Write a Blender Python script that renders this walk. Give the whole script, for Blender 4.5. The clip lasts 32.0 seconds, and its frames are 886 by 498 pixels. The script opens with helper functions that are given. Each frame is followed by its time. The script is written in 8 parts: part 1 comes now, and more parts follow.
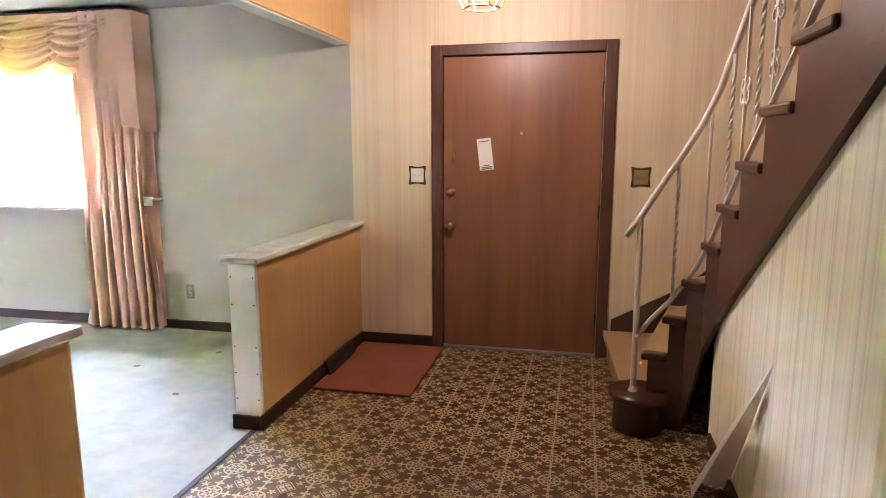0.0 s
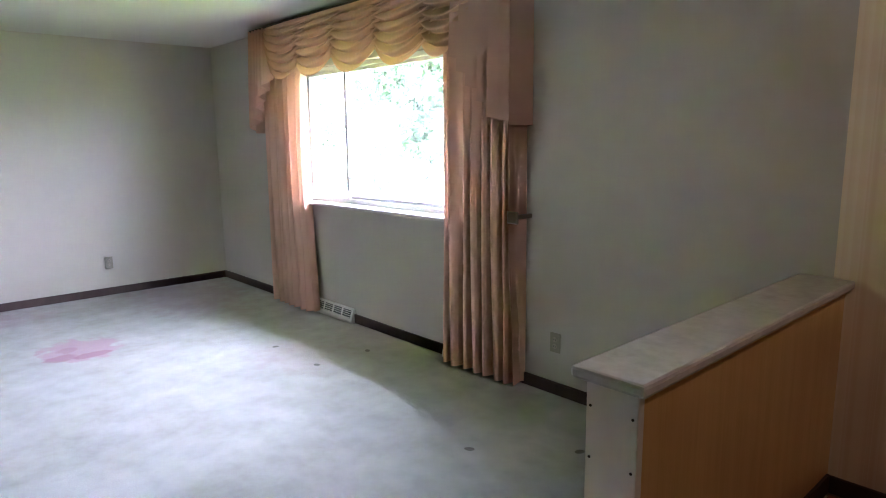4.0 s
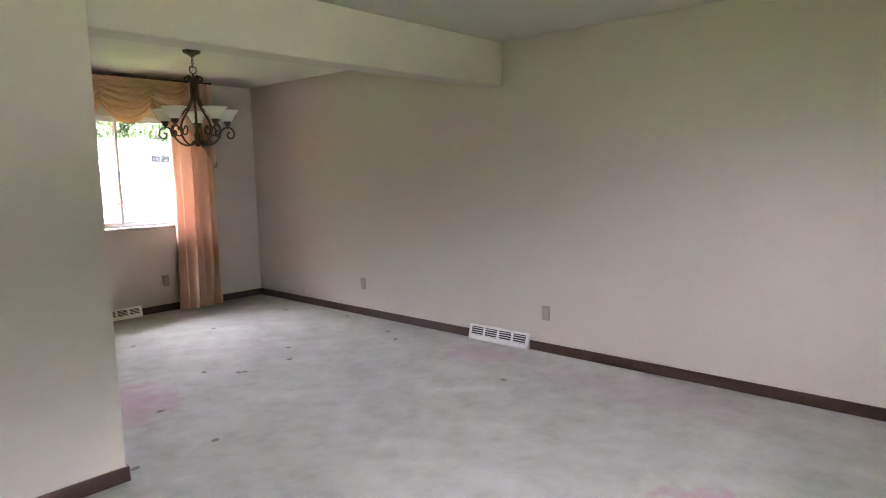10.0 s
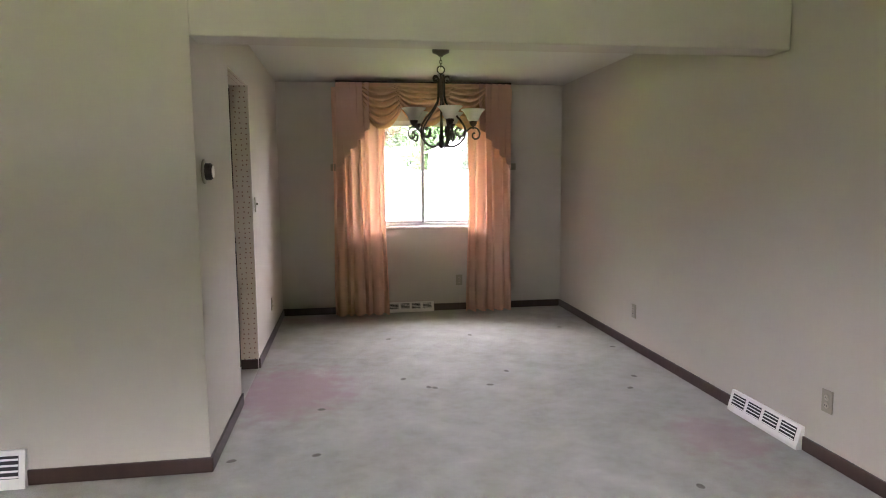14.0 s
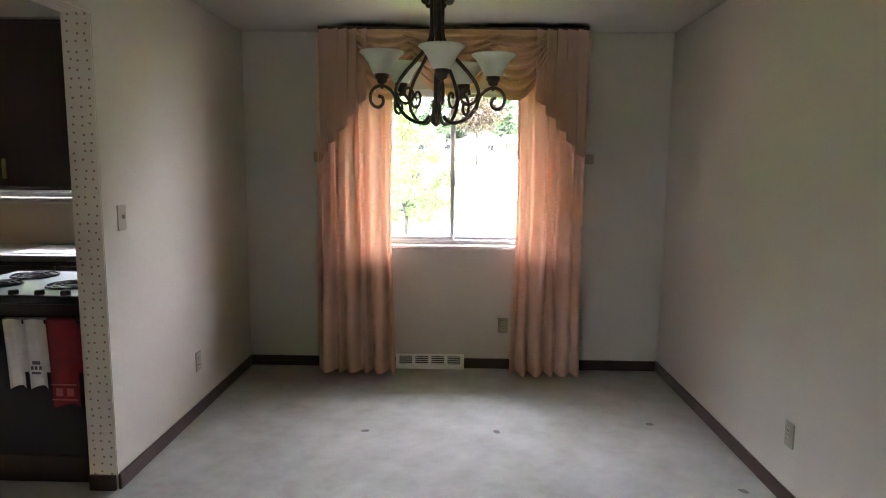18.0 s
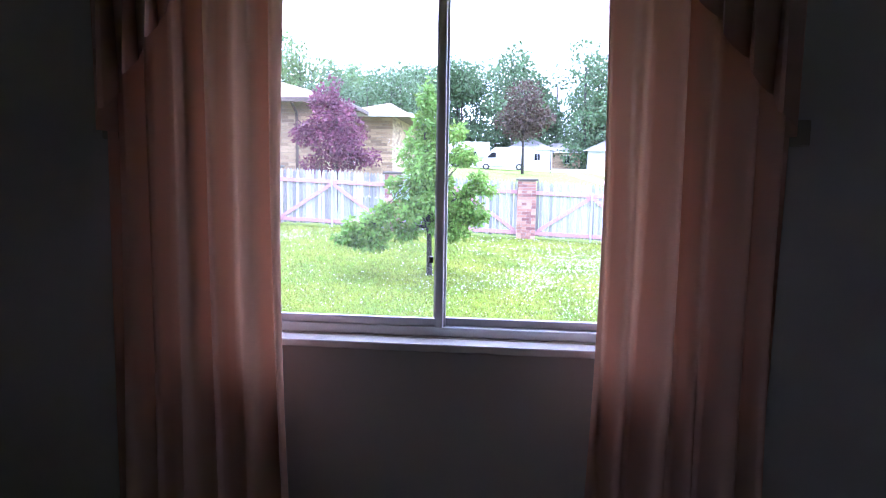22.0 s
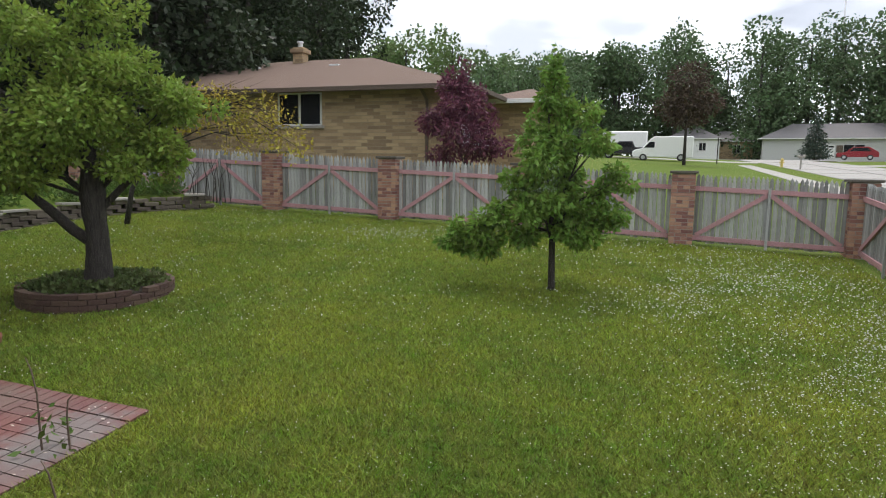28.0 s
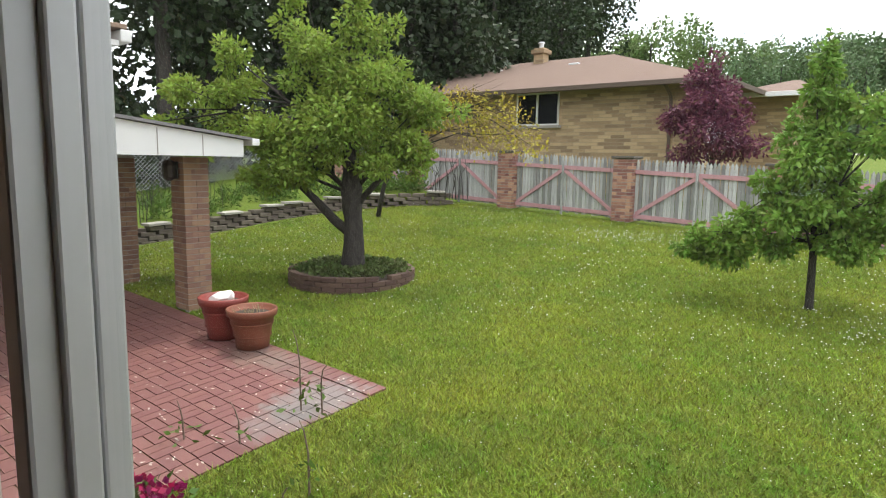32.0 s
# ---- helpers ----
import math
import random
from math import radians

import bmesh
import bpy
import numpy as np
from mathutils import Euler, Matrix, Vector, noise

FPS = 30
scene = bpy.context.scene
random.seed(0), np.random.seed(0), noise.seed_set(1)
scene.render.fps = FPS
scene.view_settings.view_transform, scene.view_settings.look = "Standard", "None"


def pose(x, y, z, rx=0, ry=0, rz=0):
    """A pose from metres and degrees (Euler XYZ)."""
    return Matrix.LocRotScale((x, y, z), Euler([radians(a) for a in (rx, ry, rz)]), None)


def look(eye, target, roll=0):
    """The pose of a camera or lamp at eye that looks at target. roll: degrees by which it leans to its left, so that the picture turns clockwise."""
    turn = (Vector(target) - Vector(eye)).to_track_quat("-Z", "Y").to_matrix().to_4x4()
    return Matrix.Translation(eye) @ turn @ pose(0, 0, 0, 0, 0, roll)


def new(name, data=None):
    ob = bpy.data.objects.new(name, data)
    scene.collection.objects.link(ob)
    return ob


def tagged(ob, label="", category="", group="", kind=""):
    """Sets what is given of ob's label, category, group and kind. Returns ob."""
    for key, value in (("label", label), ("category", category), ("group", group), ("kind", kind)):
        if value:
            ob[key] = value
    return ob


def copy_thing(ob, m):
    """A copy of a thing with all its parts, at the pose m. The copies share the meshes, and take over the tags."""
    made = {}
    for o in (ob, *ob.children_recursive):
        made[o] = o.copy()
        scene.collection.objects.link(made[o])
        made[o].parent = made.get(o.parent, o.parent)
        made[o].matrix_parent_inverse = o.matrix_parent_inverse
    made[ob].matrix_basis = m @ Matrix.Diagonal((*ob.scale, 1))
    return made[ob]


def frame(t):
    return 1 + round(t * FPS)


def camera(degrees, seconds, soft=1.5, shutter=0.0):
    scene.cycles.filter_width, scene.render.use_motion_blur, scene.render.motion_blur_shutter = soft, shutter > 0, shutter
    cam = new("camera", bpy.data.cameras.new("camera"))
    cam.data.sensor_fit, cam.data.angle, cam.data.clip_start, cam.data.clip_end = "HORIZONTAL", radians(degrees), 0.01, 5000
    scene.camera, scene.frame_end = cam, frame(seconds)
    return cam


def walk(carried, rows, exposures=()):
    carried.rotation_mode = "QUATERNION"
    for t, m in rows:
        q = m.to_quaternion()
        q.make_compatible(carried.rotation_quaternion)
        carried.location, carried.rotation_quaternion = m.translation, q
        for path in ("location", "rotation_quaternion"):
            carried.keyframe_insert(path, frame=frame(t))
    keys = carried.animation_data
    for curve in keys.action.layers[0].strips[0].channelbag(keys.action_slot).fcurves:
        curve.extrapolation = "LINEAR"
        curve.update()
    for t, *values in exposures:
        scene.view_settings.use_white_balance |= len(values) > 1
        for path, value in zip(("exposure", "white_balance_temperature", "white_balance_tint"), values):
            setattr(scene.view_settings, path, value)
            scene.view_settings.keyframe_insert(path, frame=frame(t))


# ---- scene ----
cam = camera(70.00, 32.0, 1.0)
ROWS = [
    (0, -0.211, -0.074, 1.458, 12.49, -9.52, 0.13),
    (0.5, -0.242, 0.092, 1.450, 12.58, -9.82, 0.18),
    (1, -0.267, 0.288, 1.454, 14.09, -9.97, 0.36),
    (1.5, -0.321, 0.430, 1.447, 20.38, -9.86, 0.43),
    (2, -0.499, 0.675, 1.444, 26.52, -10.06, 0.39),
    (2.5, -0.650, 0.847, 1.450, 32.47, -9.94, 0.31),
    (3, -0.772, 1.041, 1.443, 38.21, -9.91, 0.45),
    (3.5, -0.880, 1.219, 1.459, 43.46, -9.96, 0.66),
    (5.5, -1.622, 2.092, 1.478, 61.81, -8.66, 0.62),
    (6, -1.780, 2.239, 1.475, 68.59, -8.23, 0.66),
    (6.5, -2.036, 2.335, 1.465, 75.48, -8.07, 0.48),
    (7, -2.256, 2.416, 1.455, 83.13, -8.03, 0.39),
    (7.5, -2.409, 2.566, 1.456, 90.52, -7.76, 0.56),
    (8, -2.541, 2.775, 1.453, 100.18, -7.42, 0.88),
    (8.5, -2.733, 2.874, 1.445, 107.94, -7.56, 0.85),
    (9, -3.043, 2.916, 1.444, 117.15, -7.54, 1.04),
    (9.5, -3.303, 3.065, 1.444, 124.10, -7.26, 1.17),
    (10, -3.592, 3.253, 1.445, 131.68, -7.08, 1.17),
    (10.5, -3.855, 3.273, 1.441, 136.03, -7.40, 1.00),
    (11, -4.102, 3.301, 1.447, 140.66, -7.26, 0.98),
    (11.5, -4.321, 3.371, 1.448, 146.87, -6.84, 0.81),
    (12, -4.498, 3.444, 1.456, 154.17, -6.34, 0.72),
    (12.5, -4.712, 3.417, 1.436, 159.02, -6.43, 0.67),
    (13, -4.950, 3.375, 1.417, 163.66, -6.49, 0.57),
    (13.5, -5.218, 3.350, 1.422, 167.56, -6.38, 0.68),
    (14, -5.413, 3.333, 1.434, 171.42, -6.31, 0.46),
    (14.5, -5.596, 3.162, 1.437, 173.43, -6.59, 0.21),
    (16.5, -6.140, 2.089, 1.471, 179.59, -7.15, -0.47),
    (17, -6.204, 1.775, 1.486, 180.36, -7.29, -0.56),
    (17.5, -6.254, 1.480, 1.499, 180.92, -7.25, -0.50),
    (18, -6.268, 1.165, 1.493, 181.47, -7.33, -0.54),
    (18.5, -6.317, 0.865, 1.490, 182.17, -7.32, -0.51),
    (19, -6.392, 0.530, 1.491, 182.93, -7.16, -0.33),
    (19.5, -6.381, 0.244, 1.479, 183.84, -6.92, -0.59),
    (20, -6.362, -0.083, 1.475, 184.14, -6.86, -0.73),
    (20.5, -6.403, -0.416, 1.462, 184.98, -6.85, -0.72),
    (21, -6.413, -0.773, 1.456, 185.79, -6.89, -0.87),
    (21.5, -6.383, -1.128, 1.454, 185.86, -6.78, -1.26),
    (22, -6.414, -1.538, 1.434, 185.60, -6.55, -0.93),
    (22.5, -6.459, -1.867, 1.438, 185.72, -6.31, -0.84),
    (23, -6.450, -2.224, 1.440, 185.62, -6.26, -0.92),
    (23.5, -6.433, -2.502, 1.443, 185.39, -6.13, -0.90),
    (24, -6.440, -2.793, 1.448, 185.48, -6.08, -0.86),
    (24.5, -6.391, -3.097, 1.453, 185.58, -5.96, -0.94),
    (26.5, -6.513, -3.353, 1.423, 188.99, -6.62, -0.85),
    (27, -6.555, -3.346, 1.435, 192.28, -7.23, -0.73),
    (27.5, -6.565, -3.344, 1.442, 195.88, -7.45, -0.78),
    (28, -6.584, -3.344, 1.449, 199.30, -7.51, -0.79),
    (28.5, -6.576, -3.353, 1.450, 201.05, -7.56, -0.86),
    (29, -6.577, -3.352, 1.450, 202.81, -7.55, -0.86),
    (29.5, -6.585, -3.348, 1.456, 205.50, -7.61, -0.84),
    (30, -6.593, -3.346, 1.460, 208.71, -7.63, -0.87),
    (30.5, -6.595, -3.347, 1.461, 211.96, -7.78, -0.88),
    (31, -6.592, -3.354, 1.463, 215.19, -7.84, -0.90),
    (31.5, -6.594, -3.356, 1.464, 218.11, -7.92, -0.95),
    (32, -6.593, -3.358, 1.468, 220.15, -7.95, -1.06),
]
EXPOSURES = [
    (0.0, 6.85, 5300, 28), (1.0, 6.85, 5200, 26), (2.0, 6.4, 4950, 21), (3.5, 5.25, 5200, 26), (5.5, 4.4, 5900, 30), (7.0, 3.95, 6150, 33), (8.5, 4.45, 6300, 32), (10.0, 4.6, 6300, 27), (14.0, 4.4, 6500, 26), (17.0, 4.3, 6200, 22),
    (19.0, 4.0, 6200, 27), (20.5, 3.15, 5800, 36), (21.5, 2.4, 5100, 36), (22.5, 1.1, 4900, 30), (23.5, 0.35, 5500, 20), (24.5, -0.2, 6200, 15), (26.5, -1.0, 6400, 15), (28.0, -0.85, 6600, 14), (32.0, -0.05, 6800, 12),
]
walk(cam, [(t, pose(x, y, z, 90 + pitch, roll, yaw)) for t, x, y, z, yaw, pitch, roll in ROWS], EXPOSURES)

# ---- world, sun and window light ----
SUN_EL, SUN_AZ = radians(73), radians(166)
world = bpy.data.worlds.new("sky")
scene.world = world
world.use_nodes = True
wt = world.node_tree
wt.nodes.clear()
w_out = wt.nodes.new("ShaderNodeOutputWorld")
w_sky = wt.nodes.new("ShaderNodeTexSky")
w_sky.sky_type, w_sky.sun_disc = "NISHITA", False
w_sky.sun_elevation, w_sky.sun_rotation = SUN_EL, SUN_AZ
w_bg = wt.nodes.new("ShaderNodeBackground")
w_bg.inputs[1].default_value = 0.10
w_cl = wt.nodes.new("ShaderNodeBackground")
w_cl.inputs[1].default_value = 1.0
w_mix = wt.nodes.new("ShaderNodeMixShader")
w_tc = wt.nodes.new("ShaderNodeTexCoord")
w_map = wt.nodes.new("ShaderNodeMapping")
w_map.inputs["Scale"].default_value = (1.0, 1.0, 3.2)
w_n = wt.nodes.new("ShaderNodeTexNoise")
w_n.inputs["Scale"].default_value, w_n.inputs["Detail"].default_value, w_n.inputs["Roughness"].default_value = 2.6, 7, 0.55
w_r = wt.nodes.new("ShaderNodeValToRGB")
w_r.color_ramp.elements[0].position, w_r.color_ramp.elements[1].position = 0.24, 0.44
w_n2 = wt.nodes.new("ShaderNodeTexNoise")
w_n2.inputs["Scale"].default_value, w_n2.inputs["Detail"].default_value = 4.0, 6
w_r2 = wt.nodes.new("ShaderNodeValToRGB")
w_r2.color_ramp.elements[0].position, w_r2.color_ramp.elements[0].color = 0.38, (1.65, 1.80, 2.05, 1)
w_r2.color_ramp.elements[1].position, w_r2.color_ramp.elements[1].color = 0.62, (3.5, 3.6, 3.8, 1)
wl = wt.links.new
wl(w_tc.outputs["Generated"], w_map.inputs[0])
wl(w_map.outputs[0], w_n.inputs["Vector"])
wl(w_map.outputs[0], w_n2.inputs["Vector"])
wl(w_n.outputs["Fac"], w_r.inputs[0])
wl(w_n2.outputs["Fac"], w_r2.inputs[0])
wl(w_r2.outputs[0], w_cl.inputs[0])
wl(w_sky.outputs[0], w_bg.inputs[0])
wl(w_r.outputs[0], w_mix.inputs[0])
wl(w_bg.outputs[0], w_mix.inputs[1])
wl(w_cl.outputs[0], w_mix.inputs[2])
wl(w_mix.outputs[0], w_out.inputs[0])


def lamp(name, kind, m, energy, color=(1, 1, 1), **more):
    data = bpy.data.lights.new(name, kind)
    data.energy, data.color = energy, color
    for key, value in more.items():
        if key == "angle":
            data.angle = value
        if key == "size":
            data.shape, data.size, data.size_y = "RECTANGLE", value[0], value[1]
        if key == "radius":
            data.shadow_soft_size = value
    ob = new(name, data)
    ob.matrix_world = m
    return ob


sun_way = Vector((math.sin(SUN_AZ) * math.cos(SUN_EL), math.cos(SUN_AZ) * math.cos(SUN_EL), math.sin(SUN_EL)))
lamp("sun", "SUN", look(sun_way * 50, (0, 0, 0)), 3.2, (1.0, 0.95, 0.88), angle=radians(10))
lamp("foyer_lantern_light", "POINT", pose(-0.72, 3.1, 2.24), 0.42, (1.0, 0.78, 0.55), radius=0.06)

# ---- materials ----
def mat(name, color, rough=0.6, metal=0.0, grain=(), bump=(), spec=0.5, axis=(1, 1, 1), coords="Object", joint=None, trans=0.0, through_color=None, random=0.0):
    """color: base; grain: rows of (scale, amount, second colour); bump: (scale, strength, distance)."""
    m = bpy.data.materials.new(name)
    m.use_nodes = True
    nt = m.node_tree
    n, l = nt.nodes, nt.links.new
    p = n["Principled BSDF"]
    p.inputs["Roughness"].default_value, p.inputs["Metallic"].default_value = rough, metal
    p.inputs["Specular IOR Level"].default_value = spec
    tc = n.new("ShaderNodeTexCoord")
    mp = n.new("ShaderNodeMapping")
    mp.inputs["Scale"].default_value = axis
    l(tc.outputs[coords], mp.inputs[0])
    rgb = n.new("ShaderNodeRGB")
    rgb.outputs[0].default_value = (*color, 1)
    out = rgb.outputs[0]
    for scale, amount, second in grain:
        t = n.new("ShaderNodeTexNoise")
        t.inputs["Scale"].default_value, t.inputs["Detail"].default_value, t.inputs["Roughness"].default_value = scale, 5, 0.6
        l(mp.outputs[0], t.inputs["Vector"])
        r = n.new("ShaderNodeMapRange")
        r.inputs[1].default_value, r.inputs[2].default_value = 0.35, 0.65
        r.inputs[4].default_value = amount
        l(t.outputs["Fac"], r.inputs[0])
        x = n.new("ShaderNodeMix")
        x.data_type = "RGBA"
        l(r.outputs[0], x.inputs[0])
        l(out, x.inputs[6])
        x.inputs[7].default_value = (*second, 1)
        out = x.outputs[2]
    if random:
        info = n.new("ShaderNodeObjectInfo")
        geo = n.new("ShaderNodeNewGeometry")
        add = n.new("ShaderNodeMath")
        l(info.outputs["Random"], add.inputs[0])
        l(geo.outputs["Random Per Island"], add.inputs[1])
        fr = n.new("ShaderNodeMath")
        fr.operation = "FRACT"
        l(add.outputs[0], fr.inputs[0])
        r = n.new("ShaderNodeMapRange")
        r.inputs[3].default_value, r.inputs[4].default_value = 1 - random, 1 + random
        l(fr.outputs[0], r.inputs[0])
        h = n.new("ShaderNodeHueSaturation")
        l(r.outputs[0], h.inputs["Value"])
        r2 = n.new("ShaderNodeMapRange")
        r2.inputs[3].default_value, r2.inputs[4].default_value = 0.5 - random * 0.05, 0.5 + random * 0.05
        l(fr.outputs[0], r2.inputs[0])
        l(r2.outputs[0], h.inputs["Hue"])
        l(out, h.inputs["Color"])
        out = h.outputs[0]
    l(out, p.inputs["Base Color"])
    if bump:
        t = n.new("ShaderNodeTexNoise")
        t.inputs["Scale"].default_value, t.inputs["Detail"].default_value = bump[0], 4
        l(mp.outputs[0], t.inputs["Vector"])
        b = n.new("ShaderNodeBump")
        b.inputs["Strength"].default_value, b.inputs["Distance"].default_value = bump[1], bump[2]
        l(t.outputs["Fac"], b.inputs["Height"])
        l(b.outputs[0], p.inputs["Normal"])
    if trans:
        tr = n.new("ShaderNodeBsdfTranslucent")
        if through_color:
            tr.inputs[0].default_value = (*through_color, 1)
        else:
            l(out, tr.inputs[0])
        mx = n.new("ShaderNodeMixShader")
        mx.inputs[0].default_value = trans
        l(p.outputs[0], mx.inputs[1])
        l(tr.outputs[0], mx.inputs[2])
        l(mx.outputs[0], n["Material Output"].inputs[0])
    return m


def glass(name, gloss=0.02, dust=0.015):
    """Clear glass with a thin film that scatters daylight, for dust and for the veil of glare."""
    m = bpy.data.materials.new(name)
    m.use_nodes = True
    n, l = m.node_tree.nodes, m.node_tree.links.new
    n.remove(n["Principled BSDF"])
    tr, gl, du, mx, md = (n.new("ShaderNode" + k) for k in ("BsdfTransparent", "BsdfGlossy", "BsdfTranslucent", "MixShader", "MixShader"))
    mx.inputs[0].default_value = gloss
    tr.inputs[0].default_value = (0.97, 0.98, 0.98, 1)
    du.inputs[0].default_value = (0.8, 0.8, 0.78, 1)
    gl.inputs["Roughness"].default_value = 0.0
    tc, nz, mr = (n.new("ShaderNode" + k) for k in ("TexCoord", "TexNoise", "MapRange"))
    nz.inputs["Scale"].default_value, nz.inputs["Detail"].default_value = 2.2, 3
    mr.inputs[1].default_value, mr.inputs[2].default_value, mr.inputs[3].default_value, mr.inputs[4].default_value = 0.35, 0.65, dust * 0.6, dust * 1.4
    l(tc.outputs["Object"], nz.inputs["Vector"])
    l(nz.outputs["Fac"], mr.inputs[0])
    l(mr.outputs[0], md.inputs[0])
    l(tr.outputs[0], md.inputs[1])
    l(du.outputs[0], md.inputs[2])
    l(md.outputs[0], mx.inputs[1])
    l(gl.outputs[0], mx.inputs[2])
    l(mx.outputs[0], n["Material Output"].inputs[0])
    return m


def glow(name, color, strength):
    m = bpy.data.materials.new(name)
    m.use_nodes = True
    p = m.node_tree.nodes["Principled BSDF"]
    p.inputs["Base Color"].default_value = (*color, 1)
    p.inputs["Emission Color"].default_value = (*color, 1)
    p.inputs["Emission Strength"].default_value = strength
    return m


def stripes(name, colors, widths, rough=0.7, axis=0, mottle=0.12):
    """Printed wallpaper: vertical stripes along one axis, with a faint mottle."""
    m = mat(name, colors[0], rough, grain=[(1.3, mottle, colors[1])], bump=(180, 0.05, 0.002))
    n, l = m.node_tree.nodes, m.node_tree.links.new
    p = n["Principled BSDF"]
    base = p.inputs["Base Color"].links[0].from_socket
    tc = n.new("ShaderNodeTexCoord")
    sp = n.new("ShaderNodeSeparateXYZ")
    l(tc.outputs["Object"], sp.inputs[0])
    for k, (w, lo, amount) in enumerate(widths):
        a = n.new("ShaderNodeMath")
        a.operation = "MULTIPLY"
        a.inputs[1].default_value = 1 / w
        l(sp.outputs[axis], a.inputs[0])
        t = n.new("ShaderNodeTexNoise")
        t.noise_dimensions = "1D"
        t.inputs["Scale"].default_value, t.inputs["Detail"].default_value = 1.0, 2
        l(a.outputs[0], t.inputs["W"])
        r = n.new("ShaderNodeMapRange")
        r.inputs[1].default_value, r.inputs[2].default_value, r.inputs[4].default_value = lo, lo + 0.12, amount
        l(t.outputs["Fac"], r.inputs[0])
        x = n.new("ShaderNodeMix")
        x.data_type = "RGBA"
        l(r.outputs[0], x.inputs[0])
        l(base, x.inputs[6])
        x.inputs[7].default_value = (*colors[1 + k % (len(colors) - 1)], 1)
        base = x.outputs[2]
    l(base, p.inputs["Base Color"])
    return m


PAINT = mat("wall_paint", (0.455, 0.413, 0.345), 0.75, grain=[(0.8, 0.35, (0.42, 0.378, 0.31)), (14, 0.2, (0.475, 0.438, 0.375))], bump=(60, 0.08, 0.004))
CEIL = mat("ceiling_paint", (0.52, 0.495, 0.445), 0.9, grain=[(1.0, 0.3, (0.47, 0.448, 0.40))], bump=(90, 0.25, 0.006))
TRIM = mat("dark_wood_trim", (0.050, 0.026, 0.017), 0.42, grain=[(9, 0.6, (0.028, 0.014, 0.010))], axis=(1, 1, 0.3), bump=(40, 0.1, 0.002))
DOORWOOD = mat("door_veneer", (0.265, 0.112, 0.046), 0.40, grain=[(1.1, 0.75, (0.17, 0.066, 0.026)), (6, 0.35, (0.31, 0.138, 0.060))], axis=(5, 5, 0.30), bump=(30, 0.04, 0.001))
PANEL = mat("oak_panel", (0.64, 0.39, 0.135), 0.42, grain=[(2.2, 0.65, (0.53, 0.295, 0.090)), (14, 0.4, (0.69, 0.45, 0.18))], axis=(8, 8, 0.3), bump=(40, 0.05, 0.001))
WHITE = mat("aged_white_paint", (0.74, 0.69, 0.60), 0.55, grain=[(6, 0.4, (0.66, 0.58, 0.47))], bump=(50, 0.1, 0.002))
MARBLE = mat("grey_marble", (0.62, 0.58, 0.53), 0.22, grain=[(5, 0.6, (0.40, 0.37, 0.34)), (22, 0.35, (0.72, 0.70, 0.66))], bump=(30, 0.03, 0.001))
CARPET = mat("worn_carpet", (0.44, 0.428, 0.375), 0.95, grain=[(0.7, 0.75, (0.32, 0.312, 0.268)), (2.2, 0.85, (0.58, 0.575, 0.535)), (4.5, 0.65, (0.31, 0.302, 0.26)), (11, 0.5, (0.49, 0.485, 0.445)), (160, 0.45, (0.33, 0.322, 0.285))], bump=(420, 0.9, 0.006), spec=0.1)
PAPER = stripes("foyer_wallpaper", ((0.75, 0.62, 0.42), (0.66, 0.49, 0.30), (0.81, 0.71, 0.54)), ((0.07, 0.48, 0.5), (0.016, 0.50, 0.35)), axis=0, mottle=0.3)
PAPER_Y = stripes("stair_wallpaper", ((0.68, 0.60, 0.44), (0.55, 0.455, 0.31), (0.76, 0.71, 0.59)), ((0.05, 0.5, 0.75), (0.013, 0.52, 0.6)), axis=1)
DRAPE = mat("peach_drape", (0.64, 0.41, 0.315), 0.75, grain=[(2.0, 0.3, (0.57, 0.335, 0.24))], bump=(500, 0.1, 0.001), trans=0.11, through_color=(0.88, 0.50, 0.30), spec=0.2)
SWAG = mat("golden_peach_swag", (0.60, 0.37, 0.235), 0.65, grain=[(3, 0.3, (0.52, 0.32, 0.22))], trans=0.09, through_color=(0.85, 0.48, 0.22), spec=0.25)
VALANCE = mat("lined_valance_cloth", (0.60, 0.375, 0.285), 0.75, grain=[(3, 0.3, (0.51, 0.315, 0.235))], bump=(500, 0.1, 0.001), trans=0.04, spec=0.2)
ALU = mat("window_aluminium", (0.60, 0.61, 0.62), 0.45, 0.35, grain=[(20, 0.3, (0.5, 0.5, 0.5))])
GLASS = glass("window_glass", 0.012, 0.003)
# this stronger film stands in for glare haze as well as dust
GLASS_HAZY = glass("hazy_window_glass", 0.02, 0.014)
IVORY = mat("ivory_plastic", (0.27, 0.24, 0.175), 0.4)
REGW = mat("enamelled_register", (0.72, 0.70, 0.65), 0.4, grain=[(15, 0.3, (0.60, 0.57, 0.50))])
DARKM = mat("dark_metal", (0.035, 0.028, 0.024), 0.5, 0.6, grain=[(25, 0.4, (0.07, 0.055, 0.045))])
BRASS = mat("aged_brass", (0.55, 0.40, 0.18), 0.35, 0.9, grain=[(30, 0.4, (0.35, 0.25, 0.12))])
IRONW = mat("white_wrought_iron", (0.78, 0.72, 0.62), 0.45, grain=[(12, 0.3, (0.68, 0.60, 0.48))])
STAIRC = mat("tan_stair_carpet", (0.50, 0.33, 0.16), 0.95, grain=[(2.5, 0.5, (0.42, 0.26, 0.12)), (150, 0.5, (0.58, 0.40, 0.22))], bump=(300, 0.8, 0.006), spec=0.1)
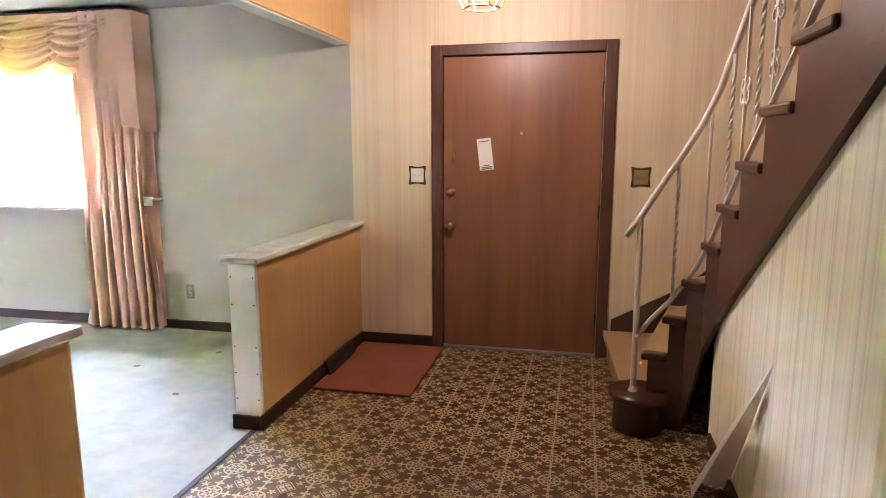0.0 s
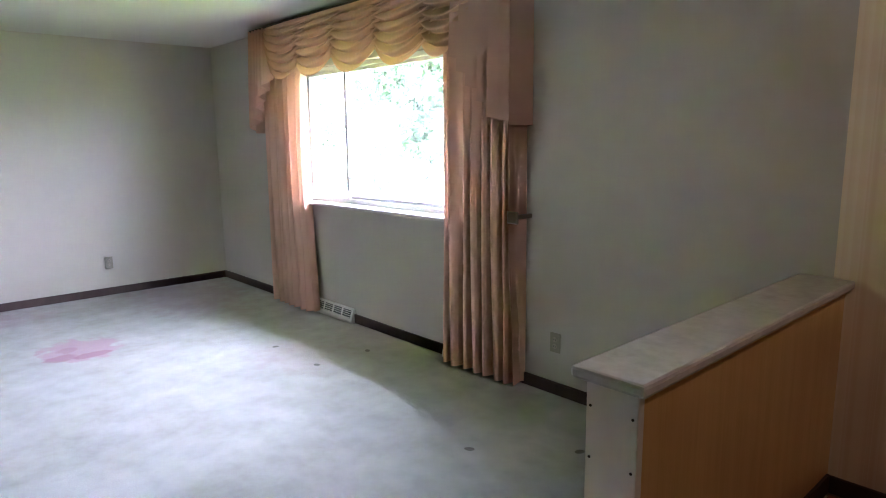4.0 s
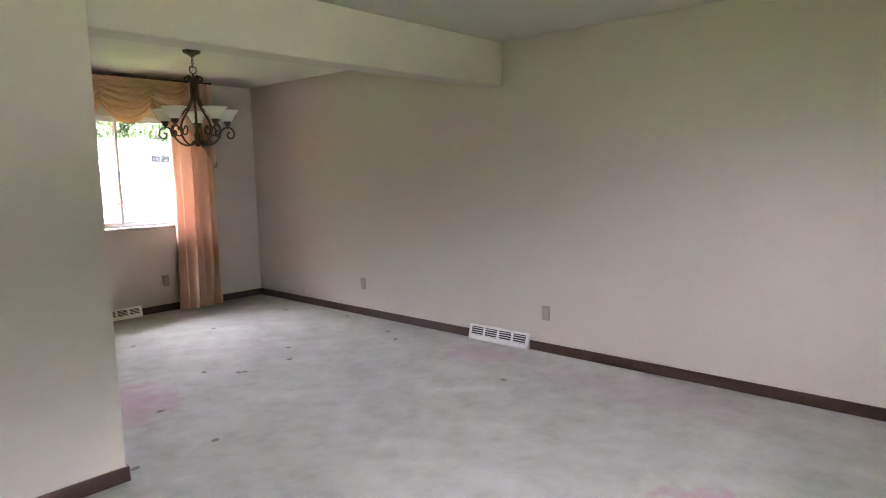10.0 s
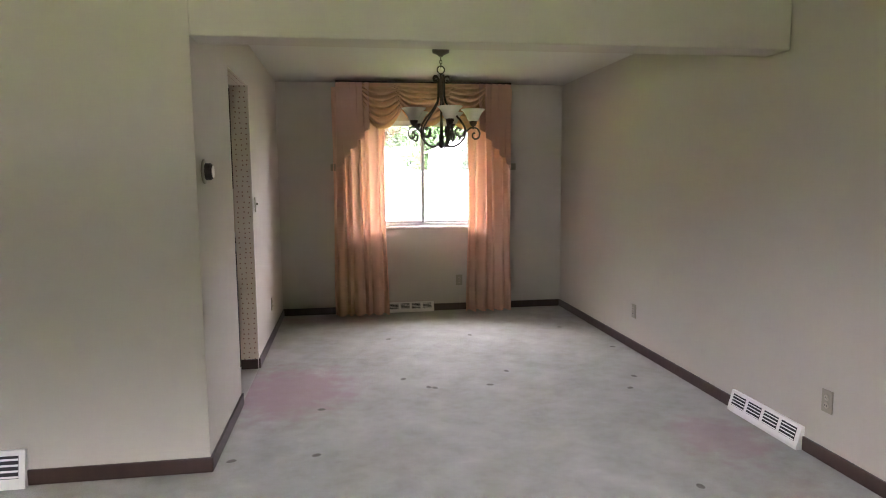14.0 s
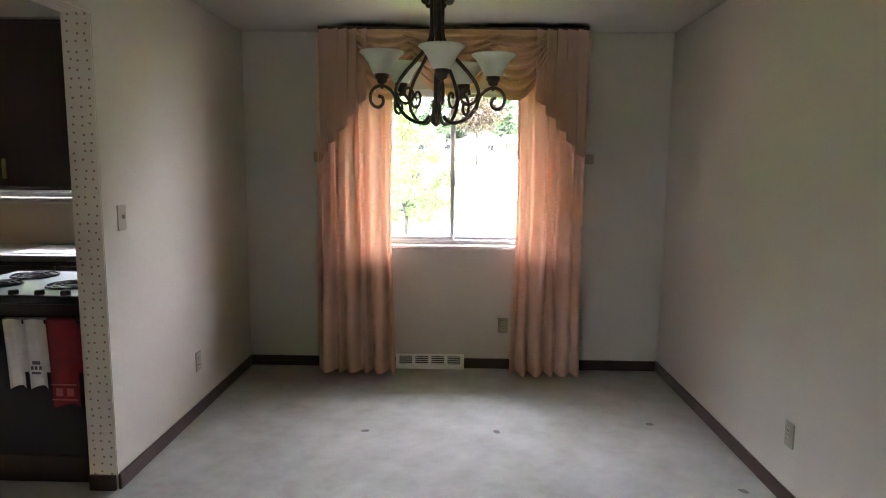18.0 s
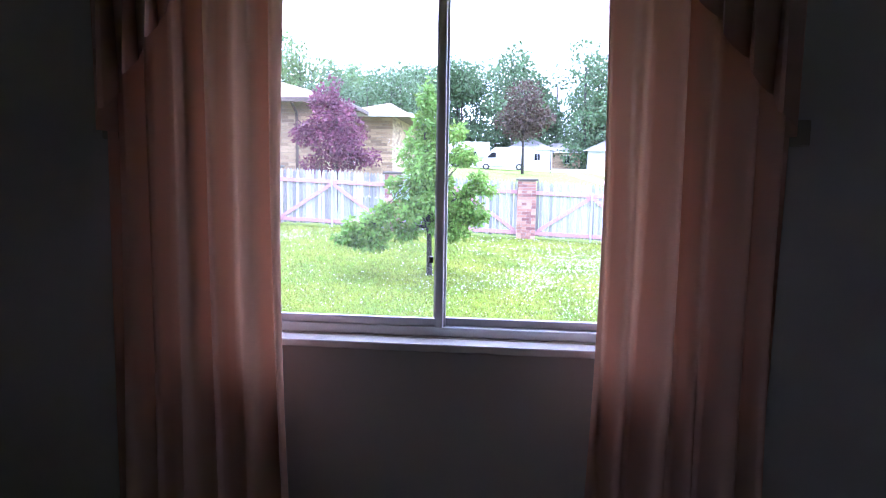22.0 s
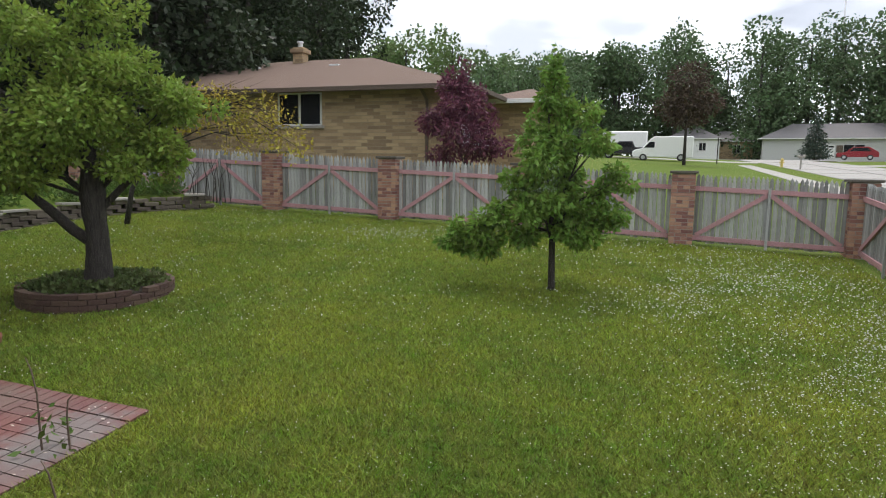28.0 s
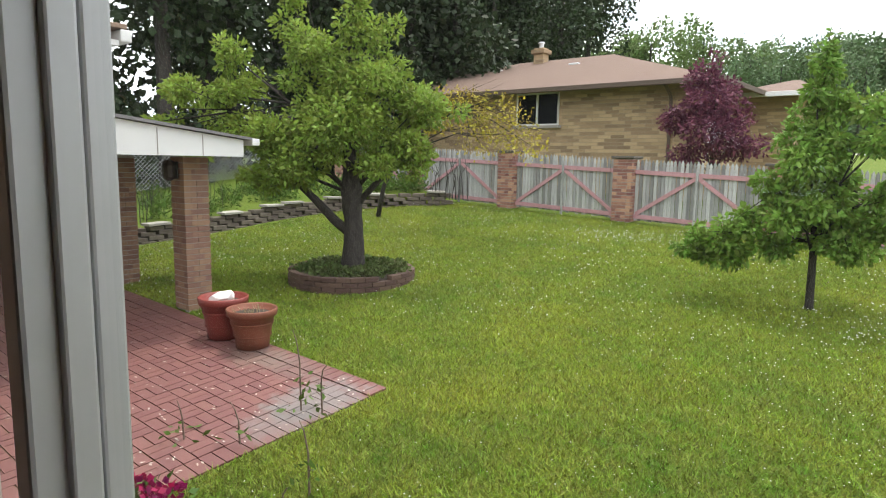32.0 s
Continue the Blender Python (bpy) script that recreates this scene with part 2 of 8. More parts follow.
STAIRW = mat("dark_walnut", (0.080, 0.029, 0.013), 0.3, grain=[(6, 0.65, (0.038, 0.014, 0.007)), (30, 0.3, (0.115, 0.047, 0.022))], axis=(1, 1, 4), bump=(40, 0.06, 0.001))
MATT = mat("rust_doormat", (0.33, 0.115, 0.052), 0.9, grain=[(3, 0.7, (0.23, 0.085, 0.042)), (120, 0.4, (0.42, 0.15, 0.08))], bump=(250, 0.6, 0.004), spec=0.15)
BLACK = mat("black_gap", (0.012, 0.011, 0.010), 0.7)
SHADE = mat("frosted_glass_shade", (0.78, 0.80, 0.70), 0.35, grain=[(10, 0.4, (0.66, 0.69, 0.58))], trans=0.45)
PAPERW = mat("white_paper", (0.80, 0.78, 0.76), 0.7)
INK = mat("printed_ink", (0.12, 0.11, 0.13), 0.7)
VINYL = mat("grey_vinyl", (0.47, 0.44, 0.39), 0.35, grain=[(3, 0.4, (0.40, 0.37, 0.32))])


# ---- mesh helpers ----
def add_box(bm, x0, x1, y0, y1, z0, z1, bevel=0.0):
    vs = [bm.verts.new((x, y, z)) for z in (z0, z1) for x, y in ((x0, y0), (x1, y0), (x1, y1), (x0, y1))]
    fs = [bm.faces.new([vs[i] for i in q]) for q in ((3, 2, 1, 0), (4, 5, 6, 7), (0, 1, 5, 4), (1, 2, 6, 5), (2, 3, 7, 6), (3, 0, 4, 7))]
    if bevel:
        es = list({e for q in fs for e in q.edges})
        bmesh.ops.bevel(bm, geom=es, offset=bevel, segments=2, affect="EDGES", profile=0.5)
    return bm


def boxed(x0, x1, y0, y1, z0, z1, bevel=0.0):
    return add_box(bmesh.new(), x0, x1, y0, y1, z0, z1, bevel)


def finish(name, bm, material, parent=None, label="", smooth=False):
    me = bpy.data.meshes.new(name)
    bmesh.ops.recalc_face_normals(bm, faces=bm.faces)
    bm.to_mesh(me)
    bm.free()
    me.materials.append(material)
    if smooth:
        me.polygons.foreach_set("use_smooth", [True] * len(me.polygons))
    ob = new(name, me)
    if parent:
        ob.parent = parent
    if label:
        ob["label"] = label
    return ob


def raw(name, verts, faces, material, parent=None, label="", smooth=False):
    me = bpy.data.meshes.new(name)
    me.from_pydata([tuple(v) for v in verts], [], faces)
    me.materials.append(material)
    if smooth:
        me.polygons.foreach_set("use_smooth", [True] * len(me.polygons))
    me.update()
    ob = new(name, me)
    if parent:
        ob.parent = parent
    if label:
        ob["label"] = label
    return ob


def part(name, bm, material, parent, label="", smooth=False):
    return finish(name, bm, material, parent, label, smooth)


def thing(name, m, label, category, group="", kind=""):
    ob = new(name)
    ob.empty_display_size = 0.05
    ob.matrix_world = m if isinstance(m, Matrix) else pose(*m)
    return tagged(ob, label, category, group, kind)


def solid(name, bm, material, label, category="", kind="structure", smooth=False):
    return tagged(finish(name, bm, material, None, "", smooth), label, category, "", kind)


def tube(bm, pts, radius, sides=8, closed=False, taper=None):
    """A round bar along a line of points; taper: radius at each point."""
    pts = [Vector(p) for p in pts]
    rings, up = [], None
    for i, p in enumerate(pts):
        a = pts[max(i - 1, 0)] if not closed else pts[i - 1]
        b = pts[min(i + 1, len(pts) - 1)] if not closed else pts[(i + 1) % len(pts)]
        d = (b - a).normalized()
        if up is None:
            up = d.orthogonal()
        up = (up - d * up.dot(d)).normalized()
        side = d.cross(up)
        r = taper[i] if taper else radius
        rings.append([bm.verts.new(p + (up * math.cos(t) + side * math.sin(t)) * r) for t in (2 * math.pi * k / sides for k in range(sides))])
    for i in range(len(rings) - (0 if closed else 1)):
        r0, r1 = rings[i], rings[(i + 1) % len(rings)]
        for k in range(sides):
            bm.faces.new((r0[k], r0[(k + 1) % sides], r1[(k + 1) % sides], r1[k]))
    if not closed:
        bm.faces.new(rings[0][::-1])
        bm.faces.new(rings[-1])
    return bm


def lathe(bm, rows, sides=20, cap=True, x=0, y=0):
    """A turned body: rows of (radius, height)."""
    rings = [[bm.verts.new((x + r * math.cos(2 * math.pi * k / sides), y + r * math.sin(2 * math.pi * k / sides), z)) for k in range(sides)] for r, z in rows]
    for a, b in zip(rings, rings[1:]):
        for k in range(sides):
            bm.faces.new((a[k], a[(k + 1) % sides], b[(k + 1) % sides], b[k]))
    if cap:
        bm.faces.new(rings[0][::-1])
        bm.faces.new(rings[-1])
    return bm


def prism(bm, outline, z0, z1):
    a = [bm.verts.new((x, y, z0)) for x, y in outline]
    b = [bm.verts.new((x, y, z1)) for x, y in outline]
    bm.faces.new(a[::-1])
    bm.faces.new(b)
    for i in range(len(a)):
        j = (i + 1) % len(a)
        bm.faces.new((a[i], a[j], b[j], b[i]))
    return bm


def wall(name, axis, p0, p1, u0, u1, z0, z1, material, label, holes=()):
    """A wall with thickness p0..p1 across axis, from u0 to u1 along it, with openings (u, u, z, z) through it."""
    us = sorted({u0, u1, *[h for q in holes for h in q[:2]]})
    zs = sorted({z0, z1, *[h for q in holes for h in q[2:]]})
    bm = bmesh.new()
    for a, b in zip(us, us[1:]):
        run = None
        for c, d in [*zip(zs, zs[1:]), (None, None)]:
            free = c is not None and not any(h[0] <= a and b <= h[1] and h[2] <= c and d <= h[3] for h in holes)
            if free:
                run = (run[0], d) if run else (c, d)
            elif run:
                q = (p0, p1, a, b) if axis == "x" else (a, b, p0, p1)
                add_box(bm, *q, *run)
                run = None
    bmesh.ops.remove_doubles(bm, verts=bm.verts, dist=1e-5)
    seen = {}
    for f in bm.faces:
        seen.setdefault(tuple(round(v, 4) for v in f.calc_center_median()), []).append(f)
    bmesh.ops.delete(bm, geom=[f for fs in seen.values() if len(fs) > 1 for f in fs], context="FACES_ONLY")
    return solid(name, bm, material, label)


def dotted(name):
    """Cream wallpaper with a small printed sprig every few centimetres."""
    m = mat(name, (0.62, 0.555, 0.45), 0.7, grain=[(1.5, 0.3, (0.56, 0.50, 0.40))])
    n, l = m.node_tree.nodes, m.node_tree.links.new
    p = n["Principled BSDF"]
    base = p.inputs["Base Color"].links[0].from_socket
    tc, vo, lt, mx, sx, cx = (n.new("ShaderNode" + k) for k in ("TexCoord", "TexVoronoi", "Math", "Mix", "SeparateXYZ", "CombineXYZ"))
    vo.voronoi_dimensions = "2D"
    l(tc.outputs["Object"], sx.inputs[0])
    l(sx.outputs[0], cx.inputs[0])
    l(sx.outputs[2], cx.inputs[1])
    vo.inputs["Scale"].default_value, vo.inputs["Randomness"].default_value = 26, 0.35
    l(cx.outputs[0], vo.inputs["Vector"])
    lt.operation, lt.inputs[1].default_value = "LESS_THAN", 0.14
    l(vo.outputs["Distance"], lt.inputs[0])
    mx.data_type = "RGBA"
    l(lt.outputs[0], mx.inputs[0])
    l(base, mx.inputs[6])
    mx.inputs[7].default_value = (0.30, 0.18, 0.13, 1)
    l(mx.outputs[2], p.inputs["Base Color"])
    return m


# ---- the plan ----
NY, WX, SY, EX, KY, FX = 4.24, -7.76, -3.45, -4.71, 0.19, -1.83
TOP, FTOP = 2.44, 4.6
LWIN = (-5.95, -3.95, 0.97, 2.06)
DWIN = (-6.92, -5.55, 0.935, 2.05)
KWIN = (-3.95, -2.75, 1.25, 2.05)
KDOOR = (-1.56, -0.76, 0.0, 2.13)

solid("floor", prism(bmesh.new(), [(WX, SY), (EX, SY), (EX, KY), (FX, KY), (FX, NY), (WX, NY)], -0.12, 0.0), CARPET, "worn grey-green carpet over the living and dining room", "floor")
for name, q in (("foundation_north", (WX - 0.16, 1.5, NY, NY + 0.18)), ("foundation_south", (WX - 0.16, 0.72, SY - 0.16, SY)), ("foundation_west", (WX - 0.16, WX, SY, NY))):
    solid(name, boxed(*q, -1.6, -0.002), mat(name, (0.34, 0.32, 0.30), 0.9, grain=[(4, 0.5, (0.26, 0.25, 0.23))]), "grey concrete house foundation", "foundation")
solid("floor_kitchen", boxed(EX, 0.6, SY, KY - 0.0, -0.12, -0.004), VINYL, "pale grey vinyl kitchen floor", "floor")
solid("floor_foyer", boxed(FX, 1.5, KY, NY, -0.12, -0.006), mat("tile_grout", (0.10, 0.065, 0.035), 0.8, grain=[(20, 0.4, (0.06, 0.04, 0.025))]), "dark grout bed of the foyer floor", "floor")
wall("wall_north", "y", NY, NY + 0.18, WX - 0.16, FX, 0, 2.7, PAINT, "off-white painted living room wall with a wide window opening", [LWIN])
wall("wall_foyer_north", "y", NY, NY + 0.18, FX, 1.5, 0, FTOP, PAPER, "striped beige wallpaper round the front door", [(-1.18, -0.10, 0, 2.04)])
wall("wall_west", "x", WX - 0.16, WX, SY - 0.16, NY, 0, 2.7, PAINT, "plain off-white painted wall")
wall("wall_south", "y", SY - 0.16, SY, WX, 0.6, 0, 2.7, PAINT, "off-white painted rear wall with window openings", [DWIN, KWIN])
wall("wall_dining_east", "x", EX, EX + 0.13, SY, KY, 0, TOP, PAINT, "off-white painted wall with a doorway to the kitchen", [KDOOR])
wall("wall_living_south", "y", KY - 0.13, KY, EX + 0.13, FX + 0.05, 0, TOP, PAINT, "off-white painted wall beside the dining room")
wall("wall_foyer_south", "y", -1.6, -1.45, FX - 0.1, 1.5, 0, FTOP, PAPER, "striped beige wallpaper at the back of the foyer")
wall("wall_hall_west", "x", FX - 0.08, FX + 0.05, -1.45, KY - 0.13, 0, FTOP, PAPER_Y, "striped beige wallpaper beside the hall")
solid("floor_hall", boxed(FX, 1.5, -1.45, KY, -0.12, -0.0065), VINYL, "plain floor of the rear hall", "floor")
wall("wall_stair_east", "x", 1.35, 1.5, -1.45, NY, 0, FTOP, PAPER_Y, "striped wallpaper along the stairs")
solid("ceiling", prism(bmesh.new(), [(WX, SY), (0.6, SY), (0.6, KY - 0.14), (FX - 0.1, KY - 0.14), (FX - 0.1, NY), (WX, NY)], TOP, TOP + 0.12), CEIL, "white textured ceiling", "ceiling")
solid("ceiling_foyer", boxed(FX - 0.1, 1.5, -1.6, NY + 0.1, FTOP, FTOP + 0.12), CEIL, "white ceiling high over the foyer", "ceiling")
wall("wall_over_header", "x", FX - 0.10, FX, KY - 0.13, NY, TOP, FTOP, PAPER_Y, "striped wallpaper above the foyer opening")
wall("wall_kitchen_east", "x", 0.6, 0.72, SY, -1.6, 0, 2.7, PAINT, "plain kitchen wall")
wall("wall_kitchen_inner", "y", -1.6 - 0.005, -1.6, 0.6, 0.62, 0, TOP, PAINT, "plain wall edge")
solid("beam", boxed(WX, EX, 0.0, KY, 2.10, TOP - 0.003, 0.008), PAINT, "off-white boxed ceiling beam between living and dining room", "beam")
bm = boxed(FX - 0.10, FX - 0.004, KY, NY, 2.13, TOP)
solid("header", bm, CEIL, "white-painted boxed header over the half walls", "header")
solid("header_panel", boxed(FX - 0.004, FX + 0.012, KY, NY, 2.14, TOP + 0.35, 0.003), PANEL, "honey-oak panelling on the header's foyer side", "panelling")
for name, hole in (("wall_plate_dining", KDOOR),):
    y0, y1, z0, z1 = hole
    jb = dotted("dotted_wallpaper")
    solid("doorway_lining", add_box(add_box(boxed(EX + 0.003, EX + 0.128, y0 - 0.0, y0 + 0.004, 0, z1), EX + 0.003, EX + 0.128, y1 - 0.004, y1, 0, z1), EX + 0.003, EX + 0.128, y0 + 0.004, y1 - 0.004, z1 - 0.004, z1), jb, "cream dotted wallpaper lining the kitchen doorway", "doorway")


def eave(name, x0, x1, wall_y, out, label):
    """A roof overhang: vented soffit boards, fascia and gutter along an outside wall."""
    ob = thing(name, (0, 0, 0), label, "eave", kind="structure")
    part("soffit", boxed(x0, x1, *sorted((wall_y, wall_y + out * 0.30)), 2.15, 2.17), SOFFIT, ob)
    for k in range(3):
        ya = wall_y + out * (0.07 + 0.09 * k)
        part("soffit_rib", boxed(x0, x1, ya - 0.012, ya + 0.012, 2.142, 2.1495, 0.002), SOFFIT, ob)
    part("fascia", boxed(x0, x1, *sorted((wall_y + out * 0.30, wall_y + out * 0.325)), 2.13, 2.34, 0.004), SOFFIT, ob)
    part("gutter", boxed(x0, x1, *sorted((wall_y + out * 0.327, wall_y + out * 0.40)), 2.25, 2.345, 0.015), SOFFIT, ob)


SOFFIT = mat("soffit_paint", (0.42, 0.41, 0.36), 0.6, grain=[(4, 0.4, (0.34, 0.33, 0.29))])
EAVEROOF = mat("eave_shingle", (0.20, 0.14, 0.11), 0.95, grain=[(12, 0.5, (0.15, 0.10, 0.08))], bump=(14, 0.5, 0.02))
eave("eave_north", WX - 0.6, 1.5, NY + 0.18, 1, "painted roof overhang above the front window")
eave("eave_south", WX - 0.6, 0.72, SY - 0.16, -1, "painted roof overhang above the rear windows")


def gable_roof():
    """An unseen low roof over the living and dining wing, from eave to eave, added to cast shade."""
    y0, y1, mid, top = SY - 0.52, NY + 0.54, (SY + NY) / 2, 4.05
    b = bmesh.new()
    ol_ = [(y0, 2.40), (mid, top), (y1, 2.40), (y1, 2.425), (mid, top + 0.06), (y0, 2.425)]
    f = [b.verts.new((WX - 0.6, y, z)) for y, z in ol_]
    k = [b.verts.new((FX - 0.12, y, z)) for y, z in ol_]
    for q in ((0, 1, 4, 5), (1, 2, 3, 4)):
        b.faces.new([f[i] for i in q])
        b.faces.new([k[i] for i in q[::-1]])
    for i in range(6):
        b.faces.new((f[i], k[i], k[(i + 1) % 6], f[(i + 1) % 6]))
    solid("roof", b, EAVEROOF, "unseen brown gable roof, added to shade the front of the house", "roof")
    for x in (WX - 0.16, FX - 0.26):
        g = bmesh.new()
        a_ = [g.verts.new((x, y, z)) for y, z in ((SY - 0.16, 2.70), (NY + 0.18, 2.70), (mid, top - 0.03))]
        c_ = [g.verts.new((x + 0.12, y, z)) for y, z in ((SY - 0.16, 2.70), (NY + 0.18, 2.70), (mid, top - 0.03))]
        g.faces.new(a_)
        g.faces.new(c_[::-1])
        for i in range(3):
            g.faces.new((a_[i], c_[i], c_[(i + 1) % 3], a_[(i + 1) % 3]))
        solid("gable_wall", g, SOFFIT, "plain painted gable end under the roof", "wall")


gable_roof()


def skirting(name, rows, h=0.076, d=0.014):
    """Dark baseboards: rows of (x0, y0, x1, y1, inward normal)."""
    for x0, y0, x1, y1, nx, ny in rows:
        xs, ys = sorted((x0, x1)), sorted((y0, y1))
        if nx:
            b = boxed(min(x0, x0 + nx * d), max(x0, x0 + nx * d), *ys, 0, h, 0.004)
        else:
            b = boxed(*xs, min(y0, y0 + ny * d), max(y0, y0 + ny * d), 0, h, 0.004)
        solid(name, b, TRIM, "dark-stained wooden baseboard", "baseboard")


skirting("baseboard", [
    (WX, NY, -5.82, NY, 0, -1), (-5.24, NY, -4.14, NY, 0, -1), (-3.56, NY, FX - 0.10, NY, 0, -1),
    (WX, SY, WX, -0.16, 1, 0), (WX, 0.45, WX, NY - 0.014, 1, 0),
    (WX + 0.014, SY, -6.32, SY, 0, 1), (-5.81, SY, EX, SY, 0, 1),
    (EX, SY + 0.014, EX, KDOOR[0], -1, 0), (EX, KDOOR[1], EX, KY, -1, 0),
    (EX - 0.014, KY, -3.87, KY, 0, 1), (-3.50, KY, FX, KY, 0, 1),
    (-1.78, NY, -1.245, NY, 0, -1), (-0.03, NY, 0.02, NY, 0, -1),
    (EX + 0.003, KDOOR[0] + 0.004, EX + 0.127, KDOOR[0] + 0.004, 0, 1),
])


# ---- windows ----
def window(name, hole, wall_y, out, mullion, label, sill_depth, sill_label, f=0.035, s=0.028, gap=0.011, deep=0.010, recess=0.04, clean=None):
    """An aluminium sliding window in a wall across y; out is the outward direction."""
    x0, x1, z0, z1 = hole
    clean = clean or GLASS_HAZY
    ob = thing(name, (0, 0, 0), label, "window", kind="structure")
    ya, yb = sorted((wall_y + out * recess, wall_y + out * (recess + 0.055)))
    fr = bmesh.new()
    for q in ((x0, x1, z0, z0 + f), (x0, x1, z1 - f, z1)):
        add_box(fr, q[0], q[1], ya, yb, q[2], q[3], 0.003)
    for q in ((x0, x0 + f), (x1 - f, x1)):
        add_box(fr, q[0], q[1], ya, yb, z0 + f, z1 - f, 0.003)
    part("window_frame", fr, ALU, ob)
    ym = (ya + yb) / 2
    for a, b, off, clear in ((x0 + f, mullion + 0.020, -gap, clean), (mullion - 0.020, x1 - f, gap, GLASS_HAZY)):
        sash = bmesh.new()
        yc = ym + off
        for q in ((a, b, z0 + f, z0 + f + s), (a, b, z1 - f - s, z1 - f)):
            add_box(sash, q[0], q[1], yc - deep, yc + deep, q[2], q[3], 0.002)
        for q in ((a, a + s + 0.012), (b - s - 0.012, b)):
            add_box(sash, q[0], q[1], yc - deep, yc + deep, z0 + f + s, z1 - f - s, 0.002)
        part("sash", sash, ALU, ob, "grey aluminium sliding sash")
        pane = part("pane", boxed(a + s, b - s, yc - 0.002, yc + 0.002, z0 + f + s, z1 - f - s), clear, ob, "clear glass with a film for dust and glare haze" if clear is GLASS_HAZY else "clear glass")
        pane.visible_shadow = False
    part("latch", boxed(mullion + 0.022, mullion + 0.034, ym - out * 0.011 - 0.012, ym - out * 0.011 + 0.010, 1.165, 1.185, 0.002), DARKM, ob, "small dark sash latch")
    sa, sb = sorted((wall_y + out * 0.045, wall_y - out * sill_depth))
    part("window_sill", boxed(x0 - 0.05, x1 + 0.05, sa, sb, z0 - 0.028, z0 - 0.002, 0.005), MARBLE, ob, sill_label)
    return ob


window("window_1", LWIN, NY, 1, -5.345, "wide aluminium sliding window with clear panes", 0.09, "pale marble window sill")
w2 = window("window_2", DWIN, SY, -1, -6.219, "aluminium sliding window in two sashes", 0.07, "grey-veined marble window sill", 0.03, 0.025, 0.0088, 0.008, 0.015, GLASS)
part("interlock", boxed(-6.232, -6.207, -3.488, -3.458, DWIN[2] + 0.03, DWIN[3] - 0.03, 0.003), ALU, w2, "projecting meeting stile")
window("window_3", KWIN, SY, -1, -3.35, "aluminium kitchen window above the sink", 0.05, "white window sill")


# ---- drapes ----
def sheet(name, fn, nu, nv, material, parent, label=""):
    vs = [fn(i / nu, j / nv) for j in range(nv + 1) for i in range(nu + 1)]
    fs = [(j * (nu + 1) + i, j * (nu + 1) + i + 1, (j + 1) * (nu + 1) + i + 1, (j + 1) * (nu + 1) + i) for j in range(nv) for i in range(nu)]
    return raw(name, vs, fs, material, parent, label, True)


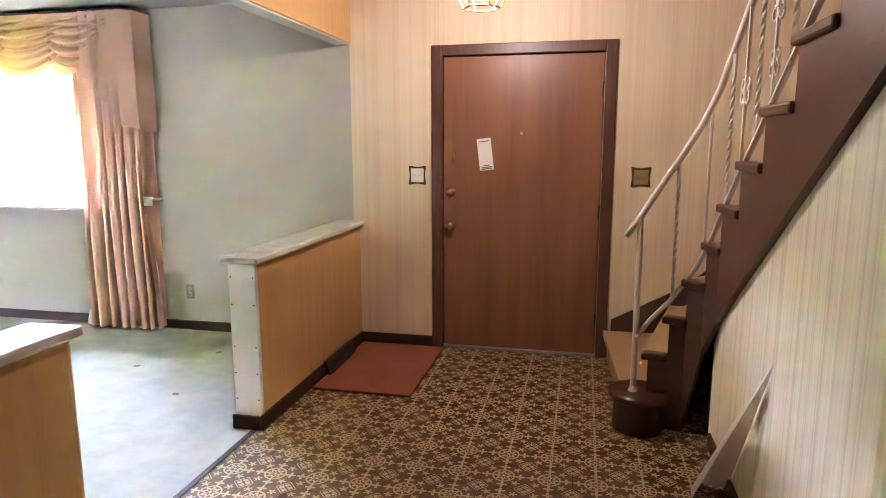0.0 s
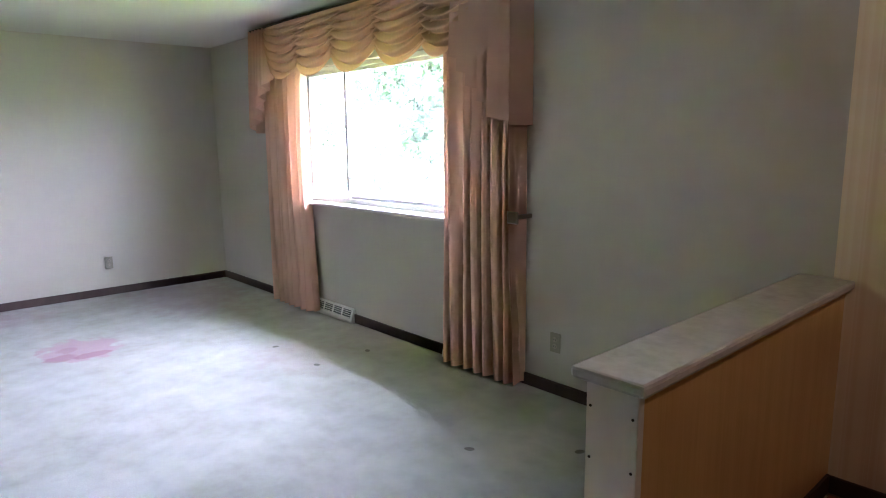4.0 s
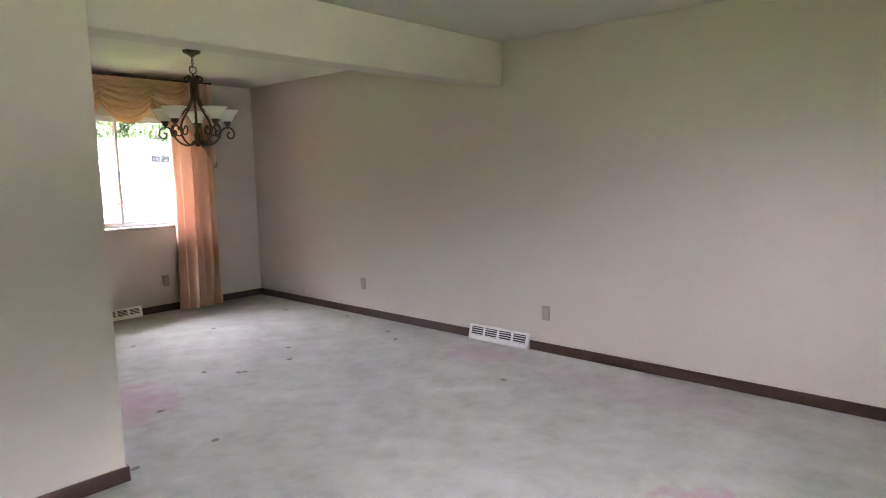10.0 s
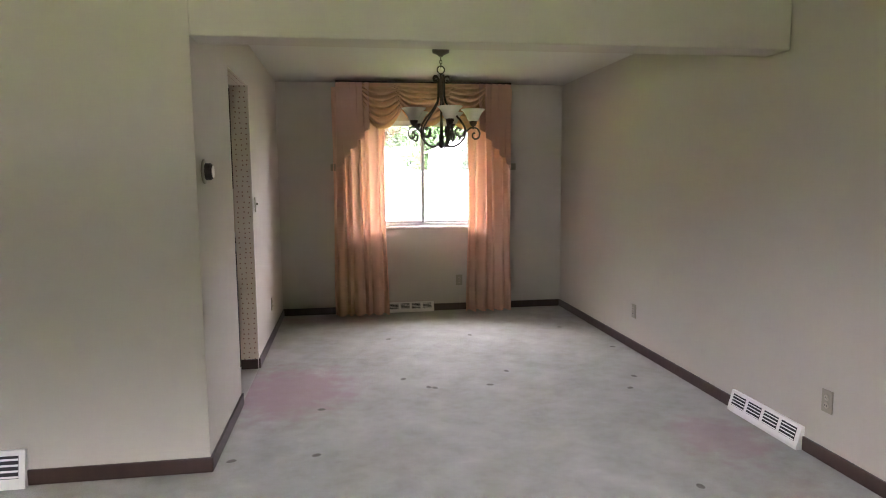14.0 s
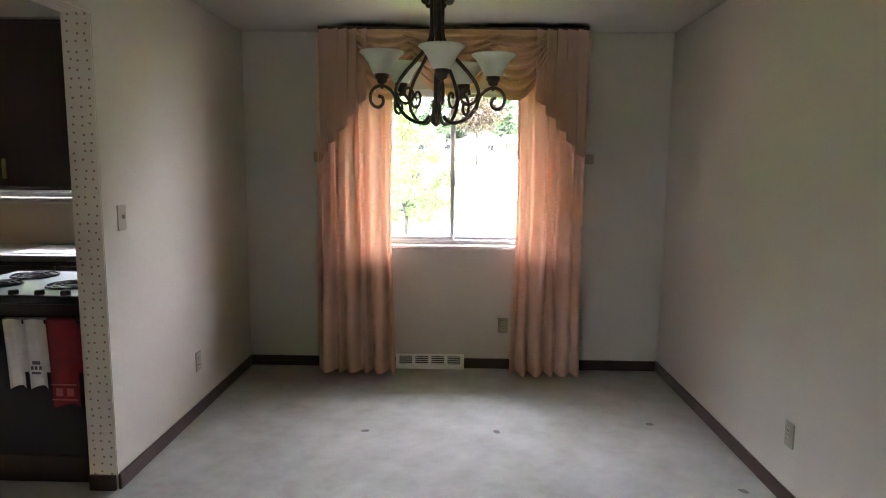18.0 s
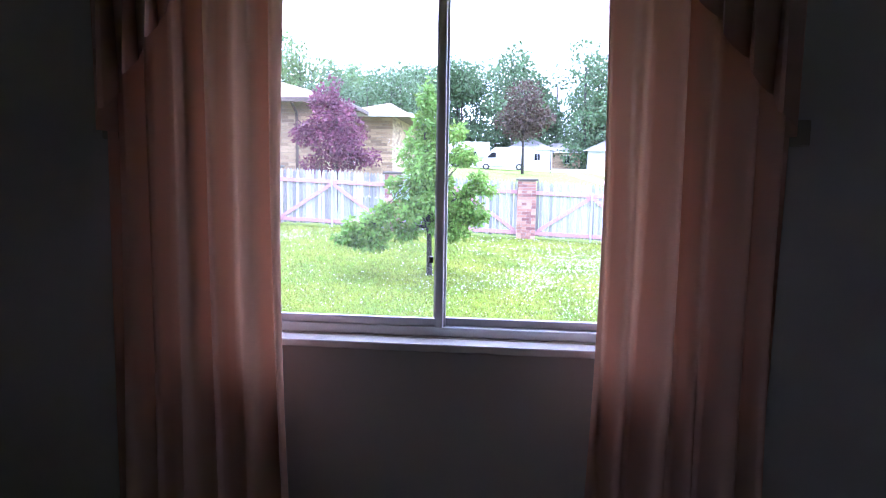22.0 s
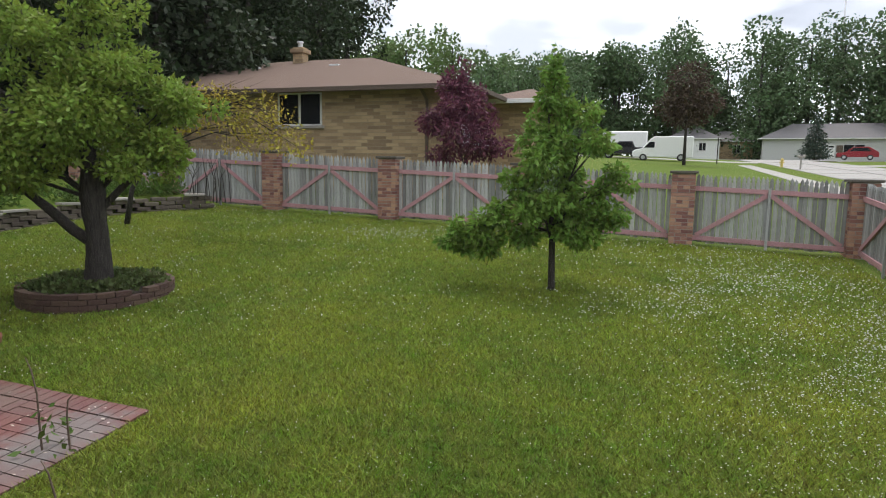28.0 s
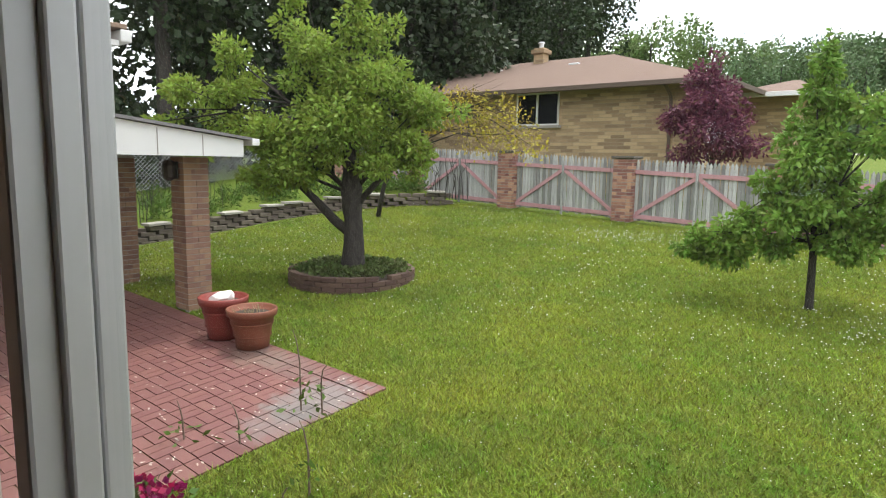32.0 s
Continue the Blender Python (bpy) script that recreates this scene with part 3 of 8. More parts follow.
def drapery(name, x0, x1, wall_y, inward, panels, swags, jabots, label, off, top=2.395, skew=0.0):
    """Pinch-pleated side panels under a swag valance. panels: (x0, x1); jabots: (outer x, inner x)."""
    ob = thing(name, (0, 0, 0), label, "curtain")
    part("valance_board", boxed(x0, x1, *sorted((wall_y, wall_y + inward * (off + 0.115))), top, top + 0.018, 0.003), TRIM, ob, "dark valance board")
    for k, (a, b) in enumerate(panels):
        rnd = random.Random(11 + k + int(abs(x0) * 10))
        folds = max(5, int(abs(b - a) / 0.085))
        ph = [rnd.uniform(-0.5, 0.5) for _ in range(folds + 2)]

        def panel(u, v, a=a, b=b, ph=ph, folds=folds, rnd=rnd):
            z = top - 0.03 - v * (top - 0.05)
            q = u * folds
            i = min(int(q), folds)
            w = 2 * math.pi * (q + 0.28 * (ph[i] * (1 - (q - i)) + ph[min(i + 1, folds + 1)] * (q - i)))
            amp = (0.027 + 0.031 * v ** 0.7) * (1.0 + 0.7 * ph[i] * (1 - (q - i)) + 0.7 * ph[min(i + 1, folds + 1)] * (q - i))
            w += 0.5 * math.sin(1.7 * v + 4 * ph[0] + 2.2 * u) * v
            gather = 1 - 0.06 * math.sin(math.pi * min(1, v * 1.15))
            mid = (a + b) / 2
            x = mid + (a + (b - a) * u - mid) * gather + 0.010 * math.sin(w * 0.5 + 3 * v)
            y = wall_y + inward * (off + amp * math.sin(w) + 0.012 * math.sin(2 * w + 2.0 * v) + 0.012 * math.sin(3.1 * v + ph[i]))
            return (x, y, z)

        sheet("curtain_panel", panel, folds * 10, 16, DRAPE, ob)
        outer = a + 0.025 if k == 0 else b - 0.025
        sheet("panel_return", lambda u, v, outer=outer: (outer + 0.008 * math.sin(5 * u + 2 * v), wall_y + inward * (0.004 + (off + 0.01) * u), top - 0.03 - v * (top - 0.05)), 4, 8, DRAPE, ob)
    n = len(swags)
    for k, (a, b, drop) in enumerate(swags):
        c, half = (a + b) / 2, abs(b - a) / 2

        def swag(u, v, c=c, half=half, drop=drop, k=k):
            s = 2 * u - 1
            sag = 1 - abs(s) ** 2.3
            hang = v * (0.10 + (drop - 0.10) * sag)
            q = 6.5 * v ** 0.9 + 0.12 * s * (1 if k % 2 else -1) + 0.1 * math.sin(3.0 * s + 2.1 * k)
            fold = (2 * abs(math.sin(math.pi * q)) - 1) * min(1, 5 * v)
            x = c + s * half * (1.0 - 0.10 * v * (1 - abs(s))) - skew * v * sag
            y = wall_y + inward * (off + 0.095 + (0.034 * (1 - k / n) if skew else 0.022 * (1 - abs(2 * k - n + 1) / n)) + 0.055 * sag * math.sin(math.pi * min(v * 0.9 + 0.1, 1)) + 0.029 * fold * (0.6 + 0.4 * sag))
            return (x, y, top - 0.002 - hang - 0.010 * fold * sag)

        sheet("swag", swag, 26, 78, SWAG, ob, "draped swag with golden folds")
    for a, b in jabots:
        d = 1 if b > a else -1
        w, pleats = abs(b - a), 5
        step, rise = w / pleats, 0.43 / pleats
        cols = []
        for i in range(pleats):
            lo = 1.565 + rise * i
            y = off + 0.105
            cols += [(step * i, y - 0.004, lo), (step * (i + 0.55), y + 0.030, lo + rise * 0.12), (step * (i + 1.14), y + 0.070, lo + rise * 0.30), (step * (i + 1.15), y + 0.056, lo + rise * 0.36), (step * (i + 0.62), y - 0.034, lo + rise * 0.98)]
        vs_, fs_ = [], []
        rows_ = 7
        for r in range(rows_ + 1):
            v = r / rows_
            for c, (u, y, lo) in enumerate(cols):
                flare = 0.8 + 0.5 * v
                base_y = off + 0.105
                vs_.append((a + d * (u + 0.004 * math.sin(3 * v + c)), wall_y + inward * (base_y + (y - base_y) * flare + 0.006 * v * math.sin(2.5 * v + 0.4 * c)), top - 0.002 - v * (top - lo)))
        n_c = len(cols)
        for r in range(rows_):
            for c in range(n_c - 1):
                k0 = r * n_c + c
                fs_.append((k0, k0 + 1, k0 + n_c + 1, k0 + n_c))
        raw("jabot", vs_, fs_, VALANCE, ob, "stepped pleated tail of the valance")
        sheet("valance_return", lambda u, v, a=a: (a, wall_y + inward * (0.004 + (off + 0.098) * u), top - 0.002 - v * (top - 1.545)), 3, 6, VALANCE, ob)
    return ob


drapery("living_room_drapes", -6.40, -3.39, NY, -1, [(-6.38, -5.70), (-4.02, -3.41)],
        [(-6.08, -5.24, 0.42), (-5.66, -4.80, 0.43), (-5.16, -4.30, 0.44), (-4.64, -3.78, 0.44), (-4.14, -3.50, 0.43)], [(-6.40, -6.09), (-3.39, -3.77)],
        "peach floor-length drapes with a swagged valance at a window", 0.10, 2.395, 0.13)
drapery("dining_room_drapes", -7.11, -5.32, SY, 1, [(-7.15, -6.642), (-5.825, -5.27)],
        [(-6.88, -6.36, 0.45), (-6.54, -5.88, 0.43), (-6.04, -5.52, 0.45)], [(-7.11, -6.77), (-5.32, -5.64)],
        "peach floor-length drapes with a three-swag valance at a window", 0.19)
for x, y, d in ((-3.40, NY, -1), (-7.16, SY, 1), (-5.29, SY, 1)):
    hb = thing("curtain_holdback", (x, y, 1.03 if y > 0 else 1.56), "small white plastic drape hold-back on the wall", "holdback", "drape hold-backs")
    part("bracket", boxed(-0.012, 0.012, *sorted((0, d * 0.15)), -0.012, 0.012, 0.003), IVORY, hb)
    part("plate", boxed(-0.04, 0.04, *sorted((d * 0.15, d * 0.165)), -0.035, 0.035, 0.006), IVORY, hb)


# ---- registers, outlets, switches ----
def register(m, length, height, label, body=None, bars=4, depth=0.045):
    ob = thing("floor_register", m, label, "register")
    body = body or REGW
    sh = bmesh.new()
    prof = [(0, 0), (depth, 0), (depth, 0.018), (0.016, height), (0, height)]
    a = [sh.verts.new((0, y, z)) for y, z in prof]
    b = [sh.verts.new((length, y, z)) for y, z in prof]
    sh.faces.new(a)
    sh.faces.new(b[::-1])
    for i in range(5):
        j = (i + 1) % 5
        sh.faces.new((a[i], b[i], b[j], a[j]))
    part("casing", sh, body, ob)
    tilt = math.atan2(height - 0.018, depth - 0.016)

    def on(u, s, lift):
        y = depth - s * (depth - 0.016)
        z = 0.018 + s * (height - 0.018)
        return (u, y + lift * math.sin(tilt), z + lift * math.cos(tilt))

    w = (length - 0.03) / bars
    for k in range(bars):
        u0, u1 = 0.015 + k * w + 0.012, 0.015 + (k + 1) * w - 0.012
        bk = bmesh.new()
        bk.faces.new([bk.verts.new(on(u, s, 0.0015)) for u, s in ((u0, 0.2), (u1, 0.2), (u1, 0.85), (u0, 0.85))])
        part("grille", bk, BLACK, ob, "dark grille opening")
        for r in range(4):
            s0 = 0.22 + r * 0.165
            sl = bmesh.new()
            sl.faces.new([sl.verts.new(on(u, s, l)) for u, s, l in ((u0, s0, 0.004), (u1, s0, 0.004), (u1, s0 + 0.06, 0.0045), (u0, s0 + 0.06, 0.0045))])
            part("slat", sl, body, ob)
    return ob


register(pose(WX, 0.45, 0, 0, 0, -90), 0.61, 0.125, "white enamelled baseboard register on the carpet")
register(pose(-6.32, SY, 0), 0.51, 0.105, "white enamelled baseboard register under the window")
register(pose(-5.24, NY, 0, 0, 0, 180), 0.58, 0.115, "white enamelled baseboard register under the window")
register(pose(-3.56, NY, 0, 0, 0, 180), 0.58, 0.115, "white enamelled baseboard register behind the drape")
register(pose(-3.88, KY, 0), 0.38, 0.18, "white enamelled wall register by the carpet", bars=1)
register(pose(-1.775, 3.95, 0, 0, 0, -90), 0.46, 0.10, "dark brown baseboard register in the foyer", TRIM, 3)


def outlet(m, label="ivory duplex outlet plate on the wall"):
    ob = thing("wall_outlet", m, label, "outlet", "wall outlets")
    part("plate", boxed(-0.036, 0.036, -0.007, 0.0, -0.058, 0.058, 0.003), IVORY, ob)
    for dz in (-0.020, 0.020):
        part("socket", lathe(bmesh.new(), [(0.015, 0), (0.015, 0.003), (0.013, 0.004)], 14), mat("socket_plastic", (0.36, 0.32, 0.24), 0.4), ob).matrix_local = pose(0, -0.007, dz, 90)
        for dx in (-0.006, 0.006):
            part("slot", boxed(dx - 0.0014, dx + 0.0014, -0.0118, -0.0112, dz - 0.005, dz + 0.005), BLACK, ob)
    return ob


o1 = outlet(pose(-3.205, NY, 0.31))
for m in (pose(WX, -1.57, 0.325, 0, 0, 90), pose(WX, 0.597, 0.315, 0, 0, 90), pose(WX, 3.07, 0.32, 0, 0, 90), pose(-6.606, SY, 0.33, 0, 0, 180), pose(EX, -2.485, 0.325, 0, 0, -90)):
    copy_thing(o1, m)
sw = thing("light_switch", pose(EX, -1.71, 1.25, 0, 0, -90), "ivory toggle switch plate beside the doorway", "switch")
part("plate", boxed(-0.036, 0.036, -0.007, 0, -0.058, 0.058, 0.003), IVORY, sw)
part("toggle", boxed(-0.005, 0.005, -0.022, -0.007, -0.004, 0.014, 0.002), IVORY, sw)
for x, inner, label in ((-1.35, mat("switch_white", (0.80, 0.78, 0.70), 0.35), "white double switch in an ornate dark bronze plate"), (0.15, BRASS, "double switch in an ornate antique brass plate")):
    ob = thing("light_switch", pose(x, NY, 1.235), label, "switch")
    ol = [(x_, z_) for x_, z_ in ((-0.062, -0.066), (0, -0.058), (0.062, -0.066), (0.055, 0), (0.062, 0.066), (0, 0.058), (-0.062, 0.066), (-0.055, 0))]
    b = bmesh.new()
    prism(b, ol, 0, 0.006)
    bmesh.ops.rotate(b, verts=b.verts, matrix=Matrix.Rotation(radians(90), 3, "X"))
    part("plate", b, DARKM if x < 0 else mat("antique_bronze", (0.10, 0.065, 0.03), 0.4, 0.5), ob)
    part("face", boxed(-0.046, 0.046, -0.010, -0.005, -0.048, 0.048, 0.004), inner, ob)
    for dx in (-0.018, 0.018):
        part("toggle", boxed(dx - 0.005, dx + 0.005, -0.024, -0.009, -0.006, 0.010, 0.002), inner, ob)
th = thing("thermostat", pose(EX, 0.02, 1.48, 0, -90, 0), "round beige wall thermostat with a clear cover", "thermostat")
part("base", lathe(bmesh.new(), [(0.062, 0), (0.062, 0.006), (0.048, 0.010)], 24), IVORY, th, "", True)
part("dial", lathe(bmesh.new(), [(0.042, 0.010), (0.042, 0.035), (0.034, 0.043)], 24), DARKM, th, "dark ring")
part("face", lathe(bmesh.new(), [(0.030, 0.043), (0.030, 0.046)], 20), REGW, th)

# ---- front door ----
dr = thing("door_1", (0, NY, 0), "closed reddish-brown veneered front door in dark trim", "door", kind="structure")
part("door_leaf", boxed(-1.165, -0.105, 0.022, 0.066, 0.006, 2.03, 0.003), DOORWOOD, dr)
for q in ((-1.245, -1.172, 0.0, 2.105), (-0.098, -0.025, 0.0, 2.105)):
    part("door_trim", boxed(q[0], q[1], -0.018, -0.001, q[2], q[3], 0.005), mat("door_trim_stain", (0.125, 0.052, 0.028), 0.4, grain=[(8, 0.6, (0.06, 0.025, 0.015))], axis=(6, 6, 0.4)) if q[0] < -1 else bpy.data.materials["door_trim_stain"], dr)
part("door_trim", boxed(-1.172, -0.098, -0.0175, -0.001, 2.035, 2.105, 0.005), bpy.data.materials["door_trim_stain"], dr)
for x in (-1.18, -0.10):
    part("door_jamb", boxed(*sorted((x, x + (0.012 if x < -1 else -0.004))), 0.0, 0.17, 0, 2.036), bpy.data.materials["door_trim_stain"], dr)
part("door_stop", add_box(add_box(boxed(-1.17, -0.10, 0.068, 0.11, 1.99, 2.04), -1.17, -1.12, 0.068, 0.11, 0, 1.99), -0.15, -0.10, 0.068, 0.11, 0, 1.99), TRIM, dr)
part("threshold", boxed(-1.17, -0.10, -0.01, 0.10, -0.004, 0.014, 0.003), mat("worn_aluminium", (0.5, 0.48, 0.45), 0.4, 0.8), dr)
for z, r in ((0.885, 0.030), (1.12, 0.024)):
    k = part("door_knob" if z < 1 else "deadbolt", lathe(bmesh.new(), [(0.033, 0), (0.033, 0.006), (0.012, 0.010), (0.012, 0.03 if z < 1 else 0.014), (r, 0.04 if z < 1 else 0.018), (r, 0.055 if z < 1 else 0.022), (r * 0.6, 0.064 if z < 1 else 0.026)], 18), BRASS, dr, "brass", True)
    k.matrix_local = pose(-1.115, 0.022, z, 90)
part("peephole", lathe(bmesh.new(), [(0.010, 0), (0.010, 0.004), (0.005, 0.006)], 12), BRASS, dr).matrix_local = pose(-0.63, 0.022, 1.52, 90)
part("chain_catch", boxed(-1.10, -1.085, 0.012, 0.022, 1.33, 1.385, 0.003), BRASS, dr, "small brass catch").matrix_local = Matrix()
for z in (0.25, 1.0, 1.80):
    part("hinge", boxed(-0.112, -0.098, 0.006, 0.024, z - 0.05, z + 0.05, 0.003), TRIM, dr)
nt_ = thing("paper_note", pose(-0.875, NY + 0.021, 1.38, 0, -7, 0), "white printed leaflet taped to the door", "paper")
part("sheet", boxed(-0.048, 0.048, -0.002, 0.0, -0.108, 0.108), PAPERW, nt_)
for z, w in ((0.088, 0.034), (-0.075, 0.022), (-0.088, 0.036), (-0.098, 0.036)):
    part("print_line", boxed(-w, w, -0.0032, -0.0022, z - 0.003, z + 0.003), INK, nt_)

# ---- half walls ----
for name, y0, y1 in (("half_wall", 2.73, NY), ("half_wall", KY, 1.54)):
    hw = thing(name, (0, 0, 0), "waist-high oak-panelled half wall with a grey marble cap", "half wall", kind="structure")
    part("core", boxed(-1.93, -1.795, y0 + 0.014, y1, 0, 0.868 if y0 > 2 else 0.850), PAINT, hw)
    part("panel", boxed(-1.795, -1.785, y0 + 0.014, y1, 0, 0.868 if y0 > 2 else 0.850), PANEL, hw, "honey-oak panelling")
    if y0 > 2:
        part("end_post", boxed(-1.932, -1.783, y0 - 0.014, y0 + 0.014, 0.0, 0.868, 0.004), WHITE, hw, "white-painted end board with nail marks")
    else:
        part("end_post", boxed(-1.932, -1.783, y1, y1 + 0.012, 0.0, 0.850, 0.004), PANEL, hw)
    part("cap", boxed(-1.962, -1.752, y0 - (0.045 if y0 > 2 else -0.0), y1 + (0.0 if y0 > 2 else 0.04), 0.870 if y0 > 2 else 0.852, 0.905 if y0 > 2 else 0.887, 0.010), MARBLE, hw, "grey marble cap")
    part("base_trim", boxed(-1.785, -1.771, y0 + (-0.028 if y0 > 2 else 0), y1 - 0.015, 0, 0.085, 0.004), TRIM, hw)
    if y0 > 2:
        part("base_trim", boxed(-1.946, -1.786, y0 - 0.028, y0 - 0.014, 0, 0.075, 0.004), TRIM, hw)
        for z in (0.16, 0.30, 0.44, 0.66, 0.80):
            for x in (-1.918, -1.797):
                part("nail_head", lathe(bmesh.new(), [(0.004, 0), (0.004, 0.002)], 8), DARKM, hw).matrix_local = pose(x, y0 - 0.014, z, 90)
solid("carpet_strip", boxed(FX - 0.008, FX + 0.022, 1.53, 2.70, 0.0, 0.006, 0.002), DARKM, "thin dark metal carpet edging", "threshold")

mt = thing("doormat", (-1.455, 3.73, 0.0), "flat rust-red doormat on the patterned tiles", "doormat")
part("woven_top", boxed(-0.30, 0.30, -0.45, 0.45, 0.002, 0.014, 0.005), MATT, mt)

for q in ((-0.302, -0.286, -0.452, 0.452), (0.286, 0.302, -0.452, 0.452), (-0.286, 0.286, -0.452, -0.436), (-0.286, 0.286, 0.436, 0.452)):
    part("edge_binding", boxed(*q, 0.0025, 0.0165, 0.003), MATT, mt)

# ---- lantern ----
ln = thing("ceiling_lantern", (-0.72, 3.1, 0), "hanging brass lantern with clear glass panes", "lamp")
part("chain", tube(bmesh.new(), [(0, 0, 2.52), (0, 0, FTOP)], 0.006, 6), BRASS, ln)
part("canopy", lathe(bmesh.new(), [(0.06, FTOP - 0.03), (0.06, FTOP)], 16), BRASS, ln)
part("cap", lathe(bmesh.new(), [(0.13, 2.37), (0.05, 2.46), (0.02, 2.53)], 6), BRASS, ln)
hexa = [(0.125 * math.cos(k * math.pi / 3), 0.125 * math.sin(k * math.pi / 3)) for k in range(6)]
for k in range(6):
    a, b = hexa[k], hexa[(k + 1) % 6]
    part("frame_bar", tube(bmesh.new(), [(a[0] * 0.72, a[1] * 0.72, 2.10), (a[0], a[1], 2.16), (a[0], a[1], 2.37)], 0.005, 6), BRASS, ln)
    part("frame_bar", tube(bmesh.new(), [(a[0], a[1], 2.16), (b[0], b[1], 2.16)], 0.005, 6), BRASS, ln)
    part("frame_bar", tube(bmesh.new(), [(a[0] * 0.72, a[1] * 0.72, 2.10), (b[0] * 0.72, b[1] * 0.72, 2.10)], 0.005, 6), BRASS, ln)
    g = bmesh.new()
    g.faces.new([g.verts.new(v) for v in ((a[0], a[1], 2.165), (b[0], b[1], 2.165), (b[0], b[1], 2.365), (a[0], a[1], 2.365))])
    p_ = part("pane", g, GLASS, ln)
    p_.visible_shadow = False
part("bulb", lathe(bmesh.new(), [(0.012, 2.20), (0.03, 2.23), (0.03, 2.27), (0.012, 2.31)], 14), glow("warm_bulb", (1.0, 0.80, 0.56), 1.0), ln, "lit bulb", True).visible_shadow = False

# ---- stairs ----
RISE = 0.197
INNER = [(0.05, 3.12), (0.14, 3.19), (0.235, 3.18), (0.315, 3.16), (0.385, 3.09), (0.41, 2.93), (0.415, 2.66), (0.415, 2.36), (0.415, 2.06), (0.415, 1.76), (0.415, 1.46), (0.415, 1.16), (0.415, 0.86), (0.415, 0.56)]
OUTER = [(-0.02, 4.22), (0.40, 4.22), (0.80, 4.22), (1.33, 4.20), (1.33, 3.72), (1.33, 3.22), (1.33, 2.72)] + [(1.33, y) for _, y in INNER[7:]]
st = thing("staircase", (0, 0, 0), "curving staircase with dark walnut treads and tan carpet", "stairs", kind="structure")
for k in range(len(INNER) - 1):
    z = RISE * (k + 1)
    a, b, c, d = INNER[k], OUTER[k], OUTER[k + 1], INNER[k + 1]
    e = Vector((b[0] - a[0], b[1] - a[1])).normalized()
    f = Vector((e.y, -e.x))
    if f.dot(Vector((d[0] - a[0], d[1] - a[1]))) > 0:
        f = -f
    nose = 0.03
    w0 = 0.035
    a2 = (a[0] + f.x * nose, a[1] + f.y * nose)
    b2 = (b[0] + f.x * nose, b[1] + f.y * nose)
    ol = [a2, b2, c, d]
    if (ol[1][0] - ol[0][0]) * (ol[2][1] - ol[0][1]) - (ol[1][1] - ol[0][1]) * (ol[2][0] - ol[0][0]) < 0:
        ol = ol[::-1]
    part("carpet_tread", prism(bmesh.new(), ol, z - 0.04, z), STAIRC, st, "tan carpeted tread")
    part("riser", prism(bmesh.new(), [a, b, (b[0] - f.x * 0.02, b[1] - f.y * 0.02), (a[0] - f.x * 0.02, a[1] - f.y * 0.02)][::(1 if e.cross(-f) > 0 else -1)], z - RISE, z - 0.04), STAIRC, st)
    if k > 0:
        side = Vector((d[0] - a[0], d[1] - a[1])).normalized()
        q = [Vector(a2) - e * 0.035, Vector(a2) + e * w0, Vector(d) + e * w0 * 0.8, Vector(d) - e * 0.03]
        if (q[1] - q[0]).cross(q[2] - q[0]) < 0:
            q = q[::-1]
        b_ = prism(bmesh.new(), [tuple(v) for v in q], z - 0.032, z + 0.006)
        bmesh.ops.bevel(b_, geom=list(b_.edges), offset=0.010, segments=2, affect="EDGES", profile=0.5)
        part("tread_end", b_, STAIRW, st, "walnut tread end")
    lo = max(0.0, z - 0.54) if k > 3 else 0.0
    hi2 = max(0.0, z + RISE - 0.54) if k > 2 else 0.0
    g = bmesh.new()
    A, D = Vector((*a, 0)), Vector((*d, 0))
    nrm = Vector((-(D - A).y, (D - A).x, 0)).normalized() * 0.014
    front = [g.verts.new(v - nrm) for v in (A + Vector((0, 0, lo)), D + Vector((0, 0, hi2)), D + Vector((0, 0, z - 0.03)), A + Vector((0, 0, z - 0.03)))]
    back = [g.verts.new(v + nrm) for v in (A + Vector((0, 0, lo)), D + Vector((0, 0, hi2)), D + Vector((0, 0, z - 0.03)), A + Vector((0, 0, z - 0.03)))]
    g.faces.new(front)
    g.faces.new(back[::-1])
    for i in range(4):
        j = (i + 1) % 4
        g.faces.new((front[i], back[i], back[j], front[j]))
    part("stringer", g, STAIRW, st, "dark walnut stringer")
part("bullnose", lathe(bmesh.new(), [(0.125, 0.0), (0.125, RISE - 0.035), (0.150, RISE - 0.028), (0.156, RISE - 0.012), (0.150, RISE + 0.004)], 28, True, 0.10, 3.16), STAIRW, st, "rounded walnut bottom step", True)
sk = bmesh.new()
pr = [(0.0, 0.0), (1.34, 0.0), (1.34, 1.25), (0.85, 0.86), (0.45, 0.52), (0.0, 0.27)]
va = [sk.verts.new((x, NY - 0.002, z)) for x, z in pr]
vb = [sk.verts.new((x, NY - 0.020, z)) for x, z in pr]
sk.faces.new(va)
sk.faces.new(vb[::-1])
for i in range(6):
    sk.faces.new((va[i], va[(i + 1) % 6], vb[(i + 1) % 6], vb[i]))
part("skirt_board", sk, TRIM, st, "dark skirt board on the wall")
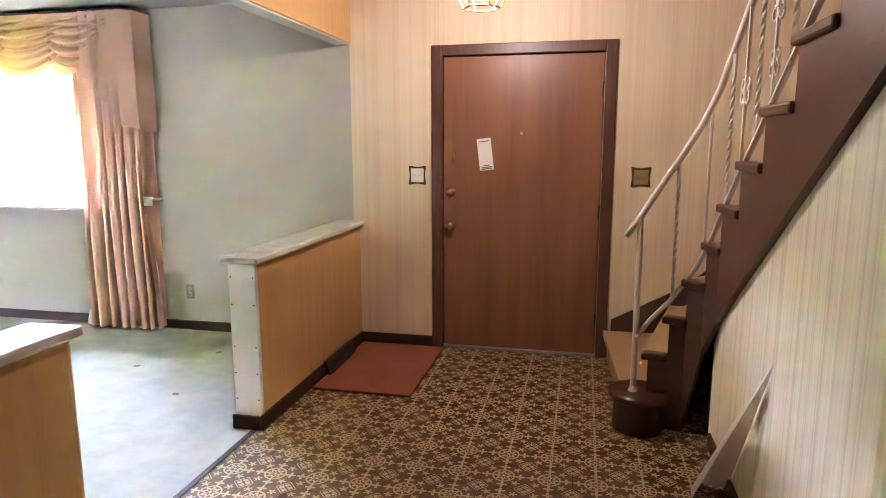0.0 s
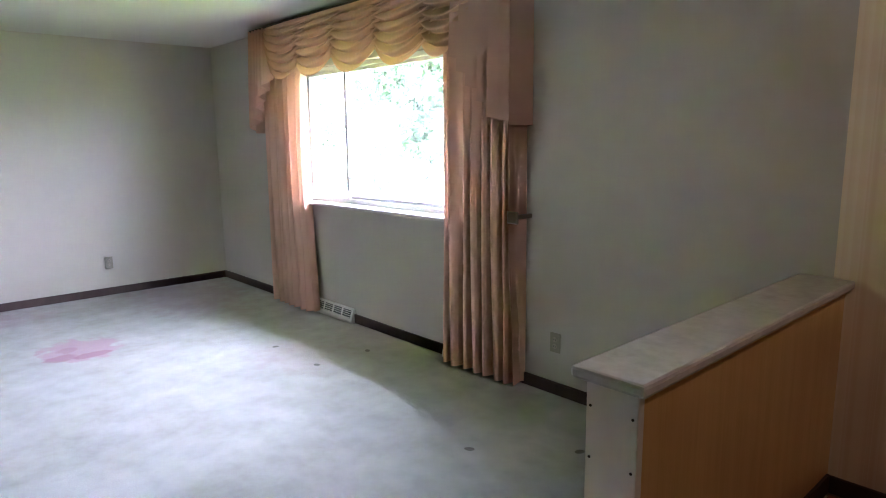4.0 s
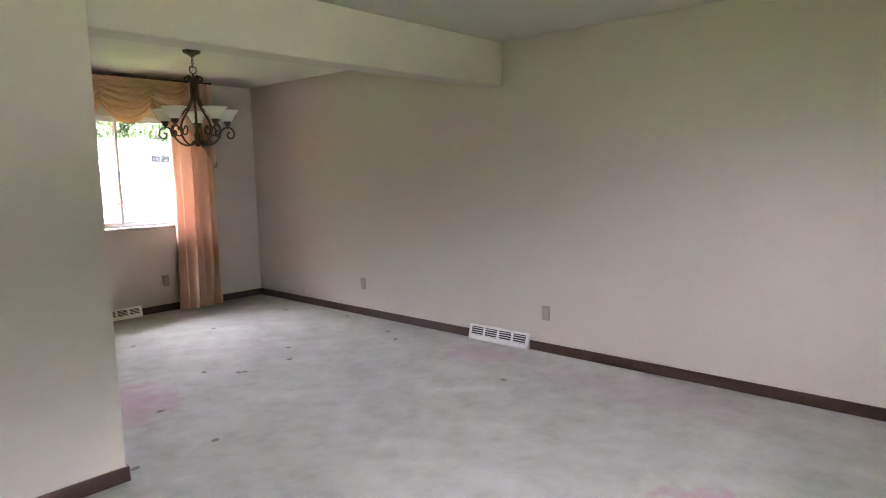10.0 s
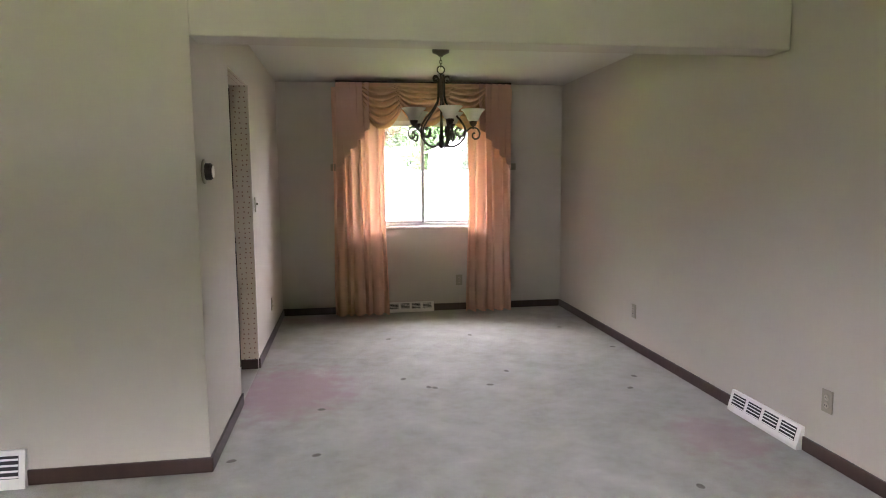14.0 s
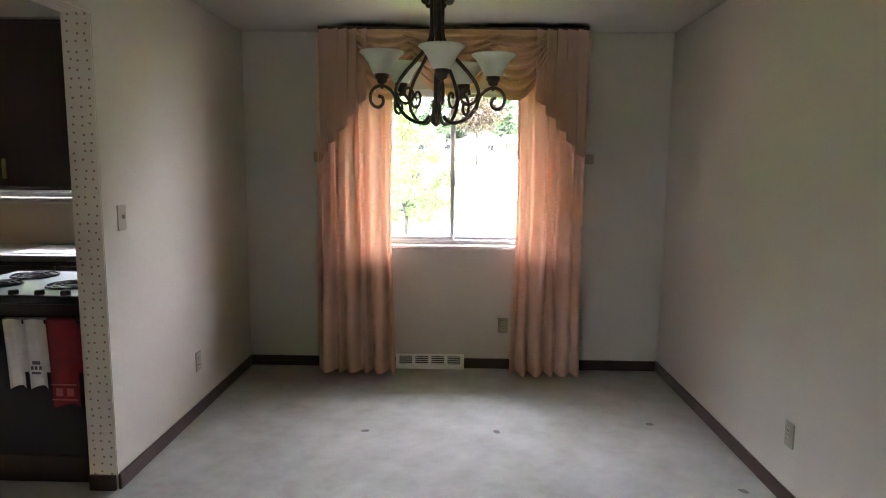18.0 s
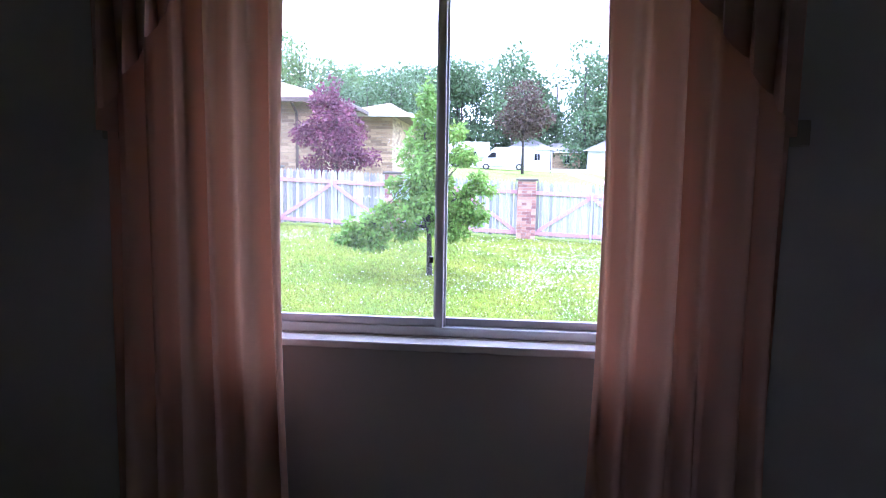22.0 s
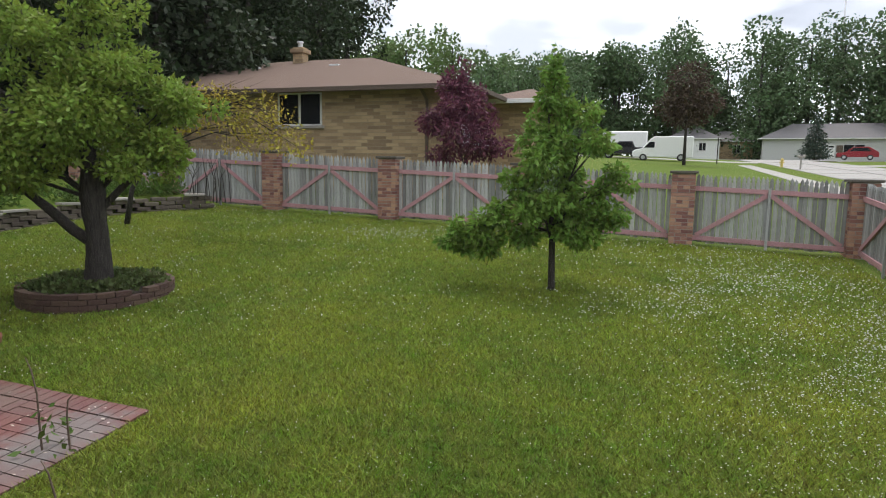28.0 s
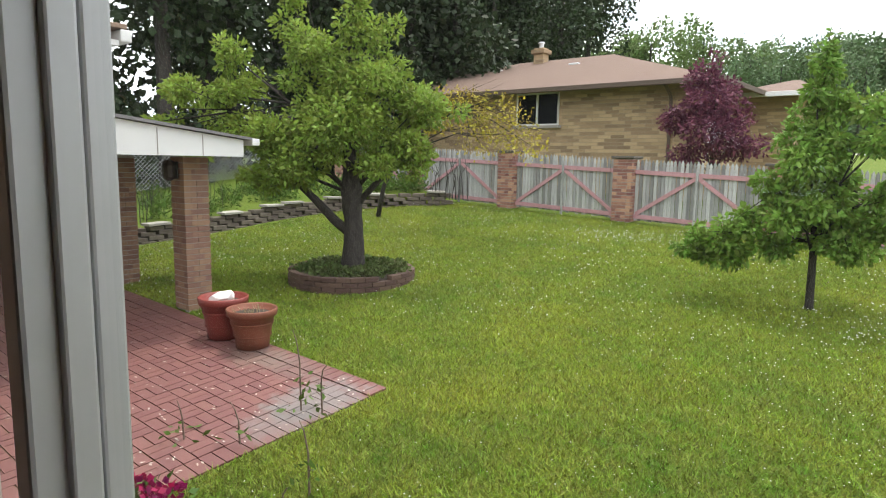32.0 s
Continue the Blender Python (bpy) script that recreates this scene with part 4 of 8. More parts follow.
# the papered wall under the stairs
uw = bmesh.new()
pts = [(3.06, 0.0), (3.06, 0.50), (2.93, 0.68), (2.66, 0.91), (2.36, 1.11), (1.76, 1.50), (1.16, 1.90), (0.56, 2.29), (-0.05, 2.68), (-0.05, FTOP), (-1.45, FTOP), (-1.45, 0.0)]
va = [uw.verts.new((0.428, y, z)) for y, z in pts]
vb = [uw.verts.new((0.50, y, z)) for y, z in pts]
uw.faces.new(va)
uw.faces.new(vb[::-1])
for i in range(len(pts)):
    j = (i + 1) % len(pts)
    uw.faces.new((va[i], va[j], vb[j], vb[i]))
solid("wall_under_stairs", uw, PAPER_Y, "striped cream wallpaper under the staircase, peeling near the floor")
skirting("baseboard", [(0.428, -1.4, 0.428, 3.0, -1, 0)])


def flap(u, v):
    h = Vector((0.424, 2.60 - 0.50 * v, 0.012 + 0.738 * v))
    f = Vector((0.26 + 0.164 * v, 2.50 - 0.40 * v, 0.008 + 0.742 * v))
    c = h.lerp(f, u) + Vector((-0.05, 0.10, 0.0)) * math.sin(math.pi * u) * (1 - v) ** 0.8 * 0.7
    return (min(c.x, 0.424) + 0.03 * max(0, u - 0.7) * (1 - v), c.y, c.z)


fl = thing("peeled_wallpaper", (0, 0, 0), "loose strip of wallpaper curling off the wall to the floor", "wallpaper")
sheet("strip", flap, 14, 18, mat("wallpaper_back", (0.80, 0.73, 0.66), 0.8, grain=[(3, 0.3, (0.72, 0.65, 0.58))], trans=0.2), fl)

# ---- iron railing ----
rl = thing("stair_railing", (0, 0, 0), "white wrought-iron stair railing with scrolls and twisted bars", "railing")


def along(s):
    i = min(int(s), len(INNER) - 2)
    t = s - i
    a, b = INNER[i], INNER[i + 1]
    return Vector((a[0] + (b[0] - a[0]) * t + 0.012, a[1] + (b[1] - a[1]) * t, RISE * (s + 1)))


def rail_z(s):
    return RISE * (s + 1) + (0.27 - 0.105 * s + 0.008 * s * s if s < 3.4 else 0.01)


def rail_at(s, up):
    p = along(s)
    lift = 0.045 * math.sin(math.pi * min(1, max(0, (s - 1) / 5))) if up else 0
    return Vector((p.x - 0.012, p.y, rail_z(s) + up + lift))


rows = [s / 4 for s in range(1, 4 * 12)]
part("bottom_rail", tube(bmesh.new(), [(0.07, 3.15, 0.465)] + [tuple(rail_at(s, 0)) for s in rows], 0.012, 6), IRONW, rl)
part("handrail", tube(bmesh.new(), [(0.005, 3.16, 1.00), (0.06, 3.15, 1.085)] + [tuple(rail_at(s, 0.66)) for s in rows[5:]], 0.016, 8), IRONW, rl, "", True)
part("newel_bar", tube(bmesh.new(), [(0.07, 3.15, RISE + 0.004), (0.07, 3.15, RISE + 0.03), (0.07, 3.15, 1.09)], 0.015, 8, False, [0.026, 0.015, 0.015]), IRONW, rl)


def scrolls(p, zc, size):
    for sx in (-1, 1):
        for sz in (-1, 1):
            sp = []
            for q in range(16):
                a_, r_ = q * 0.42, size * (1 - q / 22)
                sp.append((p.x, p.y + sx * (size * 1.15 - r_ * math.cos(a_)), zc + sz * (0.012 + r_ * math.sin(a_) + size * 0.2)))
            part("scroll", tube(bmesh.new(), sp, 0.0048, 5), IRONW, rl)
    part("collar", boxed(p.x - 0.01, p.x + 0.01, p.y - 0.02, p.y + 0.02, zc - 0.008, zc + 0.008, 0.002), IRONW, rl)


for s, style in ((2.05, "twist"), (3.65, "plain"), (4.9, "twist"), (5.7, "scroll"), (6.35, "twist"), (7.0, "double"), (7.65, "twist"), (8.3, "scroll"), (9.1, "plain"), (9.8, "twist"), (10.5, "scroll"), (11.2, "twist")):
    p = rail_at(s, 0)
    z0, z1 = p.z, p.z + 0.66
    if style in ("scroll", "double", "plain"):
        part("baluster", tube(bmesh.new(), [(p.x, p.y, z0), (p.x, p.y, z1)], 0.0075, 6), IRONW, rl)
        if style != "plain":
            scrolls(p, z0 + 0.33, 0.036)
        if style == "double":
            scrolls(p, z0 + 0.52, 0.030)
            scrolls(p, z0 + 0.14, 0.030)
    else:
        tw = bmesh.new()
        n_ = 30
        rings = []
        for q in range(n_ + 1):
            z = z0 + (z1 - z0) * q / n_
            ang = 5.0 * math.pi * max(0, min(1, (q / n_ - 0.15) / 0.7))
            rings.append([tw.verts.new((p.x + 0.0098 * math.cos(ang + k * math.pi / 2), p.y + 0.0098 * math.sin(ang + k * math.pi / 2), z)) for k in range(4)])
        for r0, r1 in zip(rings, rings[1:]):
            for k in range(4):
                tw.faces.new((r0[k], r0[(k + 1) % 4], r1[(k + 1) % 4], r1[k]))
        tw.faces.new(rings[0][::-1])
        tw.faces.new(rings[-1])
        part("baluster", tw, IRONW, rl, "twisted bar")

# ---- chandelier ----
def smooth(pts, n=4):
    """A rounder line through the given points."""
    v = [Vector(p) for p in pts]
    out = []
    for i in range(len(v) - 1):
        a, b, c, d = v[max(i - 1, 0)], v[i], v[i + 1], v[min(i + 2, len(v) - 1)]
        for k in range(n):
            t = k / n
            out.append(0.5 * (2 * b + (c - a) * t + (2 * a - 5 * b + 4 * c - d) * t * t + (3 * b - a - 3 * c + d) * t ** 3))
    return out + [v[-1]]


BRONZE_M = mat("brushed_bronze", (0.060, 0.048, 0.036), 0.45, 0.35, grain=[(25, 0.5, (0.10, 0.082, 0.062))])
ch = thing("chandelier", (-6.162, -1.70, 0), "bronze scroll-arm chandelier with five frosted bell shades", "chandelier")
part("canopy", lathe(bmesh.new(), [(0.012, 2.385), (0.03, 2.40), (0.066, 2.415), (0.07, 2.438)], 20), BRONZE_M, ch, "", True)
for k in range(3):
    b = bmesh.new()
    zc = 2.372 - k * 0.027
    tube(b, [(0.009 * math.cos(a), 0, zc + 0.018 * math.sin(a)) if k % 2 else (0, 0.009 * math.cos(a), zc + 0.018 * math.sin(a)) for a in (q * math.pi / 6 for q in range(12))], 0.0028, 5, True)
    part("chain_link", b, BRONZE_M, ch)
part("ring", tube(bmesh.new(), [(0.029 * math.cos(a), 0, 2.285 + 0.029 * math.sin(a)) for a in (q * math.pi / 10 for q in range(20))], 0.005, 6, True), BRONZE_M, ch)
part("column", lathe(bmesh.new(), [(0.006, 1.675), (0.022, 1.69), (0.030, 1.715), (0.018, 1.74), (0.022, 1.77), (0.013, 1.79), (0.012, 1.86), (0.009, 1.90), (0.009, 2.06), (0.018, 2.09), (0.018, 2.20), (0.010, 2.225), (0.008, 2.258)], 14), BRONZE_M, ch, "", True)
TOPCURL = [(0.052 + 0.026 * math.cos(2.9 - q * 0.5) * (1 - q / 18), 0, 2.212 + 0.026 * math.sin(2.9 - q * 0.5) * (1 - q / 18)) for q in range(12)][::-1]
ARMLINE = TOPCURL + [(0.026, 0, 2.19), (0.026, 0, 2.09), (0.034, 0, 2.045), (0.062, 0, 1.995), (0.105, 0, 1.945), (0.150, 0, 1.895), (0.181, 0, 1.848), (0.190, 0, 1.800), (0.175, 0, 1.750), (0.138, 0, 1.710), (0.092, 0, 1.690), (0.055, 0, 1.694), (0.032, 0, 1.722)]
OUTCURL = [(0.180, 0, 1.747), (0.190, 0, 1.787), (0.212, 0, 1.820), (0.246, 0, 1.837), (0.282, 0, 1.828), (0.303, 0, 1.797), (0.297, 0, 1.760), (0.270, 0, 1.746), (0.248, 0, 1.762), (0.250, 0, 1.788), (0.268, 0, 1.794)]
INCURL = [(0.186, 0, 1.812), (0.172, 0, 1.780), (0.145, 0, 1.768), (0.118, 0, 1.782), (0.110, 0, 1.812), (0.124, 0, 1.834), (0.145, 0, 1.830), (0.148, 0, 1.810)]
for k in range(5):
    turn = pose(0, 0, 0, 0, 0, 72 * k + 97)
    part("arm", tube(bmesh.new(), smooth(ARMLINE, 3), 0.0082, 6), BRONZE_M, ch, "", True).matrix_local = turn
    part("scroll", tube(bmesh.new(), smooth(OUTCURL), 0.0074, 6), BRONZE_M, ch, "", True).matrix_local = turn
    part("scroll", tube(bmesh.new(), smooth(INCURL), 0.0066, 6), BRONZE_M, ch, "", True).matrix_local = turn
    at = pose(0.252 * math.cos(radians(72 * k + 97)), 0.252 * math.sin(radians(72 * k + 97)), -0.028)
    cup = part("cup", lathe(bmesh.new(), [(0.006, 1.852), (0.008, 1.872), (0.020, 1.878), (0.024, 1.893), (0.030, 1.897), (0.030, 1.906), (0.026, 1.908), (0.031, 1.912), (0.031, 1.920), (0.024, 1.925)], 14), BRONZE_M, ch, "", True)
    cup.matrix_local = at
    shade = part("shade", lathe(bmesh.new(), [(0.028, 1.912), (0.038, 1.916), (0.047, 1.934), (0.060, 1.962), (0.078, 1.988), (0.096, 2.002), (0.094, 2.006), (0.076, 1.993), (0.056, 1.964), (0.043, 1.936), (0.026, 1.92)], 28, False), SHADE, ch, "frosted bell-shaped glass shade", True)
    shade.matrix_local = at

# ---- kitchen seen through the doorway ----
CAB = mat("dark_oak_cabinet", (0.040, 0.020, 0.012), 0.42, grain=[(5, 0.6, (0.022, 0.011, 0.008))], axis=(6, 6, 0.5))
ENAMEL = mat("almond_enamel", (0.16, 0.145, 0.13), 0.45)
rg = thing("cooking_range", (-4.59, -1.62, 0), "drop-in range with a black cooktop and dark oven door", "range")
part("body", boxed(0, 0.76, -0.62, 0, 0.0, 0.86), CAB, rg)
part("oven_door", boxed(0.02, 0.74, 0, 0.03, 0.14, 0.80, 0.006), BLACK, rg, "black glass oven door")
part("handle", tube(bmesh.new(), [(0.02, 0.03, 0.79), (0.02, 0.06, 0.79), (0.70, 0.06, 0.79), (0.70, 0.03, 0.79)], 0.010, 8), DARKM, rg)
part("cooktop", boxed(0.0, 0.76, -0.62, 0.04, 0.862, 0.905, 0.010), mat("black_glass_cooktop", (0.030, 0.030, 0.033), 0.42, grain=[(30, 0.3, (0.045, 0.045, 0.05))], spec=0.3), rg, "black glass cooktop")
for x, y, r in ((0.2, -0.45, 0.09), (0.55, -0.45, 0.11), (0.2, -0.2, 0.11), (0.55, -0.2, 0.09)):
    b = bmesh.new()
    for q in range(3):
        tube(b, [(x + r * (0.4 + 0.3 * q) * math.cos(a), y + r * (0.4 + 0.3 * q) * math.sin(a), 0.912) for a in (i * math.pi / 8 for i in range(16))], 0.006, 5, True)
    part("burner", b, DARKM, rg, "coiled electric burner")
for x in (0.10, 0.22, 0.34, 0.54, 0.66):
    part("knob", lathe(bmesh.new(), [(0.022, 0), (0.022, 0.015), (0.016, 0.022)], 14), DARKM, rg).matrix_local = pose(x, 0.01, 0.905)


def towel(name, x0, x1, low, material, label, marks=(), ink=None):
    ob = thing(name, (-4.59, -1.62, 0), label, "towel")
    sheet("cloth", lambda u, v: (x0 + (x1 - x0) * u, 0.078 + 0.007 * math.sin(9 * u + 2 * v) - 0.008 * v, 0.805 - v * (0.805 - low) + 0.012 * math.sin(4 * u) * v), 14, 12, material, ob)
    sheet("back_fold", lambda u, v: (x0 + (x1 - x0) * u, 0.078 - 0.035 * math.sin(min(1, v * 4) * 1.57), 0.805 + 0.004 * math.sin(3.1 * min(1, 4 * v)) - max(0, v - 0.15) * 0.3), 8, 8, material, ob)
    for a, b, z0, z1 in marks:
        part("printed_mark", boxed(a, b, 0.082, 0.0855, z0, z1), ink, ob)


REDT = mat("red_towel", (0.24, 0.018, 0.024), 0.9, grain=[(30, 0.4, (0.16, 0.012, 0.02))], bump=(200, 0.4, 0.003))
WHT = mat("white_towel", (0.66, 0.64, 0.60), 0.9, grain=[(30, 0.3, (0.55, 0.53, 0.50))])
towel("dish_towel", 0.02, 0.155, 0.40, REDT, "dark red dish towel with a printed band, over a handle", [(0.045, 0.075, 0.455, 0.49), (0.095, 0.125, 0.455, 0.49), (0.03, 0.145, 0.435, 0.440), (0.03, 0.145, 0.505, 0.510)], mat("faded_pink_print", (0.36, 0.10, 0.10), 0.9))
towel("dish_towel", 0.165, 0.255, 0.485, WHT, "white printed dish towel hanging on the oven handle", [(0.19, 0.225, 0.60, 0.615), (0.185, 0.195, 0.575, 0.592), (0.205, 0.215, 0.575, 0.592), (0.222, 0.232, 0.575, 0.592), (0.19, 0.23, 0.555, 0.565)], INK)
towel("dish_towel", 0.265, 0.35, 0.485, WHT, "plain white dish towel hanging on the oven handle")
uc = thing("wall_cabinet", (-4.59, -1.66, 1.375), "dark-stained upper cabinet hung over the range", "cabinet")
part("body", boxed(0, 0.80, -0.32, 0, 0.0, 0.745, 0.004), CAB, uc)
for x in (0.01, 0.41):
    d_ = part("door", boxed(x, x + 0.38, 0.0, 0.018, 0.015, 0.730, 0.004), CAB, uc)
    part("handle", boxed(x + 0.34, x + 0.352, 0.018, 0.034, 0.05, 0.14, 0.003), BRASS, d_)
solid("soffit_kitchen", boxed(-4.59, -2.6, -1.98, -1.64, 2.125, TOP - 0.002), PAINT, "plain soffit over the kitchen cabinets", "soffit")
bc = thing("base_cabinet", (-4.59, SY, 0), "dark-stained base cabinets under the sink counter", "cabinet")
part("body", boxed(0, 2.4, 0.0, 0.58, 0.0, 0.86), CAB, bc)
for k in range(5):
    part("door", boxed(0.02 + 0.47 * k, 0.46 + 0.47 * k, 0.58, 0.598, 0.12, 0.83, 0.004), CAB, bc)
ct = thing("countertop", (-4.59, SY, 0.862), "pale laminate worktop with a steel sink", "countertop")
part("worktop", boxed(0, 2.4, 0.0, 0.62, 0, 0.04, 0.006), ENAMEL, ct)
part("backsplash", boxed(0, 2.4, 0.0, 0.012, 0.042, 0.34), mat("tan_backsplash", (0.50, 0.40, 0.30), 0.5), ct)
part("sink", boxed(0.55, 1.30, 0.12, 0.54, 0.036, 0.047, 0.004), mat("brushed_steel", (0.55, 0.55, 0.55), 0.35, 0.9), ct)
fc = thing("kitchen_faucet", (-3.62, SY + 0.10, 0.909), "chrome kitchen faucet with a lever", "faucet")
CHROME = mat("chrome", (0.6, 0.6, 0.6), 0.15, 1.0)
part("base", boxed(-0.10, 0.10, -0.025, 0.025, 0.0, 0.02, 0.006), CHROME, fc)
part("spout", tube(bmesh.new(), [(0, 0, 0.02), (0, 0, 0.10), (-0.01, 0.04, 0.15), (-0.01, 0.12, 0.15), (-0.01, 0.16, 0.12)], 0.012, 8), CHROME, fc, "", True)
part("lever", tube(bmesh.new(), [(0, 0, 0.10), (0.05, 0.0, 0.14), (0.07, 0.0, 0.16)], 0.008, 6), CHROME, fc)

# ---- outdoors: ground ----
def ground_z(x, y):
    xc = min(max(x, -13), 8)
    yc = min(max(y, -17), 4)
    return -0.89 + 0.022 * xc - 0.0692 * yc + 0.014 * (xc + 8) * min(1, max(0, (-10 - yc) / 5.7)) + 0.036 * max(0, -17 - max(y, -95)) + 0.012 * max(0, -95 - max(y, -200))


GRASS = mat("lawn", (0.095, 0.155, 0.014), 0.9, grain=[(0.35, 0.6, (0.175, 0.20, 0.030)), (2.2, 0.5, (0.065, 0.122, 0.018)), (40, 0.5, (0.11, 0.15, 0.035))], bump=(60, 0.8, 0.03), spec=0.15)
gx = [-260, -160, -110, -80, -60, -45, -35, -28, -22, -18, -15, -13] + [-12 + i * 0.5 for i in range(41)] + [9, 10, 12, 15, 20, 28, 40, 60, 100, 180, 260]
gy = [60, 30, 15, 8, 6] + [-3.0 - i * 0.5 for i in range(30)] + [-19, -22, -26, -30, -36, -44, -54, -66, -80, -100, -120, -140, -180, -260]
vs = [(x, y, ground_z(x, y)) for y in gy for x in gx]
nx_ = len(gx)
fs = [(j * nx_ + i, (j + 1) * nx_ + i, (j + 1) * nx_ + i + 1, j * nx_ + i + 1) for j in range(len(gy) - 1) for i in range(nx_ - 1)]
tagged(raw("ground", vs, fs, GRASS, None, "", True), "mown green lawn with clover, rising gently to the street", "lawn", "", "structure")
CONC = mat("pale_concrete", (0.36, 0.345, 0.315), 0.85, grain=[(0.25, 0.5, (0.28, 0.27, 0.25)), (4, 0.4, (0.42, 0.40, 0.37))], bump=(20, 0.3, 0.01))
ASPH = mat("tar_seam", (0.05, 0.05, 0.05), 0.8)


def strip(name, line, width, material, label, lift=0.02, kind="structure", category="road"):
    """A paved strip that follows the ground along a line of (x, y)."""
    pts, vs_, fs_ = [], [], []
    for (x0, y0), (x1, y1) in zip(line, line[1:]):
        n_ = max(2, int(math.hypot(x1 - x0, y1 - y0) / 2))
        pts += [(x0 + (x1 - x0) * i / n_, y0 + (y1 - y0) * i / n_) for i in range(n_)]
    pts.append(line[-1])
    for i, (x, y) in enumerate(pts):
        a, b = pts[max(i - 1, 0)], pts[min(i + 1, len(pts) - 1)]
        d = Vector((b[0] - a[0], b[1] - a[1])).normalized()
        for s in (-0.5, 0.5):
            px, py = x - d.y * width * s, y + d.x * width * s
            vs_ += [(px, py, ground_z(px, py) + lift), (px, py, ground_z(px, py) - 0.1)]
    for i in range(len(pts) - 1):
        k = 4 * i
        fs_ += [(k, k + 4, k + 6, k + 2), (k, k + 1, k + 5, k + 4), (k + 2, k + 6, k + 7, k + 3)]
    return tagged(raw(name, vs_, fs_, material), label, category, "", kind)


strip("road", [(-20, 18.5), (-20, -10), (-20, -60), (-20, -80), (-18.5, -98), (-14, -112), (-4, -122)], 7.6, CONC, "pale concrete street with dark seams", 0.03)
for y in range(-12, -96, -7):
    strip("road_seam", [(-23.7, y), (-16.3, y + 0.4)], 0.12, ASPH, "dark tar seam across the street", 0.036)
strip("road_seam", [(-20, 0), (-20, -80)], 0.14, ASPH, "dark tar seam along the street", 0.036)
strip("driveway", [(-23.5, -92), (-36, -104), (-42, -108)], 6.0, CONC, "pale concrete driveway", 0.028)
strip("driveway", [(-23.5, -72), (-40, -80)], 3.2, CONC, "pale concrete driveway", 0.028)
strip("driveway", [(-16.5, -80), (-6, -84), (4, -84)], 5.0, CONC, "pale concrete driveway", 0.028)
strip("pavement", [(-14.0, -19), (-13.8, -40), (-13.6, -70)], 1.2, CONC, "pale concrete footpath beside the street", 0.025)

# ---- brick and stone ----
BRICK = mat("red_pink_brick", (0.36, 0.185, 0.135), 0.85, grain=[(7, 0.5, (0.28, 0.13, 0.10)), (40, 0.4, (0.43, 0.26, 0.20))], bump=(60, 0.5, 0.006), random=0.45)
BUFF = mat("buff_patio_brick", (0.27, 0.150, 0.100), 0.85, grain=[(7, 0.5, (0.20, 0.105, 0.070)), (40, 0.4, (0.33, 0.21, 0.15))], bump=(60, 0.5, 0.006), random=0.25)
PAVER = mat("red_patio_paver", (0.165, 0.062, 0.056), 0.6, grain=[(1.2, 0.5, (0.195, 0.088, 0.080)), (6, 0.4, (0.145, 0.052, 0.046)), (40, 0.4, (0.20, 0.095, 0.085))], bump=(60, 0.4, 0.004), random=0.09)
MORTAR = mat("grey_mortar", (0.36, 0.33, 0.30), 0.95, grain=[(20, 0.4, (0.2, 0.18, 0.16))], bump=(80, 0.5, 0.004))
CAPST = mat("dark_capstone", (0.12, 0.105, 0.09), 0.9, grain=[(10, 0.5, (0.075, 0.065, 0.055))], bump=(30, 0.6, 0.01))
STONE = mat("retaining_block", (0.105, 0.085, 0.065), 0.9, grain=[(6, 0.6, (0.08, 0.062, 0.048)), (30, 0.4, (0.2, 0.17, 0.14))], bump=(25, 0.8, 0.012), random=0.3)
SLAB = mat("pale_slab", (0.36, 0.34, 0.30), 0.85, grain=[(8, 0.5, (0.28, 0.26, 0.23))], bump=(30, 0.5, 0.006), random=0.12)


def box_mesh(name, sx, sy, sz, material, bevel=0.0):
    b = boxed(-sx / 2, sx / 2, -sy / 2, sy / 2, 0, sz, bevel)
    bmesh.ops.recalc_face_normals(b, faces=b.faces)
    me = bpy.data.meshes.new(name)
    b.to_mesh(me)
    b.free()
    me.materials.append(material)
    return me


def brick_pillar(m, height, label, material, wide=0.41, cap=True, category="pillar", group="fence pillars"):
    ob = thing("brick_pillar", m, label, category, group)
    part("mortar_core", boxed(-wide / 2 + 0.008, wide / 2 - 0.008, -wide / 2 + 0.008, wide / 2 - 0.008, -0.15, height), MORTAR, ob)
    L, W, H = wide / 2 - 0.008, 0.095, 0.057
    me = bpy.data.meshes.get("brick_" + material.name) or box_mesh("brick_" + material.name, L, W, H, material)
    hb = bpy.data.meshes.get("half_" + material.name) or box_mesh("half_" + material.name, 0.095, W, H, material)
    z, k = 0.0, 0
    rnd_ = random.Random(int(height * 1000))
    while z + H <= height + 0.01:
        for side in range(4):
            rot = pose(0, 0, 0, 0, 0, 90 * side)
            cols = [-wide / 4, wide / 4] if (k + side) % 2 else [0.0]
            for c in cols:
                br = new("brick", me)
                br.parent = ob
                br.matrix_local = rot @ pose(c, -wide / 2 + W / 2 + rnd_.uniform(-0.003, 0.003), z)
            if len(cols) == 1:
                for s in (-1, 1):
                    br = new("brick", hb)
                    br.parent = ob
                    br.matrix_local = rot @ pose(s * (wide / 2 - 0.0475), -wide / 2 + W / 2 + rnd_.uniform(-0.003, 0.003), z)
        z += 0.0675
        k += 1
    if cap:
        part("capstone", boxed(-wide / 2 - 0.04, wide / 2 + 0.04, -wide / 2 - 0.04, wide / 2 + 0.04, height, height + 0.05, 0.012), CAPST, ob, "dark weathered capstone")
    return ob


